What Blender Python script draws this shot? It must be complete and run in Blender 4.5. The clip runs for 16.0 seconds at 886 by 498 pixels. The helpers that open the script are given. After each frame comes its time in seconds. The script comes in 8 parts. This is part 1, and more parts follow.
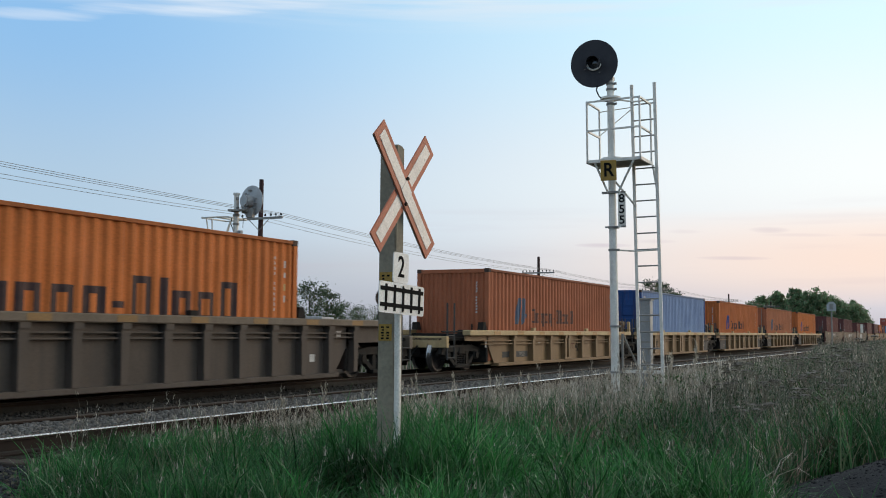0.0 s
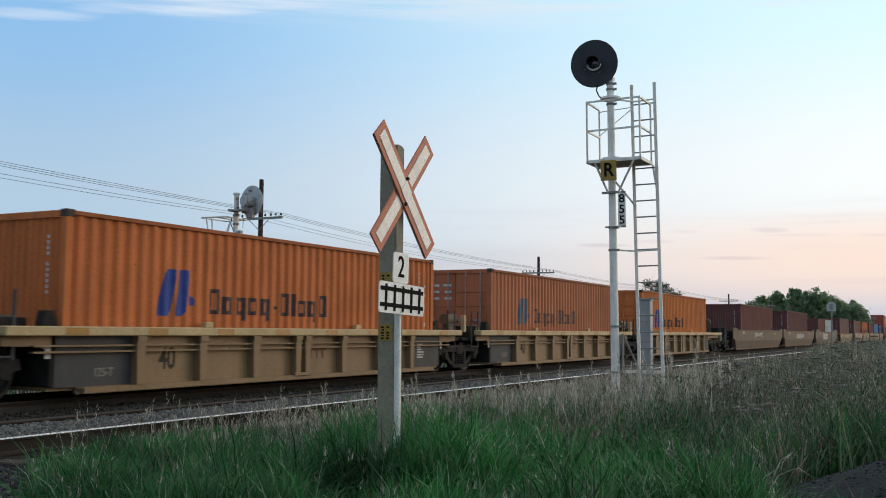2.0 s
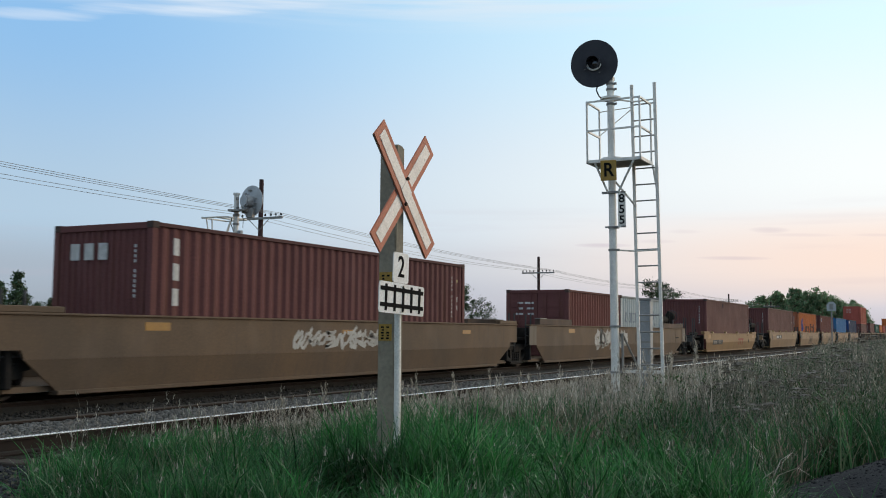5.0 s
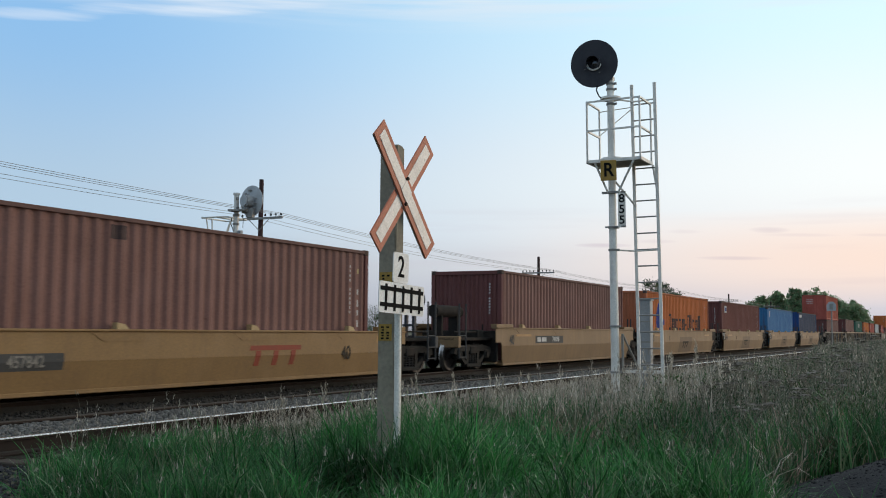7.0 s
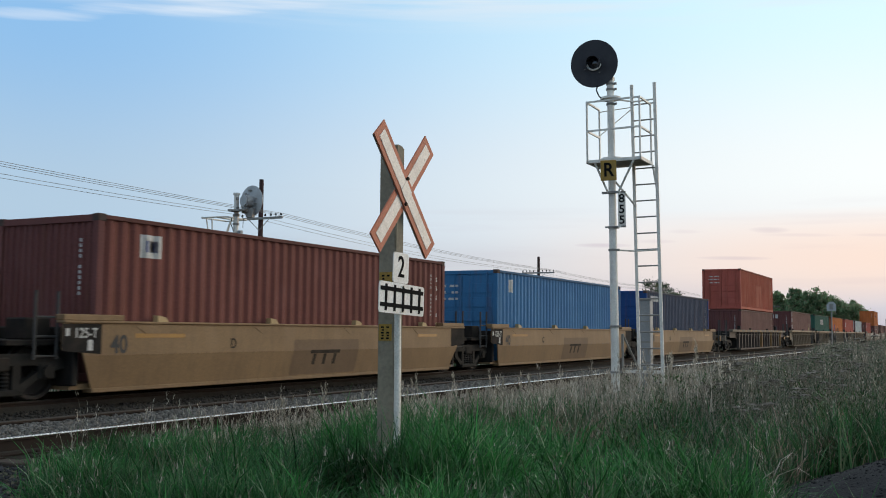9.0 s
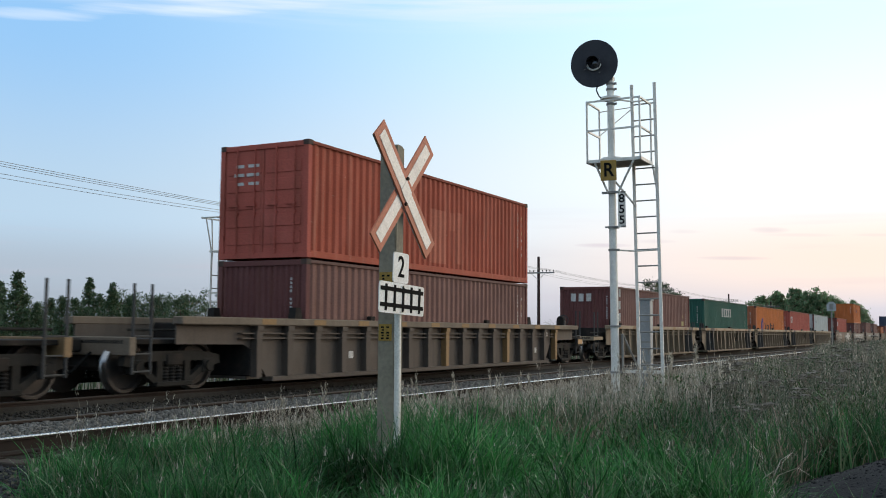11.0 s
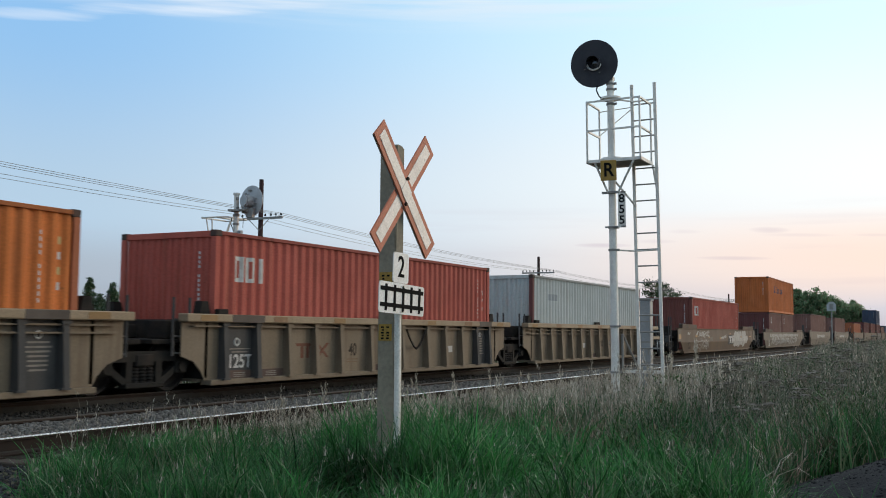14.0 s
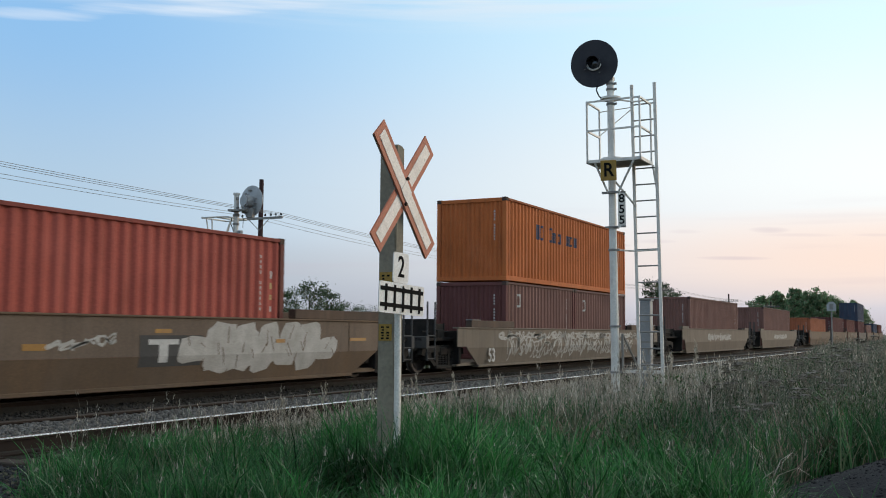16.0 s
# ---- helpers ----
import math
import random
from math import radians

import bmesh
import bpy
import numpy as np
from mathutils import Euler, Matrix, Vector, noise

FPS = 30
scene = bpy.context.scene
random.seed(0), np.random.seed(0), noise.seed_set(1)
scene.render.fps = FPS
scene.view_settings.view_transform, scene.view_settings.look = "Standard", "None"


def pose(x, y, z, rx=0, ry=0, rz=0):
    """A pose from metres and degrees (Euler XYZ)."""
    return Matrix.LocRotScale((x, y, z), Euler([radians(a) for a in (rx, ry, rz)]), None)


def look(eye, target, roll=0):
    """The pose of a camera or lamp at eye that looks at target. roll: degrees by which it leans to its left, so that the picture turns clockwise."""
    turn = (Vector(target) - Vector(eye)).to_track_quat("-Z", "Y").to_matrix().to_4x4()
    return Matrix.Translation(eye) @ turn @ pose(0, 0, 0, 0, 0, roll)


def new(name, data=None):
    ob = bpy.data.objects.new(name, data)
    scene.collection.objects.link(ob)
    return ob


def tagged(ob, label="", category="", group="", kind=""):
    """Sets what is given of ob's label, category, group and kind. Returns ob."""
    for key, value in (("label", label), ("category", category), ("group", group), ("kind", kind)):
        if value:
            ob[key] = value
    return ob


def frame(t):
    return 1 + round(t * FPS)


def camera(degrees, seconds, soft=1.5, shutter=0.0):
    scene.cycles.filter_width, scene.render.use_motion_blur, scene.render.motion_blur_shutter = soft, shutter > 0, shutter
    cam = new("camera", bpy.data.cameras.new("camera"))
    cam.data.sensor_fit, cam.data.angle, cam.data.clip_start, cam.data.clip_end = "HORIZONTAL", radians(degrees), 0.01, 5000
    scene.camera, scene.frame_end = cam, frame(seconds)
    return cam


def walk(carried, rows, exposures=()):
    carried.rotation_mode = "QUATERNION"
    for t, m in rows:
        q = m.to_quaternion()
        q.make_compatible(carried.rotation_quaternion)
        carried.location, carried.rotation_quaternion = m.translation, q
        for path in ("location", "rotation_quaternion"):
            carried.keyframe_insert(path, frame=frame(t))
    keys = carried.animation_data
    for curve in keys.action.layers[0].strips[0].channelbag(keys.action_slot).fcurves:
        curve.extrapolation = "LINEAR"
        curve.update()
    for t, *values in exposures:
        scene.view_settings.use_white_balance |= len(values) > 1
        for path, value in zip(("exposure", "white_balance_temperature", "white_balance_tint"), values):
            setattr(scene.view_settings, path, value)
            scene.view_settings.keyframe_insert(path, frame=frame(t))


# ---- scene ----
# World: x runs along the tracks (the train goes towards -x), y across them, z up; z = 0 is the top of the rails.
SECONDS = 16.0
EYE = Vector((0.0, 0.0, 1.14))
YAW, PITCH, ROLL = radians(62.27), radians(4.74), 0.48
AHEAD = Vector((math.sin(YAW) * math.cos(PITCH), math.cos(YAW) * math.cos(PITCH), math.sin(PITCH)))
cam = camera(48.45, SECONDS, soft=1.0, shutter=0.08)
HELD = look(EYE, EYE + AHEAD * 10, ROLL)
# the picture brightens a little while the tall stacked car fills it
walk(cam, [(0.0, HELD), (SECONDS, HELD)], exposures=[(0.0, -0.04), (9.2, -0.04), (10.6, 0.04), (11.3, 0.17), (11.6, 0.14), (11.95, 0.02), (12.6, 0.03), (13.4, 0.03), (14.6, 0.0), (SECONDS, -0.02)])

# ---- sky and sun: dusk, the sun just down beyond the end of the line ----
SUN_AZ, SUN_EL = radians(126), radians(7)          # azimuth from +y towards +x


def sky():
    w = bpy.data.worlds.new("dusk_sky")
    scene.world = w
    w.use_nodes = True
    nt = w.node_tree
    nt.nodes.clear()
    N, K = nt.nodes.new, nt.links.new

    def maths(op, a, b=None, clamp=False):
        n = N("ShaderNodeMath")
        n.operation, n.use_clamp = op, clamp
        for i, v in enumerate((a, b)):
            if v is None:
                continue
            if isinstance(v, (int, float)):
                n.inputs[i].default_value = v
            else:
                K(v, n.inputs[i])
        return n.outputs[0]

    def ramp(fac, stops):
        r = N("ShaderNodeValToRGB")
        r.color_ramp.interpolation = "EASE"
        els = r.color_ramp.elements
        for i, (p, c) in enumerate(stops):
            e = els[i] if i < 2 else els.new(p)
            e.position, e.color = p, (*c, 1)
        K(fac, r.inputs[0])
        return r.outputs[0]

    def mix(fac, a, b, kind="MIX"):
        m = N("ShaderNodeMix")
        m.data_type, m.blend_type = "RGBA", kind
        for sock, v in ((m.inputs[0], fac), (m.inputs[6], a), (m.inputs[7], b)):
            if isinstance(v, (int, float)):
                sock.default_value = v
            elif isinstance(v, tuple):
                sock.default_value = (*v, 1)
            else:
                K(v, sock)
        return m.outputs[2]

    tc = N("ShaderNodeTexCoord")
    sep = N("ShaderNodeSeparateXYZ")
    K(tc.outputs["Generated"], sep.inputs[0])
    x, y, z = sep.outputs
    flat = maths("SQRT", maths("ADD", maths("MULTIPLY", x, x), maths("MULTIPLY", y, y)))
    toward = maths("DIVIDE", maths("ADD", maths("MULTIPLY", x, math.sin(SUN_AZ)), maths("MULTIPLY", y, math.cos(SUN_AZ))), maths("MAXIMUM", flat, 0.01))
    up = maths("MAXIMUM", z, 0.0)
    away_sky = ramp(up, SKY_AWAY)
    near_sky = ramp(up, SKY_NEAR)
    fac = N("ShaderNodeMapRange")
    fac.interpolation_type = "SMOOTHSTEP"
    fac.inputs[1].default_value, fac.inputs[2].default_value = 0.04, 0.86
    K(toward, fac.inputs[0])
    grad = mix(fac.outputs[0], away_sky, near_sky)
    # warm glow low over the end of the line
    west = N("ShaderNodeMapRange")
    west.interpolation_type = "SMOOTHSTEP"
    west.inputs[1].default_value, west.inputs[2].default_value = 0.46, 0.80
    K(toward, west.inputs[0])
    low = maths("DIVIDE", maths("SUBTRACT", z, 0.072), 0.048)
    band = maths("SUBTRACT", 1.0, maths("MULTIPLY", low, low), clamp=True)
    grad = mix(maths("MULTIPLY", maths("MULTIPLY", west.outputs[0], band), 0.85), grad, (1.0, 0.77, 0.66))
    # thin high cloud, drawn out level
    mp = N("ShaderNodeMapping")
    mp.inputs["Scale"].default_value = (2.6, 2.6, 46.0)
    mp.inputs["Location"].default_value = (3.1, 0.4, 0.3)
    K(tc.outputs["Generated"], mp.inputs[0])
    nz = N("ShaderNodeTexNoise")
    nz.inputs["Scale"].default_value, nz.inputs["Detail"].default_value = 1.7, 6
    K(mp.outputs[0], nz.inputs["Vector"])
    cl = N("ShaderNodeMapRange")
    cl.inputs[1].default_value, cl.inputs[2].default_value = 0.54, 0.70
    K(nz.outputs[0], cl.inputs[0])
    # a few small dusky wisps low over the end of the line
    fwd = maths("MAXIMUM", maths("ADD", maths("MULTIPLY", x, math.sin(YAW)), maths("MULTIPLY", y, math.cos(YAW))), 0.01)
    side = maths("DIVIDE", maths("SUBTRACT", maths("MULTIPLY", x, math.cos(YAW)), maths("MULTIPLY", y, math.sin(YAW))), fwd)
    rise = maths("DIVIDE", z, fwd)
    wob = maths("MULTIPLY", maths("SUBTRACT", nz.outputs[0], 0.5), 2.2)

    def streaks(rows, rough):
        both = None
        for u0, v0, w, h, k in rows:
            du = maths("DIVIDE", maths("SUBTRACT", side, u0), w)
            dv = maths("DIVIDE", maths("SUBTRACT", rise, v0), h)
            m = maths("SUBTRACT", 1.0, maths("ADD", maths("MULTIPLY", du, du), maths("MULTIPLY", dv, dv)))
            m = maths("MULTIPLY", maths("ADD", m, maths("MULTIPLY", wob, rough)), k, clamp=True)
            both = m if both is None else maths("MAXIMUM", both, m)
        return both

    wisps = streaks(WISPS, 1.0)
    faint = N("ShaderNodeMapRange")
    faint.inputs[1].default_value, faint.inputs[2].default_value, faint.inputs[3].default_value, faint.inputs[4].default_value = 0.10, 0.16, 1.0, 0.0
    K(z, faint.inputs[0])
    high = N("ShaderNodeMapRange")
    high.inputs[1].default_value, high.inputs[2].default_value = 0.292, 0.325
    K(z, high.inputs[0])
    grad = mix(maths("ADD", wisps, maths("MULTIPLY", cl.outputs[0], maths("MULTIPLY", faint.outputs[0], 0.12))), grad, (0.55, 0.47, 0.56))
    cirrus = N("ShaderNodeMapRange")
    cirrus.inputs[1].default_value, cirrus.inputs[2].default_value = 0.40, 0.60
    K(nz.outputs[0], cirrus.inputs[0])
    grad = mix(maths("MULTIPLY", cirrus.outputs[0], maths("MULTIPLY", high.outputs[0], 0.75)), grad, (0.78, 0.85, 0.93))
    grad = mix(streaks(STREAKS, 2.0), grad, (0.86, 0.92, 1.0))
    nish = N("ShaderNodeTexSky")
    nish.sky_type, nish.sun_disc = "NISHITA", False
    nish.sun_elevation, nish.sun_rotation = radians(3), SUN_AZ
    both = mix(1.0, mix(1.0, nish.outputs[0], (0.010, 0.010, 0.010), "MULTIPLY"), grad, "ADD")
    bg = N("ShaderNodeBackground")
    bg.inputs[1].default_value = 1.0
    K(both, bg.inputs[0])
    out = N("ShaderNodeOutputWorld")
    K(bg.outputs[0], out.inputs[0])


# bearing and rise of each wisp, its half length and half height, its density
WISPS = [(0.333, 0.1048, 0.026, 0.0040, 0.42), (0.366, 0.1005, 0.05, 0.0025, 0.22), (0.246, 0.1030, 0.024, 0.0030, 0.25), (0.297, 0.0760, 0.042, 0.0026, 0.36), (0.165, 0.0880, 0.034, 0.0030, 0.45), (0.215, 0.0925, 0.03, 0.0030, 0.25), (0.44, 0.1010, 0.03, 0.0022, 0.22)]
# streaks of white cirrus high over the train
STREAKS = [(-0.42, 0.3260, 0.08, 0.0085, 0.30), (-0.345, 0.3300, 0.09, 0.0070, 0.42), (-0.27, 0.3290, 0.085, 0.0065, 0.42), (-0.12, 0.3460, 0.08, 0.0050, 0.60), (-0.19, 0.3360, 0.07, 0.0060, 0.25), (-0.235, 0.3430, 0.06, 0.0040, 0.35), (-0.36, 0.3470, 0.16, 0.0040, 0.20)]
# colour by the sine of the height above the horizon
SKY_AWAY = [(0.0, (0.32, 0.375, 0.44)), (1.0, (0.33, 0.39, 0.43)), (0.055, (0.395, 0.475, 0.575)), (0.11, (0.45, 0.61, 0.77)), (0.30, (0.28, 0.535, 0.86)), (0.6, (0.32, 0.42, 0.52))]
SKY_NEAR = [(0.0, (0.56, 0.55, 0.63)), (1.0, (0.37, 0.43, 0.48)), (0.035, (0.70, 0.69, 0.76)), (0.068, (0.865, 0.85, 0.87)), (0.105, (0.95, 0.955, 0.96)), (0.15, (0.98, 1.02, 1.02)), (0.32, (0.75, 1.01, 1.10)), (0.6, (0.60, 0.70, 0.72))]
sky()
sun = new("sun", bpy.data.lights.new("sun", "SUN"))
sun.data.energy, sun.data.angle, sun.data.color = 1.25, radians(30), (1.0, 0.80, 0.60)
FROM_SUN = Vector((math.sin(SUN_AZ) * math.cos(SUN_EL), math.cos(SUN_AZ) * math.cos(SUN_EL), math.sin(SUN_EL)))
sun.matrix_world = look(FROM_SUN * 60, (0, 0, 0))
scene.view_settings.exposure = 0.0


# ---- materials ----
def material(name, colour, second=None, rough=0.6, metal=0.0, scale=3.0, grain=40.0, streak=0.0, stain=None, stain_amount=0.0, bump=0.02, per_object=0.0, per_island=0.0, coat=0.0, spec=0.3):
    """Painted, bare or natural surface: broad patches between two colours, fine grain, and vertical run-down stains."""
    m = bpy.data.materials.new(name)
    m.use_nodes = True
    nt = m.node_tree
    bs = nt.nodes["Principled BSDF"]
    N, K = nt.nodes.new, nt.links.new
    second = second or tuple(c * 0.72 for c in colour)
    tc = N("ShaderNodeTexCoord")

    def noisy(sc, detail=4, stretch=None):
        n = N("ShaderNodeTexNoise")
        n.inputs["Scale"].default_value, n.inputs["Detail"].default_value = sc, detail
        if stretch:
            mp = N("ShaderNodeMapping")
            mp.inputs["Scale"].default_value = stretch
            K(tc.outputs["Object"], mp.inputs[0])
            K(mp.outputs[0], n.inputs["Vector"])
        else:
            K(tc.outputs["Object"], n.inputs["Vector"])
        return n.outputs[0]

    def span(v, lo, hi, a=0.0, b=1.0):
        r = N("ShaderNodeMapRange")
        for i, q in enumerate((lo, hi, a, b)):
            r.inputs[i + 1].default_value = q
        K(v, r.inputs[0])
        return r.outputs[0]

    def mix(fac, a, b, kind="MIX"):
        x = N("ShaderNodeMix")
        x.data_type, x.blend_type = "RGBA", kind
        for sock, v in ((x.inputs[0], fac), (x.inputs[6], a), (x.inputs[7], b)):
            if isinstance(v, (int, float)):
                sock.default_value = v
            elif isinstance(v, tuple):
                sock.default_value = (*v, 1)
            else:
                K(v, sock)
        return x.outputs[2]

    big, fine = noisy(scale), noisy(grain, 6)
    col = mix(span(big, 0.32, 0.68), colour, second)
    g = mix(span(fine, 0.25, 0.75), (0.80, 0.80, 0.80), (1.16, 1.16, 1.16))
    col = mix(1.0, col, g, "MULTIPLY")
    if stain_amount:
        s = noisy(1.0, 5, (5.0, 5.0, 0.45) if streak else (2.2, 2.2, 2.2))
        col = mix(span(s, 0.53, 0.72, 0.0, stain_amount), col, stain or (0.12, 0.06, 0.03))
        if streak:                  # thin runs of dirt, faded patches and chips
            runs = noisy(1.0, 6, (16.0, 16.0, 0.7))
            col = mix(span(runs, 0.56, 0.74, 0.0, 0.55 * stain_amount), col, tuple(0.45 * c + 0.02 for c in colour))
            pale = noisy(1.3, 5, (1.0, 1.0, 0.6))
            col = mix(span(pale, 0.52, 0.74, 0.0, 0.22), col, tuple(min(1.0, 1.25 * c + 0.05) for c in colour))
            chips = noisy(11.0, 3)
            col = mix(span(chips, 0.715, 0.76, 0.0, 0.7), col, stain or (0.12, 0.06, 0.03))
    if per_object or per_island:
        if per_island:
            r = N("ShaderNodeNewGeometry").outputs["Random Per Island"]
        else:
            r = N("ShaderNodeObjectInfo").outputs["Random"]
        k = max(per_object, per_island)
        v = span(r, 0, 1, 1 - k, 1 + k)
        c = N("ShaderNodeCombineColor")
        for i in range(3):
            K(v, c.inputs[i])
        col = mix(1.0, col, c.outputs[0], "MULTIPLY")
    K(col, bs.inputs["Base Color"])
    K(span(fine, 0.2, 0.8, max(rough - 0.1, 0.02), min(rough + 0.1, 1)), bs.inputs["Roughness"])
    bs.inputs["Metallic"].default_value = metal
    bs.inputs["Specular IOR Level"].default_value = spec
    if coat:
        bs.inputs["Coat Weight"].default_value = coat
    if bump:
        b = N("ShaderNodeBump")
        b.inputs["Strength"].default_value, b.inputs["Distance"].default_value = 0.5, bump
        K(fine, b.inputs["Height"])
        K(b.outputs[0], bs.inputs["Normal"])
    return m


def foliage(name, root, tip, dry, dry_amount, vary=0.35, through_light=0.25, gloss=0.35, patch=None):
    """Leaves and blades: each its own shade between root and tip colours, some dried out."""
    m = bpy.data.materials.new(name)
    m.use_nodes = True
    nt = m.node_tree
    bs = nt.nodes["Principled BSDF"]
    N, K = nt.nodes.new, nt.links.new
    rnd = N("ShaderNodeNewGeometry").outputs["Random Per Island"]
    r = N("ShaderNodeValToRGB")
    els = r.color_ramp.elements
    els[0].position, els[0].color = 0.0, (*root, 1)
    els[1].position, els[1].color = max(1.0 - dry_amount - 0.05, 0.05), (*tip, 1)
    e = els.new(min(1.0 - dry_amount + 0.02, 1.0))
    e.color = (*dry, 1)
    K(rnd, r.inputs[0])
    tc = N("ShaderNodeTexCoord")
    nz = N("ShaderNodeTexNoise")
    nz.inputs["Scale"].default_value = 0.9
    K(tc.outputs["Object"], nz.inputs["Vector"])
    rng = N("ShaderNodeMapRange")
    rng.inputs[1].default_value, rng.inputs[2].default_value, rng.inputs[3].default_value, rng.inputs[4].default_value = 0.3, 0.7, 1 - vary, 1 + vary
    K(nz.outputs[0], rng.inputs[0])
    mul = N("ShaderNodeVectorMath")
    mul.operation = "SCALE"
    if patch:                       # broad patches of another green
        big = N("ShaderNodeTexNoise")
        big.inputs["Scale"].default_value, big.inputs["Detail"].default_value = 0.55, 3
        K(tc.outputs["Object"], big.inputs["Vector"])
        lim = N("ShaderNodeMapRange")
        lim.inputs[1].default_value, lim.inputs[2].default_value = 0.40, 0.62
        K(big.outputs[0], lim.inputs[0])
        tint = N("ShaderNodeMix")
        tint.data_type, tint.blend_type = "RGBA", "MULTIPLY"
        K(lim.outputs[0], tint.inputs[0])
        K(r.outputs[0], tint.inputs[6])
        tint.inputs[7].default_value = (*patch, 1)
        K(tint.outputs[2], mul.inputs[0])
    else:
        K(r.outputs[0], mul.inputs[0])
    K(rng.outputs[0], mul.inputs["Scale"])
    K(mul.outputs[0], bs.inputs["Base Color"])
    bs.inputs["Roughness"].default_value = 0.5
    bs.inputs["Specular IOR Level"].default_value = gloss
    if through_light:
        tr = N("ShaderNodeBsdfTranslucent")
        K(mul.outputs[0], tr.inputs[0])
        ms = N("ShaderNodeMixShader")
        ms.inputs[0].default_value = through_light
        K(bs.outputs[0], ms.inputs[1])
        K(tr.outputs[0], ms.inputs[2])
        K(ms.outputs[0], nt.nodes["Material Output"].inputs[0])
    return m


GALV = material("galvanised_steel", (0.84, 0.81, 0.74), (0.70, 0.67, 0.61), 0.5, 0.05, 6, 60, 1, (0.25, 0.2, 0.16), 0.4, 0.004)
# old zinc, kept dark so that backlit ladder bars read as silhouettes
GALV_OLD_BACKLIT = material("weathered_galvanised_steel", (0.34, 0.33, 0.31), (0.24, 0.235, 0.22), 0.6, 0.2, 5, 60, 1, (0.2, 0.15, 0.1), 0.5, 0.004)
BLACK = material("flat_black_paint", (0.044, 0.046, 0.055), (0.060, 0.062, 0.070), 0.5, 0, 3, 50, bump=0.003, spec=0.12)
TRUCK = material("grimy_cast_steel", (0.020, 0.019, 0.018), (0.034, 0.029, 0.025), 0.85, 0.1, 5, 40, 0, (0.065, 0.05, 0.038), 0.5, 0.006, spec=0.12)
WHEEL = material("worn_wheel_steel", (0.035, 0.032, 0.03), (0.055, 0.046, 0.04), 0.55, 0.3, 5, 50, 0, (0.07, 0.05, 0.035), 0.4, 0.003)
TREAD = material("bright_wheel_tread", (0.5, 0.5, 0.5), (0.4, 0.4, 0.4), 0.3, 1.0, 6, 60, bump=0)
RAILTOP = material("polished_rail_head", (0.68, 0.67, 0.66), (0.56, 0.55, 0.54), 0.25, 1.0, 2, 30, bump=0)
# rust brown, taken darker to paint in the shade below the cars
RUST = material("rusty_rail_steel", (0.040, 0.026, 0.019), (0.028, 0.020, 0.016), 0.9, 0.1, 4, 50, bump=0.004)
TIE = material("creosoted_timber", (0.055, 0.042, 0.034), (0.085, 0.068, 0.055), 0.9, 0, 2, 30, 0, (0.04, 0.03, 0.025), 0.5, 0.01, per_object=0.25)
STONE = material("grey_ballast_stone", (0.185, 0.178, 0.162), (0.10, 0.095, 0.088), 0.9, 0, 9, 60, bump=0.01, per_island=0.35)
# dirty stone with the train's shade worked into its colour
DIRTY_SHADED_STONE = material("soiled_ballast_stone", (0.034, 0.030, 0.025), (0.052, 0.046, 0.038), 0.95, 0, 6, 50, bump=0.02, per_island=0.3)
SOIL = material("verge_soil", (0.13, 0.115, 0.08), (0.075, 0.08, 0.045), 0.95, 0, 0.5, 14, 0, (0.2, 0.17, 0.12), 0.5, 0.04)
GRAVEL = material("dark_road_gravel", (0.020, 0.020, 0.022), (0.013, 0.013, 0.014), 0.95, 0, 2.5, 38, 0, (0.04, 0.04, 0.04), 0.5, 0.03, per_island=0.3)
ASPHALT = material("worn_asphalt", (0.075, 0.075, 0.078), (0.055, 0.055, 0.058), 0.9, 0, 1.2, 70, 0, (0.11, 0.11, 0.11), 0.4, 0.012)
POST = material("weathered_grey_timber", (0.315, 0.275, 0.205), (0.235, 0.205, 0.155), 0.9, 0, 3, 26, 1, (0.12, 0.10, 0.08), 0.6, 0.008)
POLE = material("dark_brown_pole_timber", (0.07, 0.032, 0.03), (0.045, 0.028, 0.026), 0.85, 0, 2, 30, 1, (0.03, 0.02, 0.02), 0.5, 0.01)
SIGN_WHITE = material("reflective_white_sheeting", (0.86, 0.80, 0.74), (0.78, 0.72, 0.66), 0.45, 0, 4, 60, 1, (0.5, 0.42, 0.36), 0.35, 0.001)
SIGN_RED = material("faded_red_border", (0.56, 0.19, 0.115), (0.48, 0.165, 0.10), 0.5, 0, 5, 50, 1, (0.35, 0.15, 0.1), 0.3, 0.001, spec=0.12)
PLATE_WHITE = material("white_enamel_plate", (0.76, 0.77, 0.76), (0.66, 0.67, 0.66), 0.45, 0, 5, 60, 1, (0.45, 0.42, 0.38), 0.4, 0.001)
INK = material("black_sign_paint", (0.010, 0.010, 0.010), (0.016, 0.016, 0.016), 0.8, 0, 6, 50, bump=0, spec=0.03)
YELLOW = material("yellow_plate", (0.40, 0.245, 0.045), (0.31, 0.19, 0.045), 0.5, 0, 8, 60, 1, (0.12, 0.09, 0.04), 0.4, 0.001)
ALU = material("grey_aluminium_back", (0.46, 0.47, 0.47), (0.36, 0.37, 0.37), 0.5, 0.4, 5, 50, 1, (0.2, 0.2, 0.2), 0.4, 0.002)
CABINET = material("grey_cabinet_paint", (0.34, 0.36, 0.37), (0.27, 0.29, 0.30), 0.55, 0.1, 3, 50, 1, (0.2, 0.19, 0.17), 0.4, 0.003)
MARK_WHITE = material("white_stencil_paint", (0.62, 0.61, 0.58), (0.45, 0.44, 0.41), 0.7, 0, 7, 60, bump=0)
MARK_DARK = material("dark_stencil_paint", (0.032, 0.026, 0.02), (0.055, 0.042, 0.03), 0.7, 0, 6, 50, bump=0, spec=0.12)
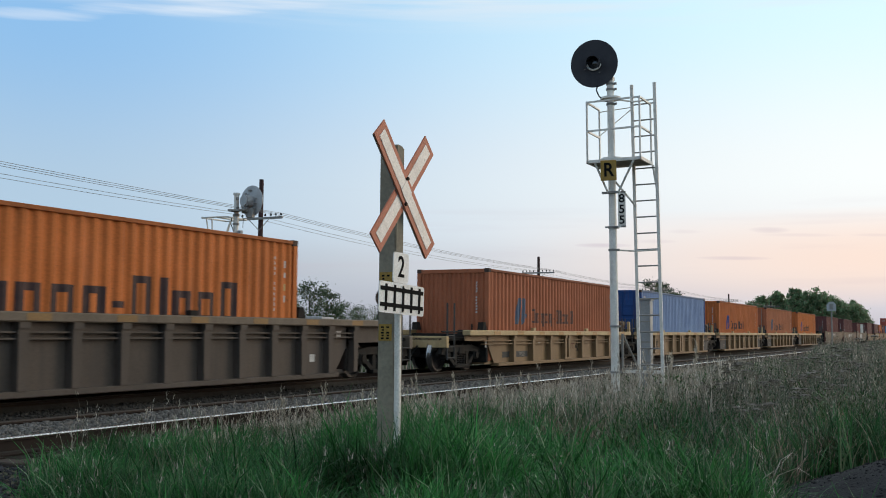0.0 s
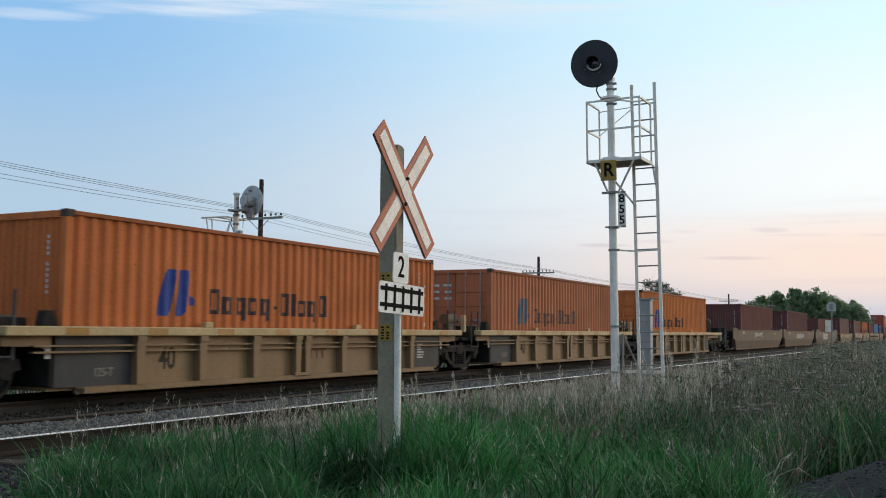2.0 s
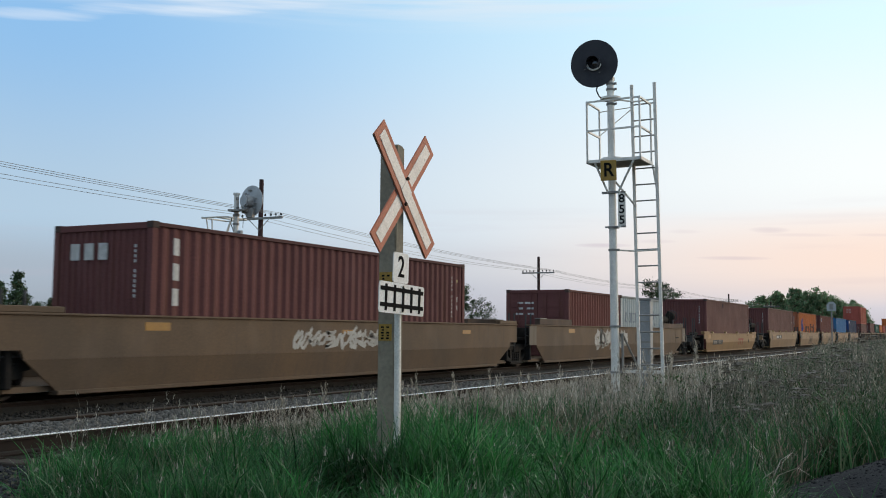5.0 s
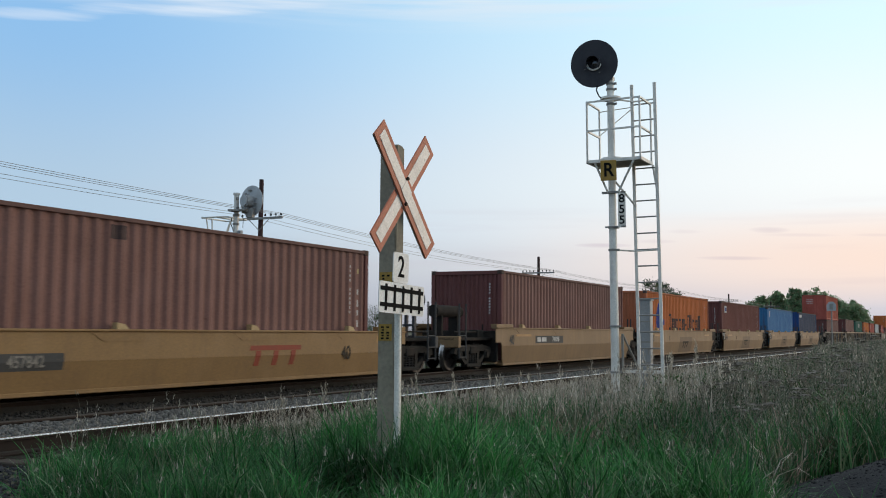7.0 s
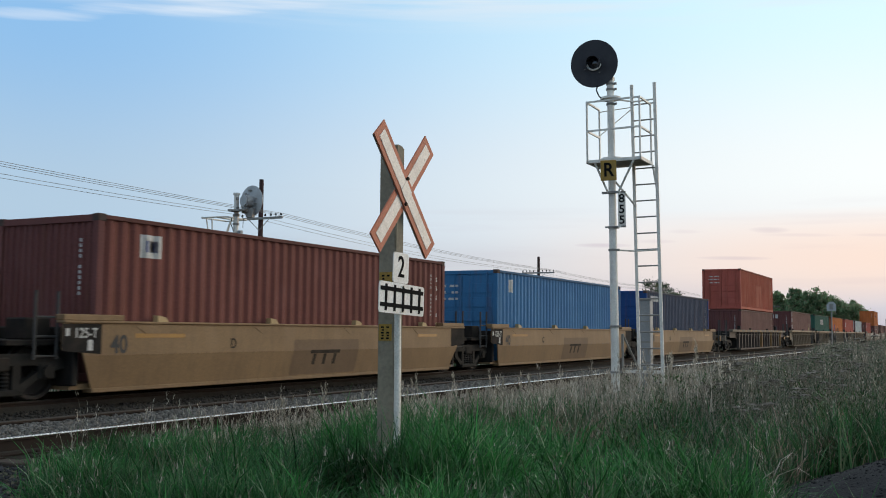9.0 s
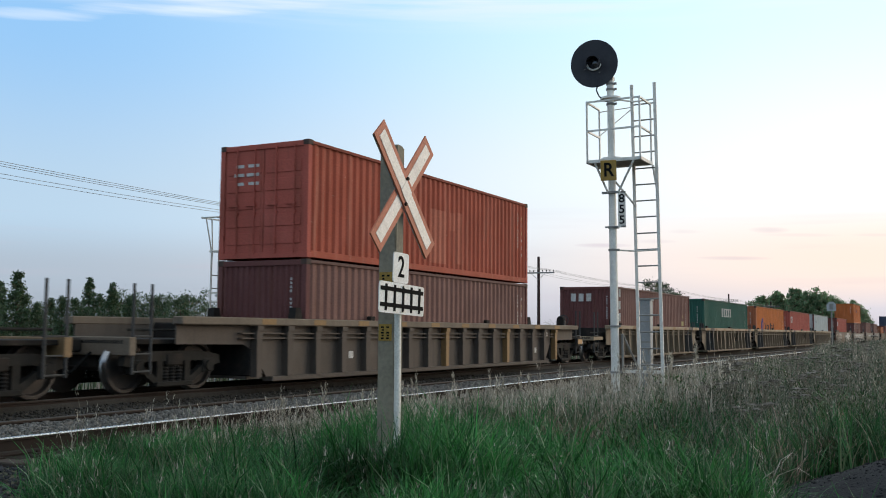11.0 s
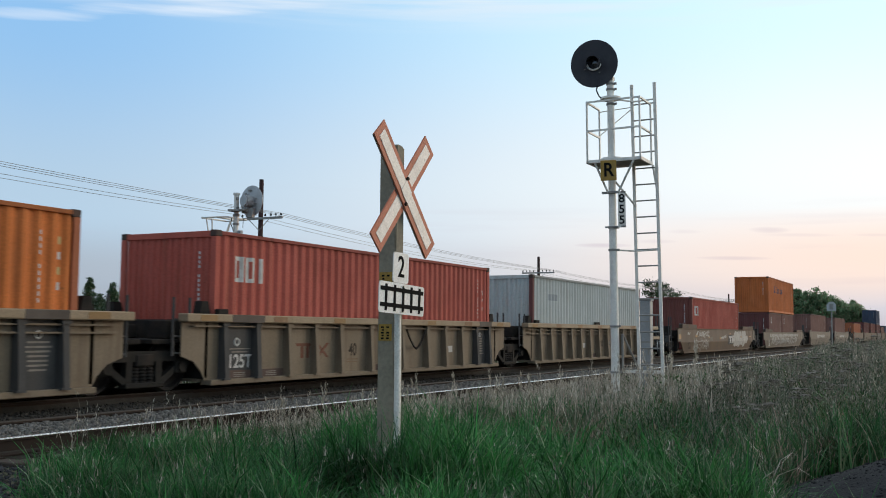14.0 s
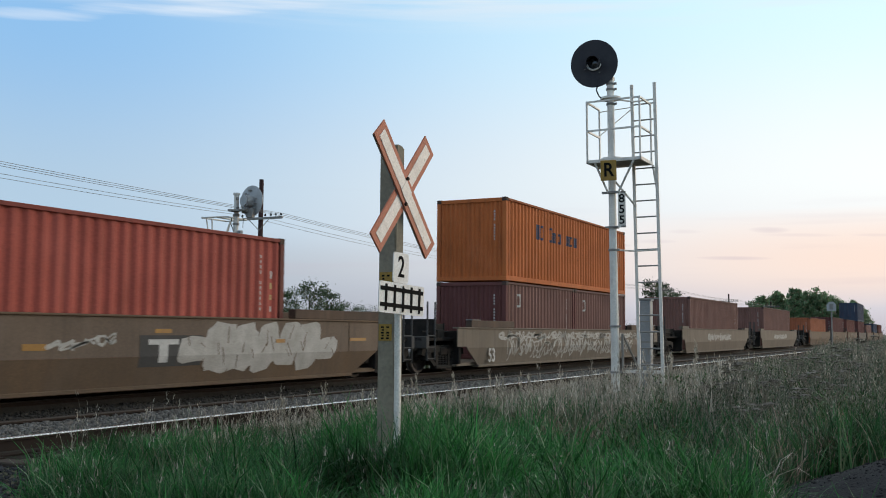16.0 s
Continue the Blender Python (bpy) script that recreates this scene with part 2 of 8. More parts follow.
MARK_RUST = material("faded_red_brown_lettering", (0.17, 0.055, 0.03), (0.14, 0.06, 0.035), 0.7, 0, 6, 50, bump=0)
MARK_BLUE = material("blue_lettering_paint", (0.035, 0.06, 0.24), (0.05, 0.08, 0.27), 0.6, 0, 5, 50, bump=0, spec=0.12)
MARK_INK = material("dark_lettering_paint", (0.055, 0.04, 0.04), (0.09, 0.055, 0.05), 0.6, 0, 5, 50, bump=0, spec=0.12)
REFLECTOR = material("orange_reflector_strip", (0.36, 0.18, 0.025), (0.30, 0.15, 0.03), 0.4, 0, 6, 50, bump=0)
GRAFFITI = material("pale_spray_paint", (0.50, 0.49, 0.45), (0.38, 0.36, 0.32), 0.7, 0, 5, 40, bump=0)
GLASS = material("smoked_lens_glass", (0.02, 0.02, 0.025), (0.03, 0.03, 0.035), 0.08, 0, 5, 50, bump=0, coat=1.0)
# rail heads that catch no sky: the missing glint is painted as dark steel
UNLIT_RAIL = material("dull_worn_rail_head", (0.06, 0.050, 0.042), (0.04, 0.033, 0.028), 0.6, 0.4, 2, 30, bump=0.002)
LANE_STONE = material("lane_gravel", (0.060, 0.060, 0.064), (0.036, 0.036, 0.040), 0.95, 0, 2.5, 38, bump=0.02, per_island=0.35)
PLACARD = material("faded_yellow_placard", (0.52, 0.42, 0.17), (0.44, 0.36, 0.16), 0.6, 0, 5, 50, bump=0)
MARK_FADED = material("faded_pale_stencil", (0.26, 0.235, 0.20), (0.20, 0.18, 0.15), 0.75, 0, 6, 50, bump=0)
MARK_RED = material("red_logo_paint", (0.28, 0.055, 0.03), (0.24, 0.055, 0.03), 0.7, 0, 6, 50, bump=0)
MURAL = material("grey_white_spray_fill", (0.50, 0.48, 0.44), (0.38, 0.36, 0.32), 0.75, 0, 3, 40, bump=0)
SIDE_FRAME = material("grimy_grey_truck_casting", (0.030, 0.028, 0.025), (0.018, 0.017, 0.015), 0.8, 0.1, 5, 40, 0, (0.055, 0.045, 0.035), 0.5, 0.006, spec=0.15)
BLUE_FADED = material("faded_blue_lettering", (0.085, 0.13, 0.20), (0.12, 0.15, 0.19), 0.7, 0, 3, 40, bump=0, spec=0.1)
INK_FADED = material("faded_dark_lettering", (0.13, 0.085, 0.07), (0.18, 0.10, 0.075), 0.7, 0, 3, 40, bump=0, spec=0.1)


# ---- mesh building ----
class Shape:
    """Gathers boxes, prisms, tubes and plates into one mesh."""

    def __init__(self):
        self.v, self.f = [], []

    def add(self, verts, faces):
        n = len(self.v)
        self.v += [tuple(p) for p in verts]
        self.f += [tuple(n + i for i in f) for f in faces]
        return self

    def box(self, x0, x1, y0, y1, z0, z1, c=0.0):
        if c <= 0:
            return self.add([(x, y, z) for x in (x0, x1) for y in (y0, y1) for z in (z0, z1)],
                            [(0, 1, 3, 2), (4, 6, 7, 5), (0, 4, 5, 1), (2, 3, 7, 6), (0, 2, 6, 4), (1, 5, 7, 3)])
        bm = bmesh.new()
        bmesh.ops.create_cube(bm, size=1.0)
        for q in bm.verts:
            q.co = Vector(((x0 + x1) / 2 + q.co.x * (x1 - x0), (y0 + y1) / 2 + q.co.y * (y1 - y0), (z0 + z1) / 2 + q.co.z * (z1 - z0)))
        bmesh.ops.bevel(bm, geom=bm.edges[:], offset=c, segments=1, affect="EDGES")
        return self.take(bm)

    def take(self, bm):
        bm.verts.index_update()
        self.add([q.co for q in bm.verts], [[q.index for q in f.verts] for f in bm.faces])
        bm.free()
        return self

    def prism(self, poly, a, b, axis="y"):
        """A flat outline carried along an axis from a to b. The outline is (x, z) for y, (y, z) for x, (x, y) for z."""
        put = {"y": lambda p, d: (p[0], d, p[1]), "x": lambda p, d: (d, p[0], p[1]), "z": lambda p, d: (p[0], p[1], d)}[axis]
        n = len(poly)
        return self.add([put(p, a) for p in poly] + [put(p, b) for p in poly],
                        [tuple(range(n))[::-1], tuple(range(n, 2 * n))] + [(i, (i + 1) % n, n + (i + 1) % n, n + i) for i in range(n)])

    def tube(self, p, q, r, n=12, r2=None, caps=True):
        p, q = Vector(p), Vector(q)
        u = (q - p).orthogonal().normalized()
        w = (q - p).normalized().cross(u)
        r2 = r if r2 is None else r2
        ring = lambda c, k: [c + (u * math.cos(2 * math.pi * i / n) + w * math.sin(2 * math.pi * i / n)) * k for i in range(n)]
        fs = [(i, (i + 1) % n, n + (i + 1) % n, n + i) for i in range(n)]
        if caps:
            fs += [tuple(range(n))[::-1], tuple(range(n, 2 * n))]
        return self.add(ring(p, r) + ring(q, r2), fs)

    def lathe(self, p, axis, prof, n=32):
        """Turn (radius, distance along the axis) pairs round an axis through p."""
        p, a = Vector(p), Vector(axis).normalized()
        u = a.orthogonal().normalized()
        w = a.cross(u)
        vs = [p + a * d + (u * math.cos(2 * math.pi * i / n) + w * math.sin(2 * math.pi * i / n)) * r for r, d in prof for i in range(n)]
        fs = [(k * n + i, k * n + (i + 1) % n, (k + 1) * n + (i + 1) % n, (k + 1) * n + i) for k in range(len(prof) - 1) for i in range(n)]
        return self.add(vs, fs)

    def ring(self, p, axis, r, thick, n=28, k=6):
        p, a = Vector(p), Vector(axis).normalized()
        u = a.orthogonal().normalized()
        w = a.cross(u)
        vs = []
        for i in range(n):
            d = u * math.cos(2 * math.pi * i / n) + w * math.sin(2 * math.pi * i / n)
            vs += [p + d * (r + thick * math.cos(2 * math.pi * j / k)) + a * thick * math.sin(2 * math.pi * j / k) for j in range(k)]
        return self.add(vs, [(i * k + j, i * k + (j + 1) % k, ((i + 1) % n) * k + (j + 1) % k, ((i + 1) % n) * k + j) for i in range(n) for j in range(k)])

    def mesh(self, name, mat, smooth=False):
        me = bpy.data.meshes.new(name)
        me.from_pydata(self.v, [], self.f)
        bm = bmesh.new()
        bm.from_mesh(me)
        bmesh.ops.recalc_face_normals(bm, faces=bm.faces[:])
        bm.to_mesh(me)
        bm.free()
        if smooth:
            me.shade_smooth()
            me.set_sharp_from_angle(angle=radians(40))
        me.materials.append(mat)
        return me


def thing(name, place, label, category, group="", kind=""):
    ob = new(name)
    ob.empty_display_size = 0.2
    ob.matrix_basis = place
    return tagged(ob, label, category, group, kind)


def part(name, shape, mat, parent, label="", smooth=False, at=None):
    me = shape if isinstance(shape, bpy.types.Mesh) else shape.mesh(name, mat, smooth)
    ob = new(name, me)
    ob.parent = parent
    if at is not None:
        ob.matrix_basis = at
    if label:
        ob["label"] = label
    return ob


def solid(name, shape, mat, label, category, kind="", place=None, smooth=False):
    ob = new(name, shape.mesh(name, mat, smooth))
    if place is not None:
        ob.matrix_basis = place
    return tagged(ob, label, category, kind=kind)


def letters(name, text, height, mat, parent, at, depth=0.002, label="", align="CENTER", stretch=1.0, bold=0.010):
    """Raised lettering in the built-in font, in the plane x, z of at, read from -y."""
    cu = bpy.data.curves.new(name, "FONT")
    cu.offset = height * bold
    cu.body, cu.size, cu.extrude, cu.align_x, cu.align_y = text, height / 0.73, depth, align, "CENTER"
    tmp = bpy.data.objects.new("tmp", cu)
    me = bpy.data.meshes.new_from_object(tmp)
    bpy.data.objects.remove(tmp)
    me.name = name
    me.transform(Matrix.Rotation(radians(90), 4, "X") @ Matrix.Diagonal((stretch, 1, 1, 1)))
    me.materials.clear()
    me.materials.append(mat)
    return part(name, me, mat, parent, label, at=at)


# ---- ground, road, tracks ----
TRAIN_Y, NEAR_Y, GAUGE = 13.63, 9.555, 1.435
RAIL_HALF = GAUGE / 2 + 0.036


def bend(x):
    """How far the line has swung off to +y at x: straight past the crossing, a gentle curve far off."""
    u = (min(x, 260.0) - 55.0) / 140.0
    return 0.0 if u < 0 else 1.45 * u * u + max(x - 260.0, 0.0) * 0.0304


def swing(x):
    """The line's heading at x, in degrees."""
    return math.degrees(math.atan((bend(x + 1) - bend(x - 1)) / 2))


def smooth_step(a, b, t):
    t = min(max((t - a) / (b - a), 0.0), 1.0)
    return t * t * (3 - 2 * t)


def ground_z(x, y):
    """The lie of the land: a level verge, the track bed, and a flat field beyond."""
    z = -0.30
    bed = smooth_step(6.5, 7.9, y) * (1 - smooth_step(16.0, 17.6, y))
    z += bed * 0.06
    z += -0.45 * smooth_step(17.5, 22, y) * (1 - smooth_step(200, 500, y))
    z += 0.63 * math.exp(-(((x - 8.3) / 1.9) ** 2 + ((y + 0.2) / 1.25) ** 2))     # gravel shoulder by the lane
    z += 0.16 * smooth_step(9, 16, x) * math.exp(-((y - 2.0) / 2.6) ** 2)
    if x * x + y * y < 3600:
        z += 0.05 * noise.noise(Vector((x * 0.6, y * 0.6, 0.3)))
    return z


def ground():
    def steps(fine0, fine1, d, far):
        out, a = [], fine0
        while a <= fine1:
            out.append(a)
            a += d
        w, lo, hi = d, fine0, fine1
        while hi < far or lo > -far:
            w *= 1.45
            lo, hi = lo - w, hi + w
            out = [lo] + out + [hi]
        return out
    xs, ys = steps(-4, 40, 0.5, 2500), steps(-4, 24, 0.35, 2500)
    s = Shape()
    s.v = [(x, y, ground_z(x, y)) for x in xs for y in ys]
    n = len(ys)
    s.f = [(i * n + j, (i + 1) * n + j, (i + 1) * n + j + 1, i * n + j + 1) for i in range(len(xs) - 1) for j in range(n - 1)]
    solid("ground", s, SOIL, "flat soil and rough field under the grass", "ground", "structure", smooth=True)


def road():
    s = Shape()
    n = 24
    for i in range(n + 1):
        y = -8 + i * 0.625
        if y > 7.4:
            break
        for x in (-1.6, 1.0, 3.6, 4.5):
            s.v.append((x + 0.12 * noise.noise(Vector((y, x, 3))), y, -0.18 if x < 4 else -0.27))
    k = len(s.v) // 4
    s.f = [(i * 4 + j, i * 4 + j + 1, (i + 1) * 4 + j + 1, (i + 1) * 4 + j) for i in range(k - 1) for j in range(3)]
    solid("road", s, ASPHALT, "worn grey asphalt lane leading to the level crossing", "road", "structure", smooth=True)


def rail_shape(x0, x1, y):
    """Running rail: foot, web and head; the head is polished and is made apart. Both follow the line's curve."""
    foot = [(-0.076, -0.186), (0.076, -0.186), (0.076, -0.172), (0.012, -0.150), (0.009, -0.045), (0.036, -0.036), (0.036, -0.017), (-0.036, -0.017), (-0.036, -0.036), (-0.009, -0.045), (-0.012, -0.150), (-0.076, -0.172)]
    head = [(-0.036, -0.018), (0.036, -0.018), (0.036, -0.014), (0.031, -0.005), (0.022, -0.001), (0.0, 0.0), (-0.022, -0.001), (-0.031, -0.005), (-0.036, -0.014)]
    xs = [x0, 0.0] + [50.0 + 10 * k for k in range(22)] + [x1]
    out = []
    for prof, up in ((foot, 0.0), (head, 0.001)):
        n = len(prof)
        s = Shape()
        s.v = [(x, y + a + bend(x), b + up) for x in xs for a, b in prof]
        s.f = [(i * n + k, i * n + (k + 1) % n, (i + 1) * n + (k + 1) % n, (i + 1) * n + k) for i in range(len(xs) - 1) for k in range(n)]
        out.append(s)
    return out


def track(y, label):
    t = thing("track", pose(0, 0, 0), label, "railway track", "two main tracks", "structure")
    for sgn in (-1, 1):
        a, b = rail_shape(-120, 900, y + sgn * RAIL_HALF)
        r = part("rail", a, RUST, t, "rusty steel rail")
        part("rail_head", b, RAILTOP if y == NEAR_Y and sgn < 0 else UNLIT_RAIL, r, "polished running surface" if y == NEAR_Y and sgn < 0 else "dull running surface")
    tie = Shape().box(-0.11, 0.11, -1.3, 1.3, -0.36, -0.188, 0.012).mesh("tie", TIE)
    spike = Shape()
    for sgn in (-1, 1):
        spike.box(-0.09, 0.09, sgn * RAIL_HALF - 0.17, sgn * RAIL_HALF - 0.085, -0.188, -0.172)
        spike.box(-0.09, 0.09, sgn * RAIL_HALF + 0.085, sgn * RAIL_HALF + 0.17, -0.188, -0.172)
        spike.box(-0.03, 0.0, sgn * RAIL_HALF - 0.1, sgn * RAIL_HALF - 0.07, -0.172, -0.155)
    plate = spike.mesh("tie_plate", RUST)
    rng = random.Random(int(y * 10))
    for i in range(140):
        x = 1.0 + i * 0.53 + rng.uniform(-0.03, 0.03)
        o = part("tie", tie, TIE, t, at=pose(x, y + bend(x) + rng.uniform(-0.04, 0.04), rng.uniform(-0.012, 0.004), 0, 0, rng.uniform(-1, 1)))
        if x < 45:
            part("tie_plate", plate, RUST, o, "rusted tie plate and spikes", at=pose(0, 0, 0))


def ballast_bed():
    prof = [(6.7, -0.46), (7.75, -0.29), (8.68, -0.25), (8.86, -0.075), (10.24, -0.075), (10.42, -0.15), (12.78, -0.16), (12.84, -0.07), (12.98, -0.09), (14.3, -0.14), (14.5, -0.2), (16.0, -0.27), (17.2, -0.60)]
    s = Shape()
    xs = [-120 + i * 4 for i in range(30)] + [i * 0.4 for i in range(0, 150)] + [60 + i * 12 for i in range(71)]
    n = len(prof)
    for x in xs:
        for y, z in prof:
            s.v.append((x, y + bend(x) + 0.02 * noise.noise(Vector((x * 0.7, y, 0))), z + 0.015 * noise.noise(Vector((x * 1.3, y * 1.3, 5)))))
    s.f = [(i * n + j, (i + 1) * n + j, (i + 1) * n + j + 1, i * n + j + 1) for i in range(len(xs) - 1) for j in range(n - 1)]
    solid("ballast_bed", s, DIRTY_SHADED_STONE, "soiled crushed stone under both tracks", "ballast", "structure", smooth=True)


def stones(name, count, x0, x1, y0, y1, z, size, mat, label, seed, squeeze=1.6):
    """Loose stones, each a bent eight-cornered lump, denser towards the near end."""
    rs = np.random.RandomState(seed)
    base = np.array([(x, y, q) for x in (-1, 1) for y in (-1, 1) for q in (-1, 1)], float)
    quads = np.array([(0, 1, 3, 2), (4, 6, 7, 5), (0, 4, 5, 1), (2, 3, 7, 6), (0, 2, 6, 4), (1, 5, 7, 3)])
    u = rs.rand(count) ** squeeze
    c = np.stack([x0 + (x1 - x0) * u, y0 + (y1 - y0) * rs.rand(count), np.full(count, z) + rs.uniform(-0.012, 0.02, count)], 1)
    s = size * rs.uniform(0.5, 1.25, (count, 1, 1))
    v = base[None] * s * rs.uniform(0.45, 1.0, (count, 1, 3)) + rs.normal(0, 0.22, (count, 8, 3)) * s
    a = rs.uniform(0, 6.28, count)
    ca, sa = np.cos(a)[:, None], np.sin(a)[:, None]
    v = np.stack([v[..., 0] * ca - v[..., 1] * sa, v[..., 0] * sa + v[..., 1] * ca, v[..., 2]], -1) + c[:, None]
    f = quads[None] + (np.arange(count) * 8)[:, None, None]
    me = quick_mesh(name, v.reshape(-1, 3), f.reshape(-1, 4), mat)
    return tagged(new(name, me), label, "stones", kind="stuff")


def quick_mesh(name, v, quads, mat, tris=None):
    me = bpy.data.meshes.new(name)
    nq, nt = len(quads), 0 if tris is None else len(tris)
    me.vertices.add(len(v))
    me.vertices.foreach_set("co", np.ascontiguousarray(v, np.float32).ravel())
    loops = quads.ravel() if nt == 0 else np.concatenate([quads.ravel(), tris.ravel()])
    me.loops.add(len(loops))
    me.loops.foreach_set("vertex_index", loops.astype(np.int32))
    starts = np.arange(nq) * 4 if nt == 0 else np.concatenate([np.arange(nq) * 4, nq * 4 + np.arange(nt) * 3])
    me.polygons.add(nq + nt)
    me.polygons.foreach_set("loop_start", starts.astype(np.int32))
    me.update(calc_edges=True)
    me.validate()
    me.materials.append(mat)
    return me


ground()
road()
ballast_bed()
track(TRAIN_Y, "main track under the train, steel rails on timber ties")
track(NEAR_Y, "empty main track with shiny rails on timber ties")
stones("ballast_stones", 19000, 2.5, 32, 9.08, 10.22, -0.066, 0.024, STONE, "pale crushed stone between the rails of the empty track", 3, 1.8)
stones("loose_ballast", 9000, 2.5, 28, 10.45, 12.75, -0.155, 0.020, DIRTY_SHADED_STONE, "soiled dark ballast between the two tracks", 4, 1.8)
stones("shoulder_ballast", 7000, 2.5, 34, 7.3, 8.65, -0.265, 0.023, DIRTY_SHADED_STONE, "grey ballast on the shoulder of the track bed", 5, 1.6)


def gravel_heap():
    rs = np.random.RandomState(8)
    pts = []
    while len(pts) < 5200:
        x, y = rs.uniform(5.4, 11.5), rs.uniform(-2.2, 1.9)
        if math.exp(-(((x - 8.3) / 1.9) ** 2 + ((y + 0.2) / 1.25) ** 2)) > rs.uniform(0.12, 0.5):
            pts.append((x, y, ground_z(x, y)))
    stones_at("shoulder_gravel", np.array(pts), 0.013, GRAVEL, "dark gravel heaped along the lane's shoulder", 9)
    pts = []
    while len(pts) < 5200:
        x, y = rs.uniform(3.6, 7.0), rs.uniform(4.5, 8.6)
        if x < 5.42 + 0.80 * (y - 6.2) + 0.25 * noise.noise(Vector((y * 1.2, 0, 0))):
            pts.append((x, y, ground_z(x, y) + 0.01))
    stones_at("lane_gravel", np.array(pts), 0.013, LANE_STONE, "grey gravel at the edge of the crossing lane", 10)


def stones_at(name, pts, size, mat, label, seed):
    rs = np.random.RandomState(seed)
    n = len(pts)
    base = np.array([(x, y, q) for x in (-1, 1) for y in (-1, 1) for q in (-1, 1)], float)
    quads = np.array([(0, 1, 3, 2), (4, 6, 7, 5), (0, 4, 5, 1), (2, 3, 7, 6), (0, 2, 6, 4), (1, 5, 7, 3)])
    s = size * rs.uniform(0.4, 1.3, (n, 1, 1))
    v = base[None] * s * rs.uniform(0.5, 1.0, (n, 1, 3)) + rs.normal(0, 0.22, (n, 8, 3)) * s + pts[:, None]
    f = quads[None] + (np.arange(n) * 8)[:, None, None]
    return tagged(new(name, quick_mesh(name, v.reshape(-1, 3), f.reshape(-1, 4), mat)), label, "gravel", kind="stuff")


gravel_heap()


def shoulder_bed():
    s = Shape()
    n = 30
    for i in range(n + 1):
        for j in range(n + 1):
            x, y = 4.6 + 7.4 * i / n, -3.0 + 5.4 * j / n
            q = math.exp(-(((x - 8.3) / 1.9) ** 2 + ((y + 0.2) / 1.25) ** 2))
            s.v.append((x, y, ground_z(x, y) + (0.012 if q > 0.18 else -0.08) + 0.02 * noise.noise(Vector((x * 3, y * 3, 1)))))
    s.f = [(i * (n + 1) + j, (i + 1) * (n + 1) + j, (i + 1) * (n + 1) + j + 1, i * (n + 1) + j + 1) for i in range(n) for j in range(n)]
    solid("gravel_shoulder", s, GRAVEL, "packed dark gravel bank beside the lane", "gravel", "structure", smooth=True)


shoulder_bed()


# ---- crossing sign ----
def rounded(w, h, r=0.03, n=5):
    """Outline of a plate with rounded corners."""
    pts = []
    for cx, cz, q in ((w - r, h - r, 0), (r - w, h - r, 90), (r - w, r - h, 180), (w - r, r - h, 270)):
        pts += [(cx + r * math.cos(radians(q + 90 * k / n)), cz + r * math.sin(radians(q + 90 * k / n))) for k in range(n + 1)]
    return pts


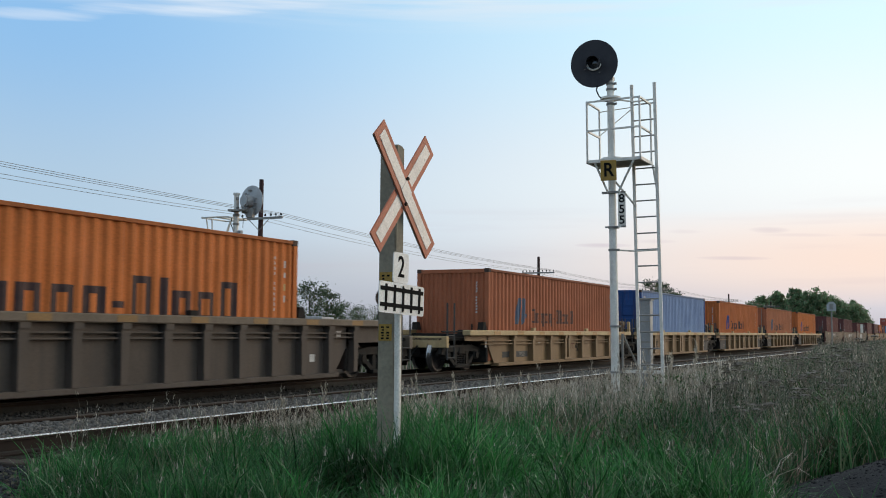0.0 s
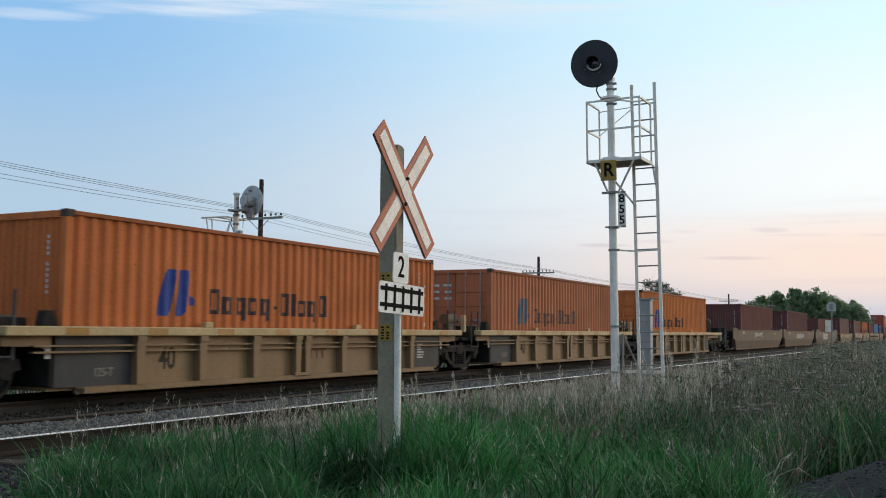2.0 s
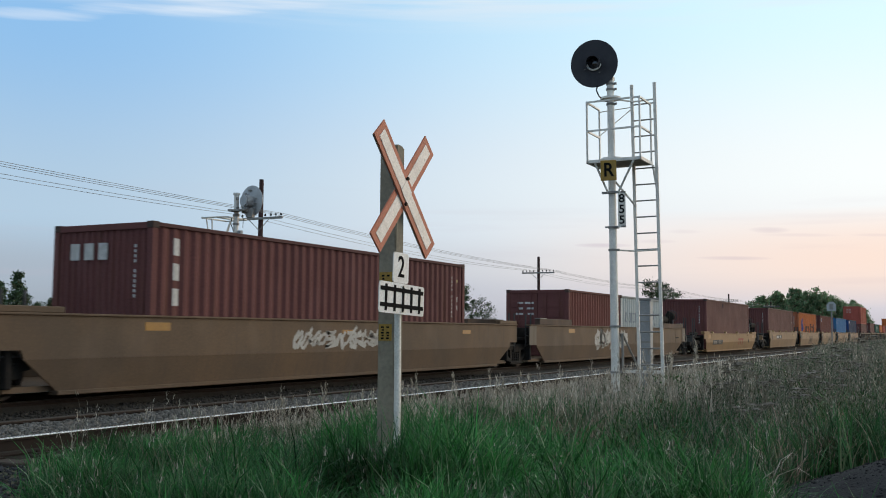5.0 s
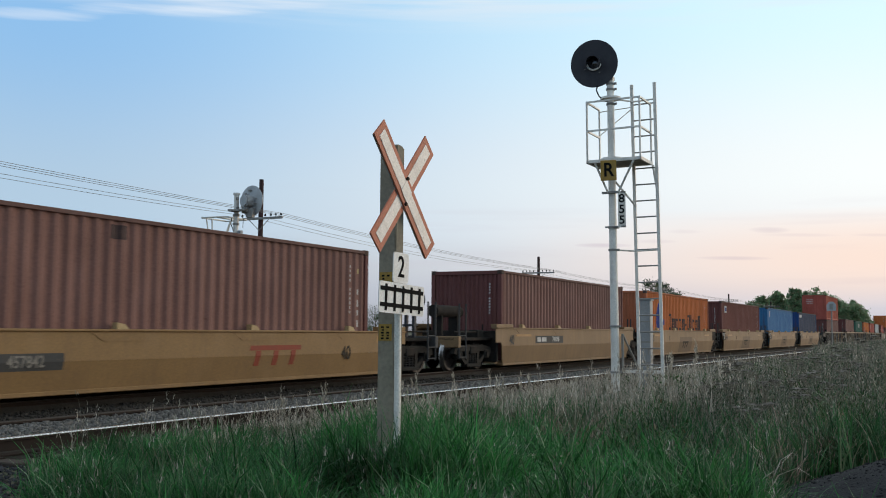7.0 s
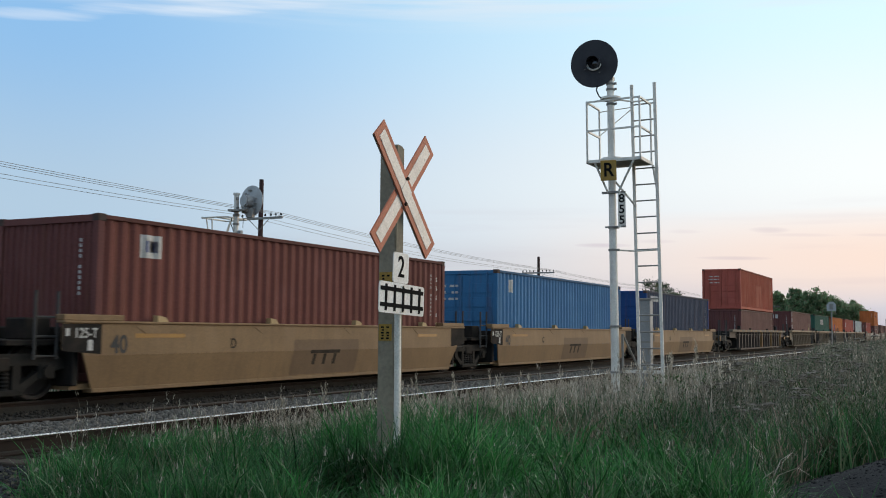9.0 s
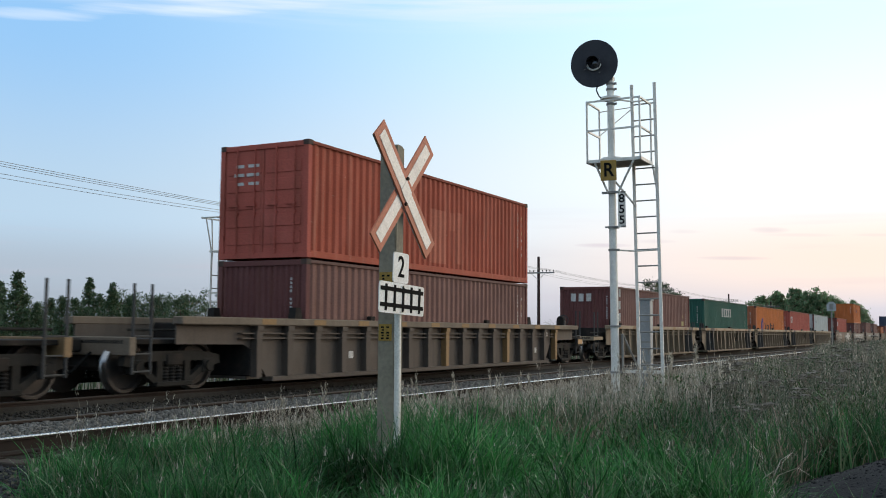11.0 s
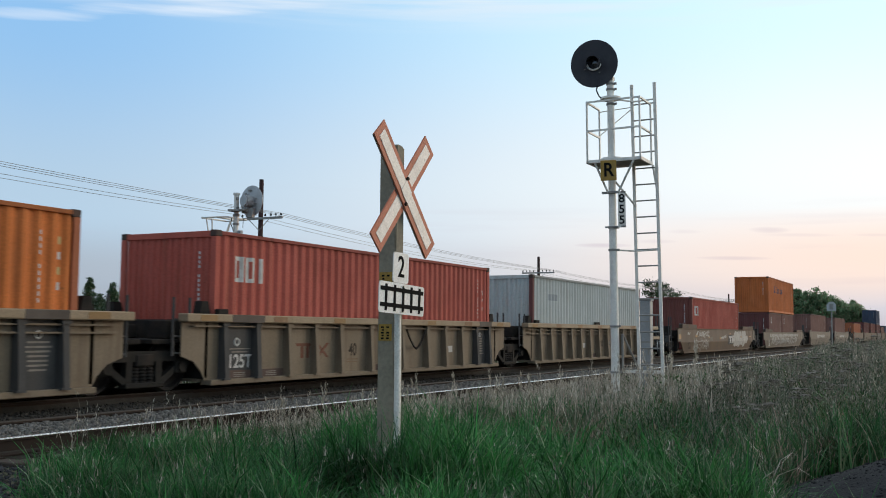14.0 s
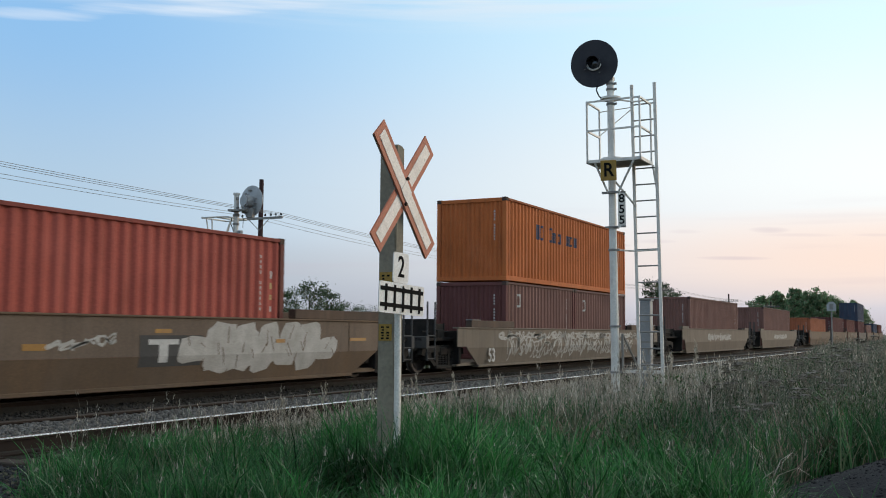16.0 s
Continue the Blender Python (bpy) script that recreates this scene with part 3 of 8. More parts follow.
def crossing_sign():
    px, py = 7.69, 4.60
    t = thing("crossing_sign", pose(px, py, 0), "red-bordered white crossbuck on a weathered grey timber post", "crossing sign")
    post = Shape().prism([(-0.03, -0.5), (0.115, -0.5), (0.115, 2.80), (0.06, 2.83), (-0.01, 2.835), (-0.03, 2.82)], -0.09, 0.09)
    bm = bmesh.new()
    me = post.mesh("tmp", POST)
    bm.from_mesh(me)
    bpy.data.meshes.remove(me)
    bmesh.ops.bevel(bm, geom=[e for e in bm.edges if abs((e.verts[0].co - e.verts[1].co).z) > 1], offset=0.012, segments=2, affect="EDGES")
    part("post", Shape().take(bm), POST, t, "weathered square timber post with cracks")
    centre = Vector((0.02, -0.125, 2.40))
    half, wide = 0.70, 0.115
    for angle, y in ((47.0, 0.0), (-46.5, 0.022)):
        m = Matrix.Translation(centre + Vector((0, -0.03 + y, 0))) @ Matrix.Rotation(radians(angle), 4, "Y")
        blade = part("blade", Shape().box(-half, half, -0.008, 0.008, -wide, wide, 0.003), SIGN_RED, t, "faded red-bordered crossbuck blade", at=m)
        part("white_panel", Shape().box(-half + 0.062, half - 0.062, -0.0125, -0.008, -wide + 0.057, wide - 0.057), SIGN_WHITE, blade, "cream reflective panel")
        part("blade_edge", Shape().box(-half + 0.006, half - 0.006, 0.0085, 0.013, -wide - 0.005, wide - 0.02), ALU, blade, "dark folded edge")
    part("joint_panel", Shape().prism([(0, 0.145), (0.13, 0), (0, -0.145), (-0.13, 0)], -0.0215, -0.0140), SIGN_WHITE, t, "cream panel where the blades cross",
               at=Matrix.Translation(centre + Vector((0, -0.03, 0))) @ Matrix.Scale(0.72, 4))
    bolts = ((0.015, 0.118), (-0.015, -0.118))
    for bx, bz in bolts:
        part("bolt", Shape().tube((bx, -0.055, bz), (bx, -0.02, bz), 0.017, 8), RUST, t, "rusty bolt", at=Matrix.Translation(centre))
    # smaller plates under it, on a galvanised pipe
    part("pipe_post", Shape().tube((-0.09, -0.165, -0.45), (-0.11, -0.165, 1.75), 0.03, 14), GALV, t, "galvanised pipe bolted in front of the post", smooth=True)
    num = part("track_count_plate", Shape().prism(rounded(0.135, 0.135), -0.004, 0.004), PLATE_WHITE, t, "white plate with the number of tracks", at=pose(-0.15, -0.215, 1.69, 0, 2, 0))
    letters("numeral", "2", 0.195, INK, num, pose(0, -0.006, 0), stretch=0.9)
    sign = part("track_symbol_plate", Shape().prism(rounded(0.395, 0.135), -0.004, 0.004), PLATE_WHITE, t, "white plate with a black track symbol", at=pose(-0.14, -0.225, 1.415, 0, 2.2, 0))
    s = Shape()
    for z in (-0.065, 0.075):
        s.box(-0.375, 0.375, -0.0085, -0.004, z - 0.018, z + 0.018)
    for k in range(5):
        s.box(-0.30 + k * 0.147, -0.265 + k * 0.147, -0.009, -0.0045, -0.115, 0.115)
    part("track_symbol", s, INK, sign, "black rail-and-tie symbol")
    for dz in (0.11, -0.115):
        for dx in (-0.02, 0.02):
            part("screw", Shape().tube((dx, -0.012, dz), (dx, -0.004, dz), 0.007, 6), GALV, sign)
    for z, h in ((1.58, 0.17), (1.12, 0.15)):
        tag = part("yellow_tag", Shape().box(-0.037, -0.032, -0.06, 0.075, z - h / 2, z + h / 2), YELLOW, t, "yellow notice plate on the post")
        for i in range(2):
            for k in range(5):
                zz = z - h * 0.40 + k * h * 0.165
                if (i, k) != (0, 3):
                    part("tag_line", Shape().box(-0.0385, -0.037, -0.035 + i * 0.055, -0.006 + i * 0.055 - 0.006 * (k % 2), zz, zz + h * 0.10), INK, tag)
    return t


crossing_sign()


# ---- signal masts ----
def ladder_parts(parent, foot, top, across, width, rung=0.305, r=0.03):
    """A ladder between two heights: two stringers and separate rungs."""
    foot, top, across = Vector(foot), Vector(top), Vector(across).normalized()
    n = int((top - foot).length / rung)
    for s in (0, 1):
        o = across * width * s
        part("stringer", Shape().box(-0.016, 0.016, -r, r, 0, (top - foot).length), GALV, parent, "galvanised flat-bar stringer",
             at=Matrix.Translation(foot + o) @ (top - foot).to_track_quat("Z", "Y").to_matrix().to_4x4())
    bar = None
    for i in range(1, n):
        p = foot + (top - foot) * (i * rung / (top - foot).length)
        s = Shape().tube(p, p + across * width, 0.0145, 8)
        # rungs take the darker steel: their backlit shade is in the colour
        part("rung", s, GALV_OLD_BACKLIT, parent)


def near_signal():
    bx, by = 18.20, 5.84
    t = thing("signal_mast", pose(bx, by, 0, -0.6, -0.3, 0), "galvanised railway signal mast with one black searchlight head and ladder", "railway signal")
    part("mast", Shape().tube((0, 0, -0.5), (0, 0, 6.12), 0.083, 24, 0.066), GALV, t, "galvanised steel mast", smooth=True)
    part("base", Shape().box(-0.24, 0.24, -0.24, 0.24, -0.55, -0.12, 0.02), STONE, t, "concrete base block")
    for z in (5.95, 5.84, 5.55, 3.82, 3.14, 2.71, 1.25, 0.38):
        part("band_clamp", Shape().tube((0, 0, z - 0.018), (0, 0, z + 0.018), 0.086 if z > 3 else 0.094, 20).box(-0.015, 0.015, -0.125, -0.07, z - 0.02, z + 0.02), GALV_OLD_BACKLIT, t, "bolted band clamp", smooth=True)
    for z in (5.66, 4.47):
        part("collar_plate", Shape().tube((0, 0, z - 0.02), (0, 0, z + 0.02), 0.20, 20), GALV, t, "round collar plate on the mast", smooth=True)
    # searchlight head, looking along the track
    face = Vector((-0.985, -0.112, -0.087)).normalized()
    c = Vector((-0.14, 0.268, 6.35))
    head = part("signal_head", Shape().lathe(c + face * 0.02, face, [(0.0, -0.012), (0.43, -0.012), (0.462, -0.004), (0.464, 0.012), (0.44, 0.016), (0.40, 0.012), (0.16, 0.030), (0.12, 0.03)], 72), BLACK, t, "round black searchlight backboard", smooth=True)
    part("lens", Shape().lathe(c + face * 0.05, face, [(0.0, 0.018), (0.06, 0.012), (0.105, 0.0)], 32), GLASS, head, "dark unlit lens", smooth=True)
    up = Vector((0, 0, 1))
    side = face.cross(up).normalized()
    visor = Shape()
    k = 24
    for i in range(k):
        a, b = radians(-50 + 280 * i / k), radians(-50 + 280 * (i + 1) / k)
        da, db = side * math.cos(a) + up * math.sin(a), side * math.cos(b) + up * math.sin(b)
        p0, p1 = c + face * 0.03, c + face * 0.24
        q = [p0 + da * 0.142, p0 + db * 0.142, p1 + db * 0.128, p1 + da * 0.128]
        q2 = [x - (da if j in (0, 3) else db) * 0.006 for j, x in enumerate(q)]
        visor.add(q + q2, [(0, 1, 2, 3), (7, 6, 5, 4), (0, 4, 5, 1), (2, 6, 7, 3)])
    part("visor", visor, BLACK, head, "black tunnel visor")
    # pale arc on the lower rim, modelled as the lens's C-shaped reflection
    rim = Shape()
    for i in range(16):
        a = radians(188 + 164 * i / 16)
        b = radians(188 + 164 * (i + 1) / 16)
        rim.tube(c + face * 0.075 + (side * math.cos(a) + up * math.sin(a)) * 0.132, c + face * 0.075 + (side * math.cos(b) + up * math.sin(b)) * 0.132, 0.018, 6)
    part("lens_rim", rim, GALV, head, "bright lens rim")
    for a in (60, 150, 240, 330):
        d = side * math.cos(radians(a)) + up * math.sin(radians(a))
        part("rivet", Shape().tube(c + face * 0.02 + d * 0.21, c + face * 0.05 + d * 0.21, 0.012, 8), GALV_OLD_BACKLIT, head)
    part("lamp_case", Shape().box(c.x + 0.04, c.x + 0.40, c.y - 0.17, c.y + 0.17, c.z - 0.22, c.z + 0.22, 0.03), BLACK, head, "black lamp housing")
    part("bracket", Shape().box(-0.06, 0.10, -0.06, 0.34, 6.02, 6.10, 0.01), GALV_OLD_BACKLIT, t, "head bracket on the mast top")
    cable = Shape()
    pts = [Vector((-0.12, 0.22, 5.93)), Vector((-0.13, 0.24, 5.82)), Vector((-0.12, 0.19, 5.70)), Vector((-0.09, 0.10, 5.62)), Vector((-0.07, 0.05, 5.60))]
    for a, b in zip(pts, pts[1:]):
        cable.tube(a, b, 0.013, 6)
    part("cable", cable, INK, t, "black drop cable and clip")
    # platform round the mast, railed on three sides, the ladder at its back
    y0, y1, x0, x1 = -0.655, 0.385, -0.30, 0.45
    zf = 4.42
    part("platform", Shape().box(x0 + 0.02, x1, y0 + 0.02, y1 - 0.02, zf - 0.03, zf + 0.005), GALV_OLD_BACKLIT, t, "steel grating platform")
    frame_bars = Shape()
    for a, b in (((x0, y0), (x0, y1)), ((x1, y0), (x1, y1)), ((x0, y0), (x1, y0)), ((x0, y1), (x1, y1))):
        frame_bars.box(min(a[0], b[0]) - 0.018, max(a[0], b[0]) + 0.018, min(a[1], b[1]) - 0.018, max(a[1], b[1]) + 0.018, zf - 0.05, zf + 0.01)
    part("platform_frame", frame_bars, GALV, t, "angle-iron platform frame")
    for x, y in ((x0, y0), (x0, y1), (x1, y0), (x1, y1)):
        part("railing_post", Shape().box(x - 0.017, x + 0.017, y - 0.015, y + 0.015, zf, zf + 1.16), GALV, t)
    for h in (0.58, 1.145):
        for a, b in (((x0, y0), (x0, y1)), ((x0, y1), (x1, y1)), ((x0, y0), (x1, y0))):
            part("railing_bar", Shape().box(min(a[0], b[0]) - 0.016, max(a[0], b[0]) + 0.016, min(a[1], b[1]) - 0.016, max(a[1], b[1]) + 0.016, zf + h - 0.016, zf + h + 0.016), GALV, t)
    part("chain", Shape().tube((x1, y1, zf + 1.10), (x1, -0.28, zf + 1.13), 0.009, 6), GALV, t, "thin safety chain")
    part("chain", Shape().tube((x1, y1, zf + 0.62), (x1, -0.26, zf + 1.08), 0.009, 6), GALV, t)
    for a, b in (((x0, 0.245, zf - 0.03), (-0.10, 0.05, 3.80)), ((x0, -0.535, zf - 0.03), (-0.10, -0.15, 3.80)), ((0.0, -0.05, 4.05), (x1, -0.33, 3.58)), ((x1 + 0.02, y0 - 0.02, zf - 0.05), (x1 + 0.03, -0.775, 3.66))):
        part("brace", Shape().tube(a, b, 0.021, 8), GALV, t, "diagonal platform brace")
    part("brace_seat", Shape().box(-0.12, -0.06, -0.17, 0.17, 3.79, 3.83), GALV_OLD_BACKLIT, t, "seat of the braces on the mast")
    # ladder
    ladder_parts(t, (0.46, -0.335, -0.13), (0.46, -0.285, 6.0), (0.0, -1.0, 0), 0.455, 0.318)
    for z in (5.66, 2.71):
        part("ladder_stay", Shape().tube((0, 0, z), (0.46, -0.31, z), 0.017, 8).tube((0.46, -0.31, z), (0.46, -0.77, z + 0.01), 0.017, 8), GALV, t, "horizontal ladder stay")
    part("ladder_foot", Shape().box(0.41, 0.47, -0.80, -0.02, 0.350, 0.405), GALV, t, "flat foot bar of the ladder")
    part("foot_strut", Shape().box(0.02, 0.05, -0.16, -0.12, 0.38, 1.1).tube((0.04, -0.14, 1.1), (0.42, -0.34, 0.42), 0.022, 8), GALV_OLD_BACKLIT, t, "strut at the mast's foot")
    # plates
    rp = part("marker_plate", Shape().box(-0.006, 0.006, -0.15, 0.15, -0.195, 0.195, 0.004), YELLOW, t, "yellow plate with a black letter", at=pose(-0.345, -0.045, 4.20, 0, 0, 12))
    letters("marker_letter", "R", 0.265, INK, rp, pose(-0.009, 0, 0, 0, 0, -90), stretch=0.9, bold=0.03)
    part("plate_arm", Shape().box(-0.34, -0.04, -0.02, 0.02, 4.18, 4.22), GALV_OLD_BACKLIT, t, "arm that holds the yellow plate")
    npl = part("numeral_plate", Shape().box(-0.005, 0.005, -0.072, 0.072, -0.345, 0.345, 0.003), GALV, t, "grey vertical plate with three black numerals", at=pose(-0.10, -0.215, 3.47, 0, 0, 14))
    for i, ch in enumerate("855"):
        letters("plate_numeral", ch, 0.165, INK, npl, pose(-0.008, 0, 0.205 - i * 0.205, 0, 0, -90), stretch=1.0, bold=0.022)
    for z in (3.13, 3.79):
        part("plate_bracket", Shape().box(-0.11, -0.08, -0.29, 0.12, z, z + 0.03), GALV_OLD_BACKLIT, t, "plate bracket")
    return t


def relay_cabinet():
    """The narrow steel cabinet behind the ladder."""
    t = thing("relay_case", pose(19.22, 5.53, 0), "tall narrow grey steel relay case behind the signal ladder", "relay case")
    part("body", Shape().box(-0.10, 0.10, -0.105, 0.105, -0.4, 1.76, 0.012), CABINET, t, "grey painted steel body")
    part("lid", Shape().box(-0.12, 0.12, -0.125, 0.125, 1.76, 1.80, 0.01), CABINET, t)
    for z in (1.35, 0.95, 0.55):
        part("seam_bar", Shape().box(-0.108, -0.098, -0.105, 0.105, z - 0.012, z + 0.012), GALV_OLD_BACKLIT, t)
    part("hasp", Shape().box(-0.115, -0.10, -0.085, -0.055, 0.7, 0.82), GALV_OLD_BACKLIT, t)


near_signal()
relay_cabinet()


def far_signal():
    t = thing("far_signal_mast", pose(20.95, 17.38, 0), "grey signal mast beyond the tracks, seen from behind", "railway signal")
    part("mast", Shape().tube((0, 0, -0.7), (0, 0, 4.80), 0.078, 20, 0.068), GALV, t, "galvanised mast", smooth=True)
    part("mast_cap", Shape().tube((0, 0, 4.78), (0, 0, 4.83), 0.095, 20), GALV, t, "flat mast cap", smooth=True)
    back = Vector((0.99, -0.14, 0)).normalized()
    c = Vector((0.06, -0.43, 4.60))
    head = part("signal_head", Shape().lathe(c + back * 0.05, -back, [(0.0, -0.01), (0.40, -0.01), (0.425, 0.0), (0.425, 0.014), (0.40, 0.02), (0.0, 0.022)], 48), ALU, t, "round grey backboard from behind", smooth=True)
    part("lamp_case", Shape().tube(c + Vector((0.02, 0.03, -0.02)), c + Vector((-0.20, 0.06, -0.02)), 0.165, 20).tube(c + Vector((-0.20, 0.06, -0.02)), c + Vector((-0.23, 0.065, -0.02)), 0.14, 20), ALU, head, "grey drum-shaped lamp housing", smooth=True)
    part("case_foot", Shape().box(c.x - 0.16, c.x, c.y + 0.0, c.y + 0.18, c.z - 0.34, c.z - 0.15, 0.02).prism([(c.y - 0.14, c.z - 0.46), (c.y + 0.06, c.z - 0.46), (c.y + 0.1, c.z - 0.2), (c.y - 0.18, c.z - 0.2)], c.x - 0.1, c.x + 0.02, "x"), GALV_OLD_BACKLIT, head, "tapered foot of the housing")
    part("head_arm", Shape().box(c.x - 0.30, c.x - 0.14, c.y, 0.04, c.z - 0.30, c.z - 0.24, 0.01).box(-0.3, 0.0, -0.05, 0.05, c.z - 0.30, c.z - 0.24), GALV_OLD_BACKLIT, head, "arm from mast to head")
    for dy, dz, w in ((0.04, 0.29, 0.10), (-0.20, 0.05, 0.04), (-0.16, -0.08, 0.12), (0.18, 0.20, 0.05)):
        part("bolt_plate", Shape().box(c.x - 0.02, c.x + 0.03, c.y + dy - w / 2, c.y + dy + w / 2, c.z + dz - 0.02, c.z + dz + 0.02), GALV_OLD_BACKLIT, head, "dark bolted plate")
    for z in (4.36, 4.62):
        part("hinge", Shape().box(-0.10, -0.04, -0.12, -0.06, z, z + 0.08), GALV_OLD_BACKLIT, t, "hinge of the housing")
    # railing over the ladder's head
    zf = 4.14
    ring = Shape()
    for a, b in (((-0.5, 0.78), (0.5, 0.75)), ((0.5, 0.75), (0.45, 0.0)), ((-0.5, 0.78), (-0.42, 0.0)), ((-0.42, 0.0), (0.45, 0.0)), ((-0.46, 0.3), (0.46, 0.3))):
        ring.tube((*a, zf), (*b, zf), 0.022, 8)
    part("top_railing", ring, GALV, t, "galvanised railing at the head of the ladder")
    for x, y, u in ((-0.40, 0.70, -0.15), (0.50, 0.62, 0.15), (-0.12, 0.74, -0.12), (0.40, 0.50, 0.2)):
        part("cage_bar", Shape().tube((x, y, zf), (u, 0.69, 3.20), 0.019, 8).tube((u, 0.69, 3.20), (math.copysign(0.15, u), 0.69, 2.85), 0.019, 8), GALV, t)
    ladder_parts(t, (-0.15, 0.71, -0.6), (-0.15, 0.69, 3.22), (1.0, 0.0, 0), 0.30, 0.355, 0.022)
    for z, r in ((3.24, 0.034), (2.11, 0.024), (1.86, 0.024), (0.5, 0.024)):
        part("ladder_stay", Shape().tube((0.02, -0.08, z - 0.01), (-0.15, 0.76, z + 0.01), r, 8).tube((0.02, -0.08, z), (0.15, 0.70, z), r * 0.8, 8), GALV, t)
        part("band_clamp", Shape().tube((0, 0, z - 0.03), (0, 0, z + 0.03), 0.094, 16), GALV_OLD_BACKLIT, t)
    for z in (4.22, 3.98, 2.58):
        part("band_clamp", Shape().tube((0, 0, z - 0.03), (0, 0, z + 0.03), 0.092, 16), GALV_OLD_BACKLIT, t)
    npl = part("numeral_plate", Shape().box(-0.005, 0.005, -0.07, 0.07, -0.31, 0.31), ALU, t, "grey vertical plate with dark numerals", at=pose(-0.10, 0.09, 2.87, 0, 0, 30))
    part("plate_bars", Shape().box(-0.008, -0.005, -0.04, 0.04, 0.12, 0.24).box(-0.008, -0.005, -0.04, 0.04, -0.06, 0.06).box(-0.008, -0.005, -0.04, 0.04, -0.24, -0.12), INK, npl)
    part("junction_box", Shape().box(-0.05, 0.06, -0.20, -0.085, 3.48, 3.80, 0.01), CABINET, t, "small grey junction box")
    part("cable", Shape().tube((-0.10, -0.33, 4.12), (-0.12, -0.34, 3.85), 0.008, 6).tube((-0.09, 0.08, 4.15), (-0.09, 0.1, 3.98), 0.012, 6).tube((-0.09, 0.1, 3.98), (-0.08, 0.02, 3.80), 0.012, 6), INK, t, "loose cables")


far_signal()


def pole(x, y, height, arm_z, label):
    t = thing("utility_pole", pose(x, y, 0), label, "utility pole", "pole line beyond the tracks")
    part("shaft", Shape().tube((0, 0, -1.2), (0.0, 0.02, height), 0.16, 14, 0.115), POLE, t, "dark timber shaft", smooth=True)
    part("crossarm", Shape().box(-0.05, 0.05, -1.5, 1.5, arm_z - 0.06, arm_z + 0.06, 0.008), GALV_OLD_BACKLIT, t, "weathered grey crossarm", at=pose(-0.17, 0, 0))
    for s in (-1, 1):
        part("brace", Shape().tube((-0.16, s * 0.65, arm_z - 0.04), (-0.14, 0, arm_z - 0.62), 0.018, 6), GALV_OLD_BACKLIT, t)
    for k in (-1.4, -1.08, -0.76, -0.4, 0.4, 0.76, 1.08, 1.4):
        s = Shape().lathe((-0.17, k, arm_z + 0.06), (0, 0, 1), [(0.012, 0), (0.012, 0.05), (0.05, 0.06), (0.055, 0.1), (0.035, 0.13), (0.04, 0.16), (0.0, 0.19)], 10)
        part("insulator", s, INK, t)
    return t


POLE_Y = 32.0
POLE_X = [-36.1, 2.2, 40.55, 78.6, 118.3, 156.9, 195.5, 234.1]
ARM = 6.62
for i, x in enumerate(POLE_X):
    pole(x, POLE_Y, (8.9, 8.9, 8.9, 7.55, 6.8, 7.2, 7.2, 7.2)[i], (ARM, 7.55, 6.84, 6.15, 6.2, 6.1, 6.2, 6.2)[i], "dark timber telegraph pole with a crossarm of insulators")


def wires():
    t = thing("pole_line_wires", pose(0, 0, 0), "thin sagging line wires strung between the poles", "wire")
    arms = (ARM, 7.55, 6.84, 6.15, 6.2, 6.1, 6.2, 6.2)
    for k in (-1.4, -1.08, -0.76, 0.4, 1.08):
        cu = bpy.data.curves.new("wire", "CURVE")
        cu.dimensions, cu.bevel_depth, cu.bevel_resolution = "3D", 0.010, 0
        pts = []
        for i in range(len(POLE_X) - 1):
            for j in range(12):
                u = j / 12
                pts.append((POLE_X[i] + (POLE_X[i + 1] - POLE_X[i]) * u, POLE_Y + k, arms[i] + (arms[i + 1] - arms[i]) * u + 0.22 - 4 * (0.26 + 0.06 * (k + 1.4)) * u * (1 - u)))
        sp = cu.splines.new("POLY")
        sp.points.add(len(pts) - 1)
        for p, q in zip(sp.points, pts):
            p.co = (*q, 1)
        tmp = bpy.data.objects.new("tmp", cu)
        me = bpy.data.meshes.new_from_object(tmp)
        bpy.data.objects.remove(tmp)
        me.materials.clear()
        me.materials.append(GALV_OLD_BACKLIT)
        part("wire", me, GALV_OLD_BACKLIT, t)
    guy = Shape().tube((POLE_X[2], POLE_Y, 5.2), (POLE_X[2] + 2.2, POLE_Y + 0.5, -0.7), 0.012, 6)
    part("guy_wire", guy, GALV_OLD_BACKLIT, t)


wires()


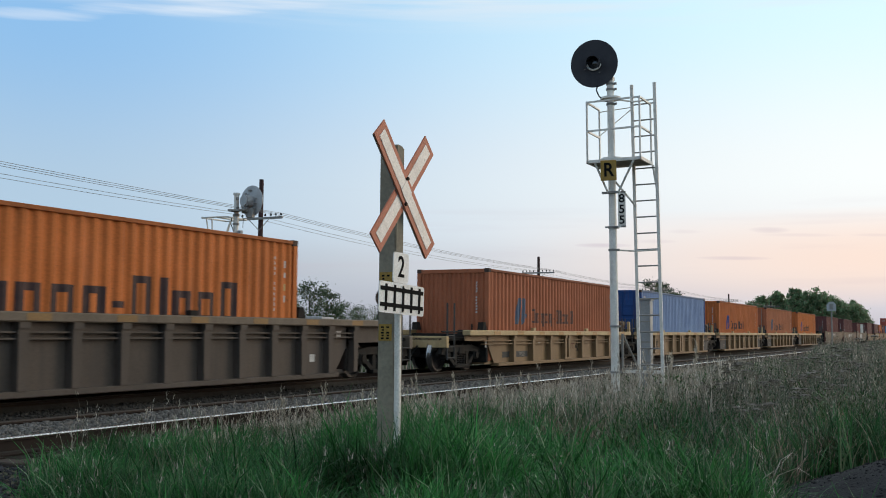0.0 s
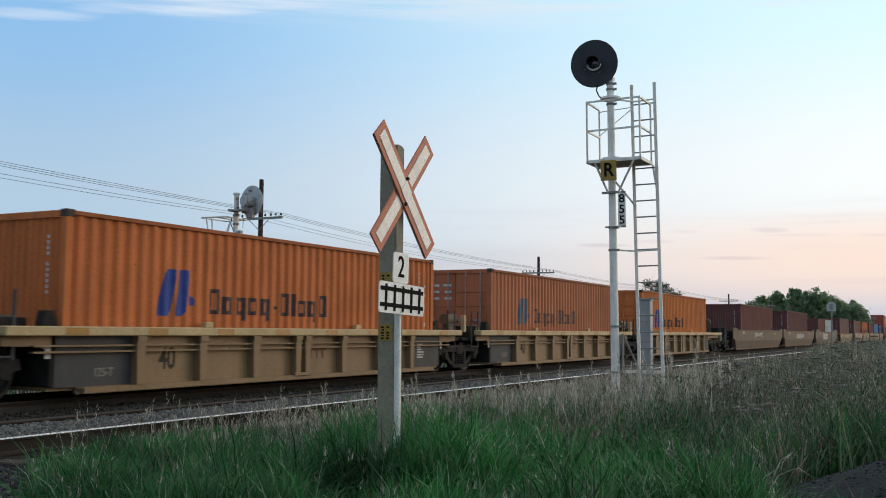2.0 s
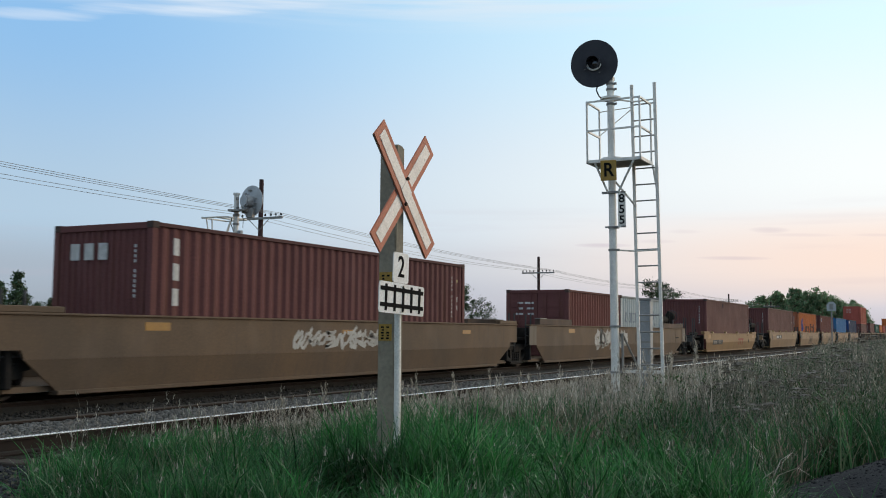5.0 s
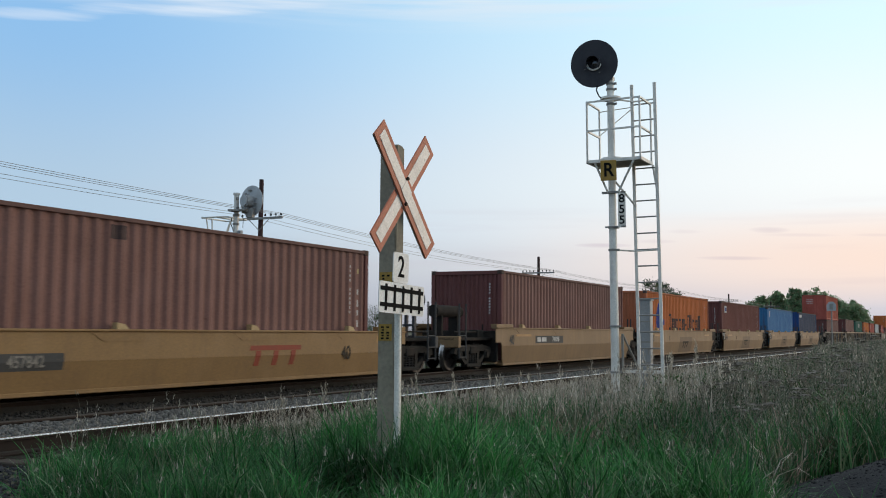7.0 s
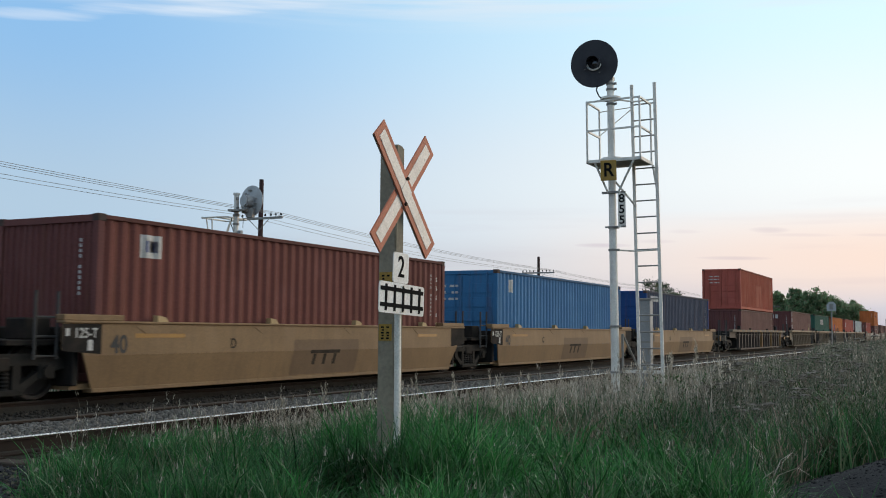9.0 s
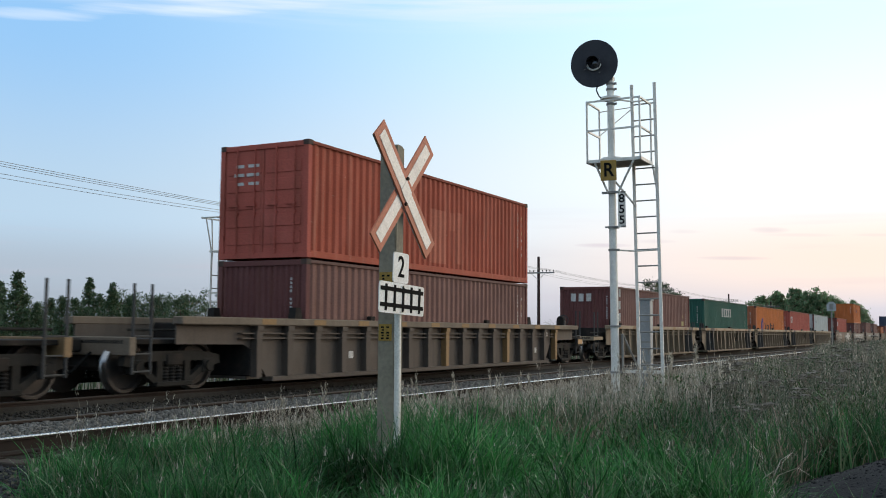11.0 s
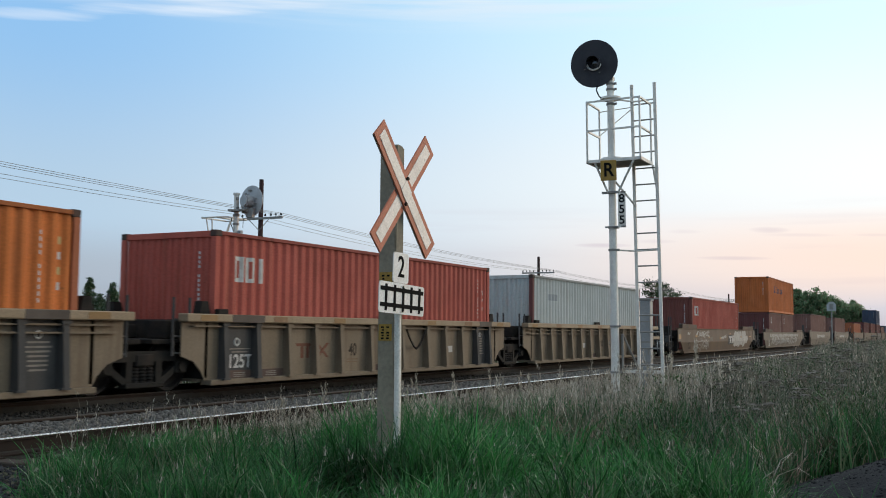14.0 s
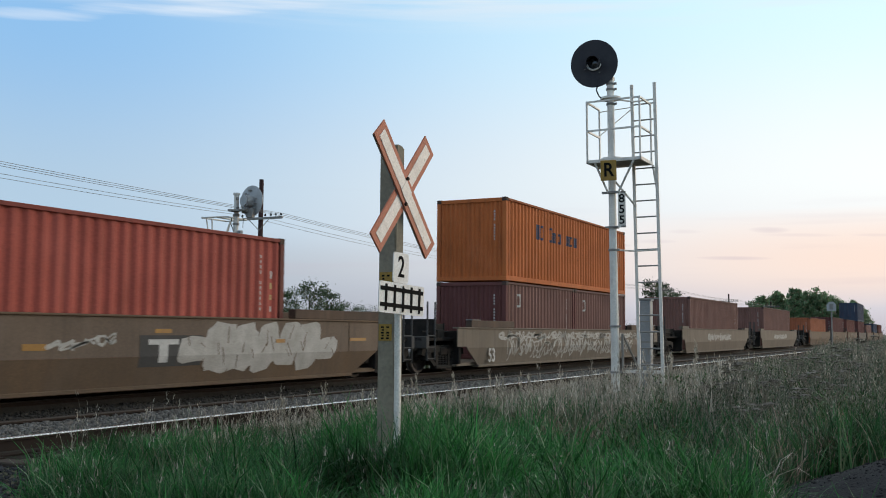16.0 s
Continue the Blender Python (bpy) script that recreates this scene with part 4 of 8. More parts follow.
def signal_hut():
    t = thing("signal_hut", pose(33.2, 26.6, -0.75, 0, 0, 28), "small pale grey metal equipment hut beyond the tracks", "hut")
    wall = material("pale_metal_siding", (0.36, 0.37, 0.38), (0.28, 0.29, 0.30), 0.6, 0.1, 2, 40, 1, (0.2, 0.19, 0.17), 0.4, 0.004)
    part("wall", Shape().box(-1.5, 1.5, -1.05, 1.05, 0, 3.2, 0.015), wall, t, "pale metal walls")
    part("roof", Shape().prism([(-1.2, 3.2), (1.2, 3.2), (1.2, 3.27), (0, 3.55), (-1.2, 3.27)], -1.62, 1.62, "x"), ALU, t, "low pitched metal roof")
    part("door", Shape().box(0.35, 1.15, -1.08, -1.045, 0.1, 2.1, 0.01), CABINET, t, "grey steel door")
    part("vent", Shape().box(-1.2, 1.0, -1.075, -1.045, 2.35, 2.75), PLATE_WHITE, t, "pale vent panel")
    part("side_vent", Shape().box(-1.53, -1.495, -0.6, 0.5, 2.3, 3.0), PLATE_WHITE, t, "pale square panel")
    a = thing("low_shed", pose(52.0, 37.5, -0.75, 0, 0, 25), "low flat-roofed pale grey shed behind the pole line", "shed")
    part("wall", Shape().box(-2.2, 2.2, -1.5, 1.5, 0, 2.55, 0.02), wall, a, "pale sheet walls")
    part("roof", Shape().box(-2.35, 2.35, -1.65, 1.65, 2.55, 2.7, 0.02), ALU, a, "flat metal roof")
    part("door", Shape().box(-0.5, 0.5, -1.53, -1.495, 0.05, 2.1), CABINET, a)


signal_hut()


def lineside_sign():
    t = thing("lineside_sign", pose(54.5, 5.92, -0.3), "grey house-shaped lineside sign from behind on a thin post", "sign")
    part("post", Shape().tube((0, 0, -0.3), (0, 0, 2.7), 0.035, 10), GALV_OLD_BACKLIT, t)
    part("plate", Shape().prism([(-0.23, 2.62), (0.23, 2.62), (0.23, 2.95), (0.1, 3.1), (-0.1, 3.1), (-0.23, 2.95)], -0.05, -0.04, "x"), ALU, t, "grey aluminium plate")
    part("stiffener", Shape().box(-0.065, -0.05, -0.09, 0.09, 2.70, 2.98), GALV_OLD_BACKLIT, t, "dull bracket on the back of the plate")


lineside_sign()


# ---- the train: well cars and containers, all moving at one speed ----
SPEED = 23.63
FACE = 1.219                      # half a container's width
BOX_L = 12.19
PITCH_C = 0.278                   # one wave of the corrugated sides
MOVING = []                       # (thing, place along the train, y, z)


def paint(name, c, second=None, stain=(0.13, 0.06, 0.035), amount=0.35, rough=0.7):
    m = material(name, c, second or tuple(q * 0.82 for q in c), rough, 0, 0.8, 30, 1, stain, amount, 0.004, spec=0.14)
    m["shade"] = c
    return m


PAINTS = {
    "orange": paint("orange_container_paint", (0.58, 0.172, 0.055)),
    "bright": paint("bright_orange_container_paint", (0.64, 0.195, 0.055)),
    "pale": paint("faded_orange_container_paint", (0.50, 0.18, 0.085)),
    "dusty": paint("dusty_orange_brown_container_paint", (0.44, 0.15, 0.075)),
    "steelblue": paint("chalky_blue_container_paint", (0.27, 0.36, 0.54), (0.22, 0.30, 0.48), (0.36, 0.41, 0.50), 0.3),
    "deepblue": paint("deep_blue_door_paint", (0.025, 0.075, 0.23)),
    "maroon": paint("maroon_container_paint", (0.200, 0.074, 0.060)),
    "brown": paint("brown_container_paint", (0.25, 0.132, 0.108)),
    "plum": paint("dark_plum_container_paint", (0.16, 0.065, 0.06)),
    "blue": paint("bright_blue_container_paint", (0.05, 0.18, 0.36)),
    "chalk": paint("chalky_mid_blue_container_paint", (0.085, 0.22, 0.40), (0.07, 0.185, 0.36), (0.16, 0.28, 0.42), 0.3),
    "navy": paint("navy_container_paint", (0.065, 0.085, 0.13)),
    "green": paint("dark_green_container_paint", (0.038, 0.125, 0.094), (0.040, 0.108, 0.082), (0.06, 0.07, 0.05), 0.25),
    "red": paint("red_container_paint", (0.46, 0.115, 0.085)),
    "rust": paint("faded_red_container_paint", (0.42, 0.10, 0.06), None, (0.5, 0.28, 0.2), 0.3),
    "white": paint("off_white_container_paint", (0.52, 0.55, 0.53), (0.45, 0.48, 0.46), (0.22, 0.13, 0.08), 0.3),
}


# top rails: each box colour at about six tenths, with dark streaks
RAILS = {k: paint(k + "_grimy_rail_paint", tuple(0.62 * v + 0.015 for v in m["shade"]), None, (0.06, 0.04, 0.03), 0.5, 0.75) for k, m in PAINTS.items()}
FADED_GREY = paint("faded_grey_lettering", (0.36, 0.38, 0.39), None, (0.45, 0.47, 0.46), 0.5)
SCRAPED = paint("scraped_pink_red_paint", (0.52, 0.165, 0.105), None, (0.40, 0.10, 0.06), 0.5)
CASTING = material("dark_corner_casting", (0.06, 0.045, 0.04), (0.10, 0.06, 0.045), 0.8, 0.1, 6, 50, bump=0.004)


def wave(x):
    """Depth of the corrugation at x: 0 on the crest, 0.046 in the trough."""
    u = (x / PITCH_C) % 1.0
    if u < 0.25:
        return 0.0
    if u < 0.5:
        return (u - 0.25) / 0.25 * 0.046
    if u < 0.75:
        return 0.046
    return (1 - u) / 0.25 * 0.046


def breaks(a, b):
    q = PITCH_C / 4
    xs = [a] + [k * q for k in range(math.ceil(a / q + 1e-6), math.floor(b / q - 1e-6) + 1)] + [b]
    return xs


def side_sheet(z0, z1, x0, x1):
    s = Shape()
    xs = breaks(x0, x1)
    for x in xs:
        s.v += [(x, wave(x), z0), (x, wave(x), z1)]
    s.f = [(2 * i, 2 * i + 2, 2 * i + 3, 2 * i + 1) for i in range(len(xs) - 1)]
    return s


def decal(shape, x0, x1, z0, z1, lift=0.005):
    """A painted patch that follows the corrugation of a side sheet."""
    xs = breaks(x0, x1)
    vs = []
    for x in xs:
        vs += [(x, wave(x) - lift, z0), (x, wave(x) - lift, z1)]
    shape.add(vs, [(2 * i, 2 * i + 2, 2 * i + 3, 2 * i + 1) for i in range(len(xs) - 1)])


def slant(shape, x0, x1, low, high, lift=0.005):
    """A painted patch between two sloping edges, given as functions of x, that follows the corrugation."""
    xs = breaks(x0, x1)
    vs = []
    for x in xs:
        vs += [(x, wave(x) - lift, low(x)), (x, wave(x) - lift, max(high(x), low(x) + 0.01))]
    shape.add(vs, [(2 * i, 2 * i + 2, 2 * i + 3, 2 * i + 1) for i in range(len(xs) - 1)])
    return shape


def hollow(shape, x0, x1, z0, z1, w, tail=0.0):
    """A plain upright frame of paint, standing for one letter; a tail hangs from its far leg."""
    decal(shape, x0, x0 + w, z0, z1)
    decal(shape, x1 - w, x1, z0 - tail, z1)
    decal(shape, x0 + w, x1 - w, z1 - w * 0.85, z1)
    decal(shape, x0 + w, x1 - w, z0, z0 + w * 0.85)


def word(t, mat, x, z, cap, pattern, step, gap=0.22):
    """A name as plain hollow blocks: A tall, x low, g low with a tail, - a dash, space a gap."""
    for i, ch in enumerate(pattern):
        if ch == " ":
            x += step
            continue
        shape = Shape()
        w = step * (1 - gap) * 1.06
        pen = min(cap * 0.19, w * 0.36)
        if ch == "A":
            hollow(shape, x, x + w, z, z + cap, pen)
        elif ch == "l":
            decal(shape, x + step * 0.1, x + step * 0.1 + pen * 1.1, z, z + cap)
            x -= step * 0.42
        elif ch == "x":
            hollow(shape, x, x + w, z, z + cap * 0.72, pen)
        elif ch == "g":
            hollow(shape, x, x + w, z, z + cap * 0.72, pen, cap * 0.24)
        elif ch == "-":
            decal(shape, x + 0.02, x + w * 0.6, z + cap * 0.28, z + cap * 0.42)
            x -= step * 0.35
        x += step
        part("letter_block", shape, mat, t, "" if i else "painted block of lettering", at=pose(0, 0.028, 0))


def container(at, colour, label, h=2.74, z=0.26, doors=False, end=None, length=BOX_L, marks=(), code=True, seed=0, post_colour=None):
    """A corrugated freight container; its frame of reference is the near lower corner of the end that leads."""
    mat = PAINTS[colour]
    end_mat = PAINTS[end or colour]
    t = thing("container", pose(0, 0, 0), label, "container", "containers on the train")
    rng = random.Random(seed)
    L, W = length, 2 * FACE
    post = 0.13
    near = part("side_panel", side_sheet(0.14, h - 0.075, post, L - post), mat, t, "corrugated steel side", at=pose(0, 0.028, 0))
    part("side_panel", near.data, mat, t, at=Matrix.Translation((L, W - 0.028, 0)) @ Matrix.Rotation(math.pi, 4, "Z"))
    part("roof", Shape().box(0.05, L - 0.05, 0.05, W - 0.05, h - 0.06, h - 0.025), mat, t, "flat steel roof")
    for y0, y1 in ((0.0, 0.06), (W - 0.06, W)):
        part("top_rail", Shape().box(post, L - post, y0, y1, h - 0.085, h - 0.012, 0.008), RAILS[colour], t)
        part("bottom_rail", Shape().box(post, L - post, y0, y1, 0.01, 0.16, 0.008), mat, t)
    for x in (0, L):
        sgn = 1 if x == 0 else -1
        for y in (0, W):
            sy = 1 if y == 0 else -1
            part("corner_post", Shape().prism([(x, y), (x + sgn * post, y), (x + sgn * post, y + sy * 0.05), (x + sgn * 0.05, y + sy * post), (x, y + sy * post)], 0.118, h - 0.118, "z"), PAINTS[post_colour] if post_colour else end_mat, t)
            for zz in (0, h - 0.118):
                c = Shape().box(min(x - sgn * 0.006, x + sgn * 0.172), max(x - sgn * 0.006, x + sgn * 0.172), min(y - sy * 0.006, y + sy * 0.156), max(y - sy * 0.006, y + sy * 0.156), zz - 0.004, zz + 0.122, 0.012)
                part("corner_casting", c, CASTING if zz else end_mat, t)
        hx0, hx1 = (x, x + 0.07) if x == 0 else (x - 0.07, x)
        part("end_header", Shape().box(hx0, hx1, post, W - post, h - 0.13, h - 0.012, 0.006), end_mat, t)
        part("end_sill", Shape().box(hx0, hx1, post, W - post, 0.01, 0.14, 0.006), end_mat, t)
    if doors:
        for k in (0, 1):
            y0 = post + k * (W / 2 - post) + 0.01
            y1 = y0 + W / 2 - post - 0.02
            d = Shape().box(0.03, 0.07, y0, y1, 0.14, h - 0.13, 0.006)
            for q in range(5):
                zz = 0.32 + q * (h - 0.6) / 5
                d.box(0.012, 0.032, y0 + 0.06, y1 - 0.06, zz, zz + (h - 0.6) / 5 - 0.13, 0.006)
            door = part("door", d, end_mat, t, "steel door leaf")
            for dy in (0.22, 0.72):
                part("lock_rod", Shape().tube((-0.015, y0 + dy, 0.1), (-0.015, y0 + dy, h - 0.08), 0.017, 8).box(-0.03, 0.03, y0 + dy - 0.03, y0 + dy + 0.03, 0.95, 1.05).box(-0.03, 0.03, y0 + dy - 0.04, y0 + dy + 0.22, 1.18, 1.23), GALV_OLD_BACKLIT if colour == "pale" else end_mat, door, "locking rod with its handle")
            for q in range(3):
                bars = Shape()
                for r in range(2):
                    bars.box(0.006, 0.0115, y0 + 0.12 + r * 0.42, y0 + 0.12 + r * 0.42 + rng.uniform(0.2, 0.36), h - 0.52 - q * 0.2, h - 0.45 - q * 0.2)
                if k == 0 and q < 2 and colour in ("pale", "bright"):
                    part("placard", Shape().box(0.004, 0.0115, y0 + 0.10 + q * 0.47, y0 + 0.47 + q * 0.47, 0.62, 0.98), PLACARD, door, "faded yellow placard")
                if k == 1:
                    part("print_bars", bars, MARK_WHITE, door, "lines of white print")
    else:
        s = Shape()
        n, w0, w1 = 14, post, W - post
        ys = []
        step = (w1 - w0) / n
        for i in range(n):
            b = w0 + i * step
            ys += [(b, 0.045), (b + step * 0.28, 0.045), (b + step * 0.5, 0.008), (b + step * 0.78, 0.008)]
        ys.append((w1, 0.045))
        for y, d in ys:
            s.v += [(d + 0.012, y, 0.14), (d + 0.012, y, h - 0.12)]
        s.f = [(2 * i, 2 * i + 2, 2 * i + 3, 2 * i + 1) for i in range(len(ys) - 1)]
        part("end_panel", s, end_mat, t, "corrugated end wall")
        if code:
            mark = Shape().box(0.004, 0.0185, 0.385, 0.425, -0.055, 0).mesh("code_mark", MARK_WHITE)
            for q in range(11):
                if q != 4:
                    part("code_mark", mark, MARK_WHITE, t, "" if q else "small white code mark", at=pose(0, 0, h - 0.40 - q * 0.088))
    part("end_panel", Shape().box(L - 0.06, L - 0.02, post, W - post, 0.14, h - 0.12), end_mat, t)
    if code:
        one = Shape()
        decal(one, L - 0.76, L - 0.725, -0.065, 0)
        one = one.mesh("code_mark", MARK_WHITE)
        for q in range(11):
            if q != 4:
                part("code_mark", one, MARK_WHITE, t, "" if q else "small white code mark", at=pose(0, 0.028, h - 0.38 - q * 0.105))
        for q in range(6):
            zz = h - 0.45 - q * 0.24
            if rng.random() < 0.75:
                bar = Shape()
                decal(bar, L - 0.38, L - 0.32, zz - rng.uniform(0.06, 0.16), zz)
                part("code_mark", bar, PLACARD if rng.random() < 0.3 else MARK_WHITE, t, at=pose(0, 0.028, 0))
    z0 = z
    for kind, *rest in marks:
        s = Shape()
        if kind == "liner":            # emblem of slanted bars and a long name in blocks
            x0, zb, k, start, step = rest or (2.1, 1.10, 0.88, 3.42, 0.385)
            strokes = ((0.0, 0.49, lambda u: max(0.0, (u - 0.38) / 0.14), lambda u: min(1.0, 0.20 + u / 0.22)), (0.49, 0.90, lambda u: max(0.0, (u - 0.80) / 0.14), lambda u: min(1.0, 0.15 + (u - 0.49) / 0.17)), (0.905, 1.10, lambda u: 0.24, lambda u: 0.48 - 0.4 * (u - 0.905)))
            for q, (a, b, lo, hi) in enumerate(strokes):
                w = 0.95 * k
                st = slant(Shape(), x0 + a * w, x0 + b * w, lambda x: zb + lo((x - x0) / w) * 0.95 * k, lambda x: zb + min(hi((x - x0) / w), 1.0) * 0.95 * k)
                part("emblem_stroke", st, BLUE_FADED if colour in ("dusty", "pale") else MARK_BLUE, t, "" if q else "blue slanted emblem stroke", at=pose(0, 0.028, 0))
            word(t, INK_FADED if colour in ("dusty", "pale") else MARK_INK, start, zb + 0.06 * k, 0.47 * step / 0.385, "Axgxg-AlxgA", step, 0.3)
        elif kind == "blocks":
            x, zz, cap, pattern, step, m = rest
            word(t, m, x, zz - z0, cap, pattern, step, 0.3)
        elif kind == "stack":
            x, top, cap, n, w, m = rest
            for q in range(n):
                zz = top - z0 - q * cap * 1.25
                block = Shape()
                decal(block, x, x + w, zz - cap * 0.85, zz)
                part("letter_block", block, m, t, "" if q else "white lettering block", at=pose(0, 0.028, 0))
        elif kind == "endstack":
            y0, y1, top, cap, n, m = rest
            for q in range(n):
                part("letter_block", Shape().box(0.004, 0.0105, y0, y1, top - z0 - (q * 1.35 + 1) * cap, top - z0 - q * 1.35 * cap), m, t, "" if q else "white lettering block")
        elif kind == "patch":
            x0, x1, za, zb, m, name = rest
            decal(s, x0, x1, za - z0, zb - z0)
            part("patch", s, m, t, name, at=pose(0, 0.028, 0))
        elif kind == "end":
            y0, y1, za, zb, n, m = rest
            w = (y1 - y0) / n
            for q in range(n):
                part("letter_block", Shape().box(0.0, 0.019, y1 - (q + 1) * w + w * 0.38, y1 - q * w, za - z0, zb - z0), m, t, "" if q else "white lettering block")
    MOVING.append((t, at, TRAIN_Y - FACE, z))
    return t


# ---- running gear ----
WHEEL_R = 0.46
WHEELSETS = []


def gear_meshes():
    frame_s = Shape()
    frame_s.prism([(-1.22, 0.50), (-1.18, 0.66), (-0.62, 0.74), (0.62, 0.74), (1.18, 0.66), (1.22, 0.50), (1.02, 0.46), (0.70, 0.56), (-0.70, 0.56), (-1.02, 0.46)], -0.07, 0.07)
    for s in (-1, 1):
        frame_s.prism([(s * 1.0, 0.52), (s * 0.82, 0.52), (s * 0.30, 0.20), (s * 0.42, 0.13)], -0.06, 0.06)
        frame_s.prism([(s * 0.28, 0.14), (s * 0.42, 0.14), (s * 0.42, 0.62), (s * 0.28, 0.62)], -0.06, 0.06)
        frame_s.box(s * 0.89 - 0.15, s * 0.89 + 0.15, -0.09, 0.09, 0.34, 0.60, 0.02)
        frame_s.tube((s * 0.89, -0.13, WHEEL_R), (s * 0.89, 0.1, WHEEL_R), 0.10, 12)
    frame_s.box(-0.46, 0.46, -0.1, 0.1, 0.11, 0.20, 0.015)
    spring = Shape().lathe((0, 0, 0.20), (0, 0, 1), [(0.06 if r % 2 else 0.078, r * 0.029) for r in range(10)], 10)
    bolster = Shape().box(-0.22, 0.22, -1.12, 1.12, 0.47, 0.70, 0.03).tube((0, 0, 0.6), (0, 0, 0.86), 0.22, 16)
    wheels = Shape().tube((0, -0.98, 0), (0, 0.98, 0), 0.075, 12)
    treads = Shape()
    for s in (-1, 1):
        y = s * 0.68
        wheels.lathe((0, y, 0), (0, s, 0), [(0.0, 0.16), (0.11, 0.16), (0.13, 0.09), (0.36, 0.07), (0.385, 0.135), (0.44, 0.135), (0.452, 0.12)], 24)
        wheels.lathe((0, y, 0), (0, s, 0), [(0.0, -0.03), (0.13, -0.03), (0.15, 0.02), (0.36, 0.02), (0.40, -0.01), (0.48, -0.008), (0.485, 0.012), (0.458, 0.024)], 24)
        for q in range(3):                  # hand holes cast in the plate
            a = q * 2 * math.pi / 3
            wheels.tube((0.25 * math.cos(a), y + s * 0.066, 0.25 * math.sin(a)), (0.25 * math.cos(a), y + s * 0.084, 0.25 * math.sin(a)), 0.045, 8)
        treads.lathe((0, y, 0), (0, s, 0), [(0.452, 0.122), (0.460, 0.10), (0.462, 0.03), (0.478, 0.016)], 24)
    return {"side_frame": frame_s.mesh("side_frame", SIDE_FRAME), "spring": spring.mesh("spring", TRUCK, True), "bolster": bolster.mesh("bolster", TRUCK),
            "wheelset": wheels.mesh("wheelset", WHEEL, True), "tread": treads.mesh("tread", TREAD, True)}


GEAR = gear_meshes()


def truck(parent, x):
    tr = part("truck", GEAR["bolster"], TRUCK, parent, "grimy two-axle truck", at=pose(x, 0, 0))
    for s in (-1, 1):
        part("side_frame", GEAR["side_frame"], SIDE_FRAME, tr, at=pose(0, s * 1.03, 0))
        for k in (-0.17, 0.0, 0.17):
            part("spring", GEAR["spring"], TRUCK, tr, at=pose(k, s * 1.03, 0))
    for s in (-1, 1):
        w = part("wheelset", GEAR["wheelset"], WHEEL, tr, "steel wheels on an axle", at=pose(s * 0.89, 0, WHEEL_R))
        w.data.materials.append(TREAD) if len(w.data.materials) < 2 else None
        WHEELSETS.append((s, w))
    return tr


def merge_tread():
    """Bright treads belong to the same turning wheelset."""
    me = GEAR["wheelset"]
    bm = bmesh.new()
    bm.from_mesh(me)
    n = len(bm.faces)
    bm.from_mesh(GEAR["tread"])
    bm.faces.ensure_lookup_table()
    for f in bm.faces[n:]:
        f.material_index = 1
    bm.to_mesh(me)
    bm.free()
    me.materials.append(TREAD)


merge_tread()

STEEL = {
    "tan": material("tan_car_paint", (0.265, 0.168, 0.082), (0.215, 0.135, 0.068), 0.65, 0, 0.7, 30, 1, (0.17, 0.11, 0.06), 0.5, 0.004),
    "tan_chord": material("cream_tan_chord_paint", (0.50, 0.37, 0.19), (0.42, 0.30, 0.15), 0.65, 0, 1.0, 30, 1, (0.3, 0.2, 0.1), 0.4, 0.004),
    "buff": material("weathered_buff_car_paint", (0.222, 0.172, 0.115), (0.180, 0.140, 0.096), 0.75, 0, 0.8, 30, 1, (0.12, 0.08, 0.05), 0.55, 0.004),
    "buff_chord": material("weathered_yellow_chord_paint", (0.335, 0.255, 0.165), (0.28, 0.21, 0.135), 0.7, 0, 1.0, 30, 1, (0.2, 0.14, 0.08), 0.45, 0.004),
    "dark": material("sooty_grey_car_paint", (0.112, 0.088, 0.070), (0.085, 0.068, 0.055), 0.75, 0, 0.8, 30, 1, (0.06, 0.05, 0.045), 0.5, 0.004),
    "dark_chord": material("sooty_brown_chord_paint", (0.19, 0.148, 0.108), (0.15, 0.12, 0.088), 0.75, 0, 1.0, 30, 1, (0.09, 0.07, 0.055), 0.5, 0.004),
    "brown": material("faded_brown_car_paint", (0.160, 0.102, 0.058), (0.110, 0.078, 0.052), 0.75, 0, 0.6, 30, 1, (0.1, 0.07, 0.05), 0.5, 0.004),
    "drab": material("drab_grey_brown_car_paint", (0.205, 0.165, 0.125), (0.17, 0.14, 0.105), 0.75, 0, 0.6, 30, 1, (0.1, 0.085, 0.07), 0.5, 0.004),
    "rubbed": material("dark_rubbed_brown_paint", (0.105, 0.066, 0.044), (0.07, 0.05, 0.038), 0.75, 0, 1.2, 30, 1, (0.16, 0.10, 0.065), 0.4, 0.004),
    "worn": material("worn_grey_brown_paint", (0.180, 0.128, 0.090), (0.135, 0.100, 0.074), 0.75, 0, 0.6, 30, 1, (0.1, 0.075, 0.055), 0.5, 0.004),
    "soil": material("soiled_maroon_brown_paint", (0.085, 0.055, 0.048), (0.12, 0.08, 0.062), 0.8, 0, 1.5, 30, 1, (0.15, 0.10, 0.07), 0.5, 0.004),
    "rusty": material("rubbed_rusty_chord_paint", (0.22, 0.125, 0.07), (0.28, 0.18, 0.10), 0.75, 0, 3.0, 30, 1, (0.13, 0.08, 0.05), 0.5, 0.004),
    "patch": material("repainted_brown_patch", (0.185, 0.118, 0.066), (0.155, 0.10, 0.058), 0.7, 0, 0.7, 30, 1, (0.14, 0.09, 0.05), 0.5, 0.004),
    "yellow": material("amber_car_paint", (0.29, 0.172, 0.068), (0.24, 0.142, 0.058), 0.65, 0, 0.7, 30, 1, (0.2, 0.12, 0.06), 0.4, 0.004),
}
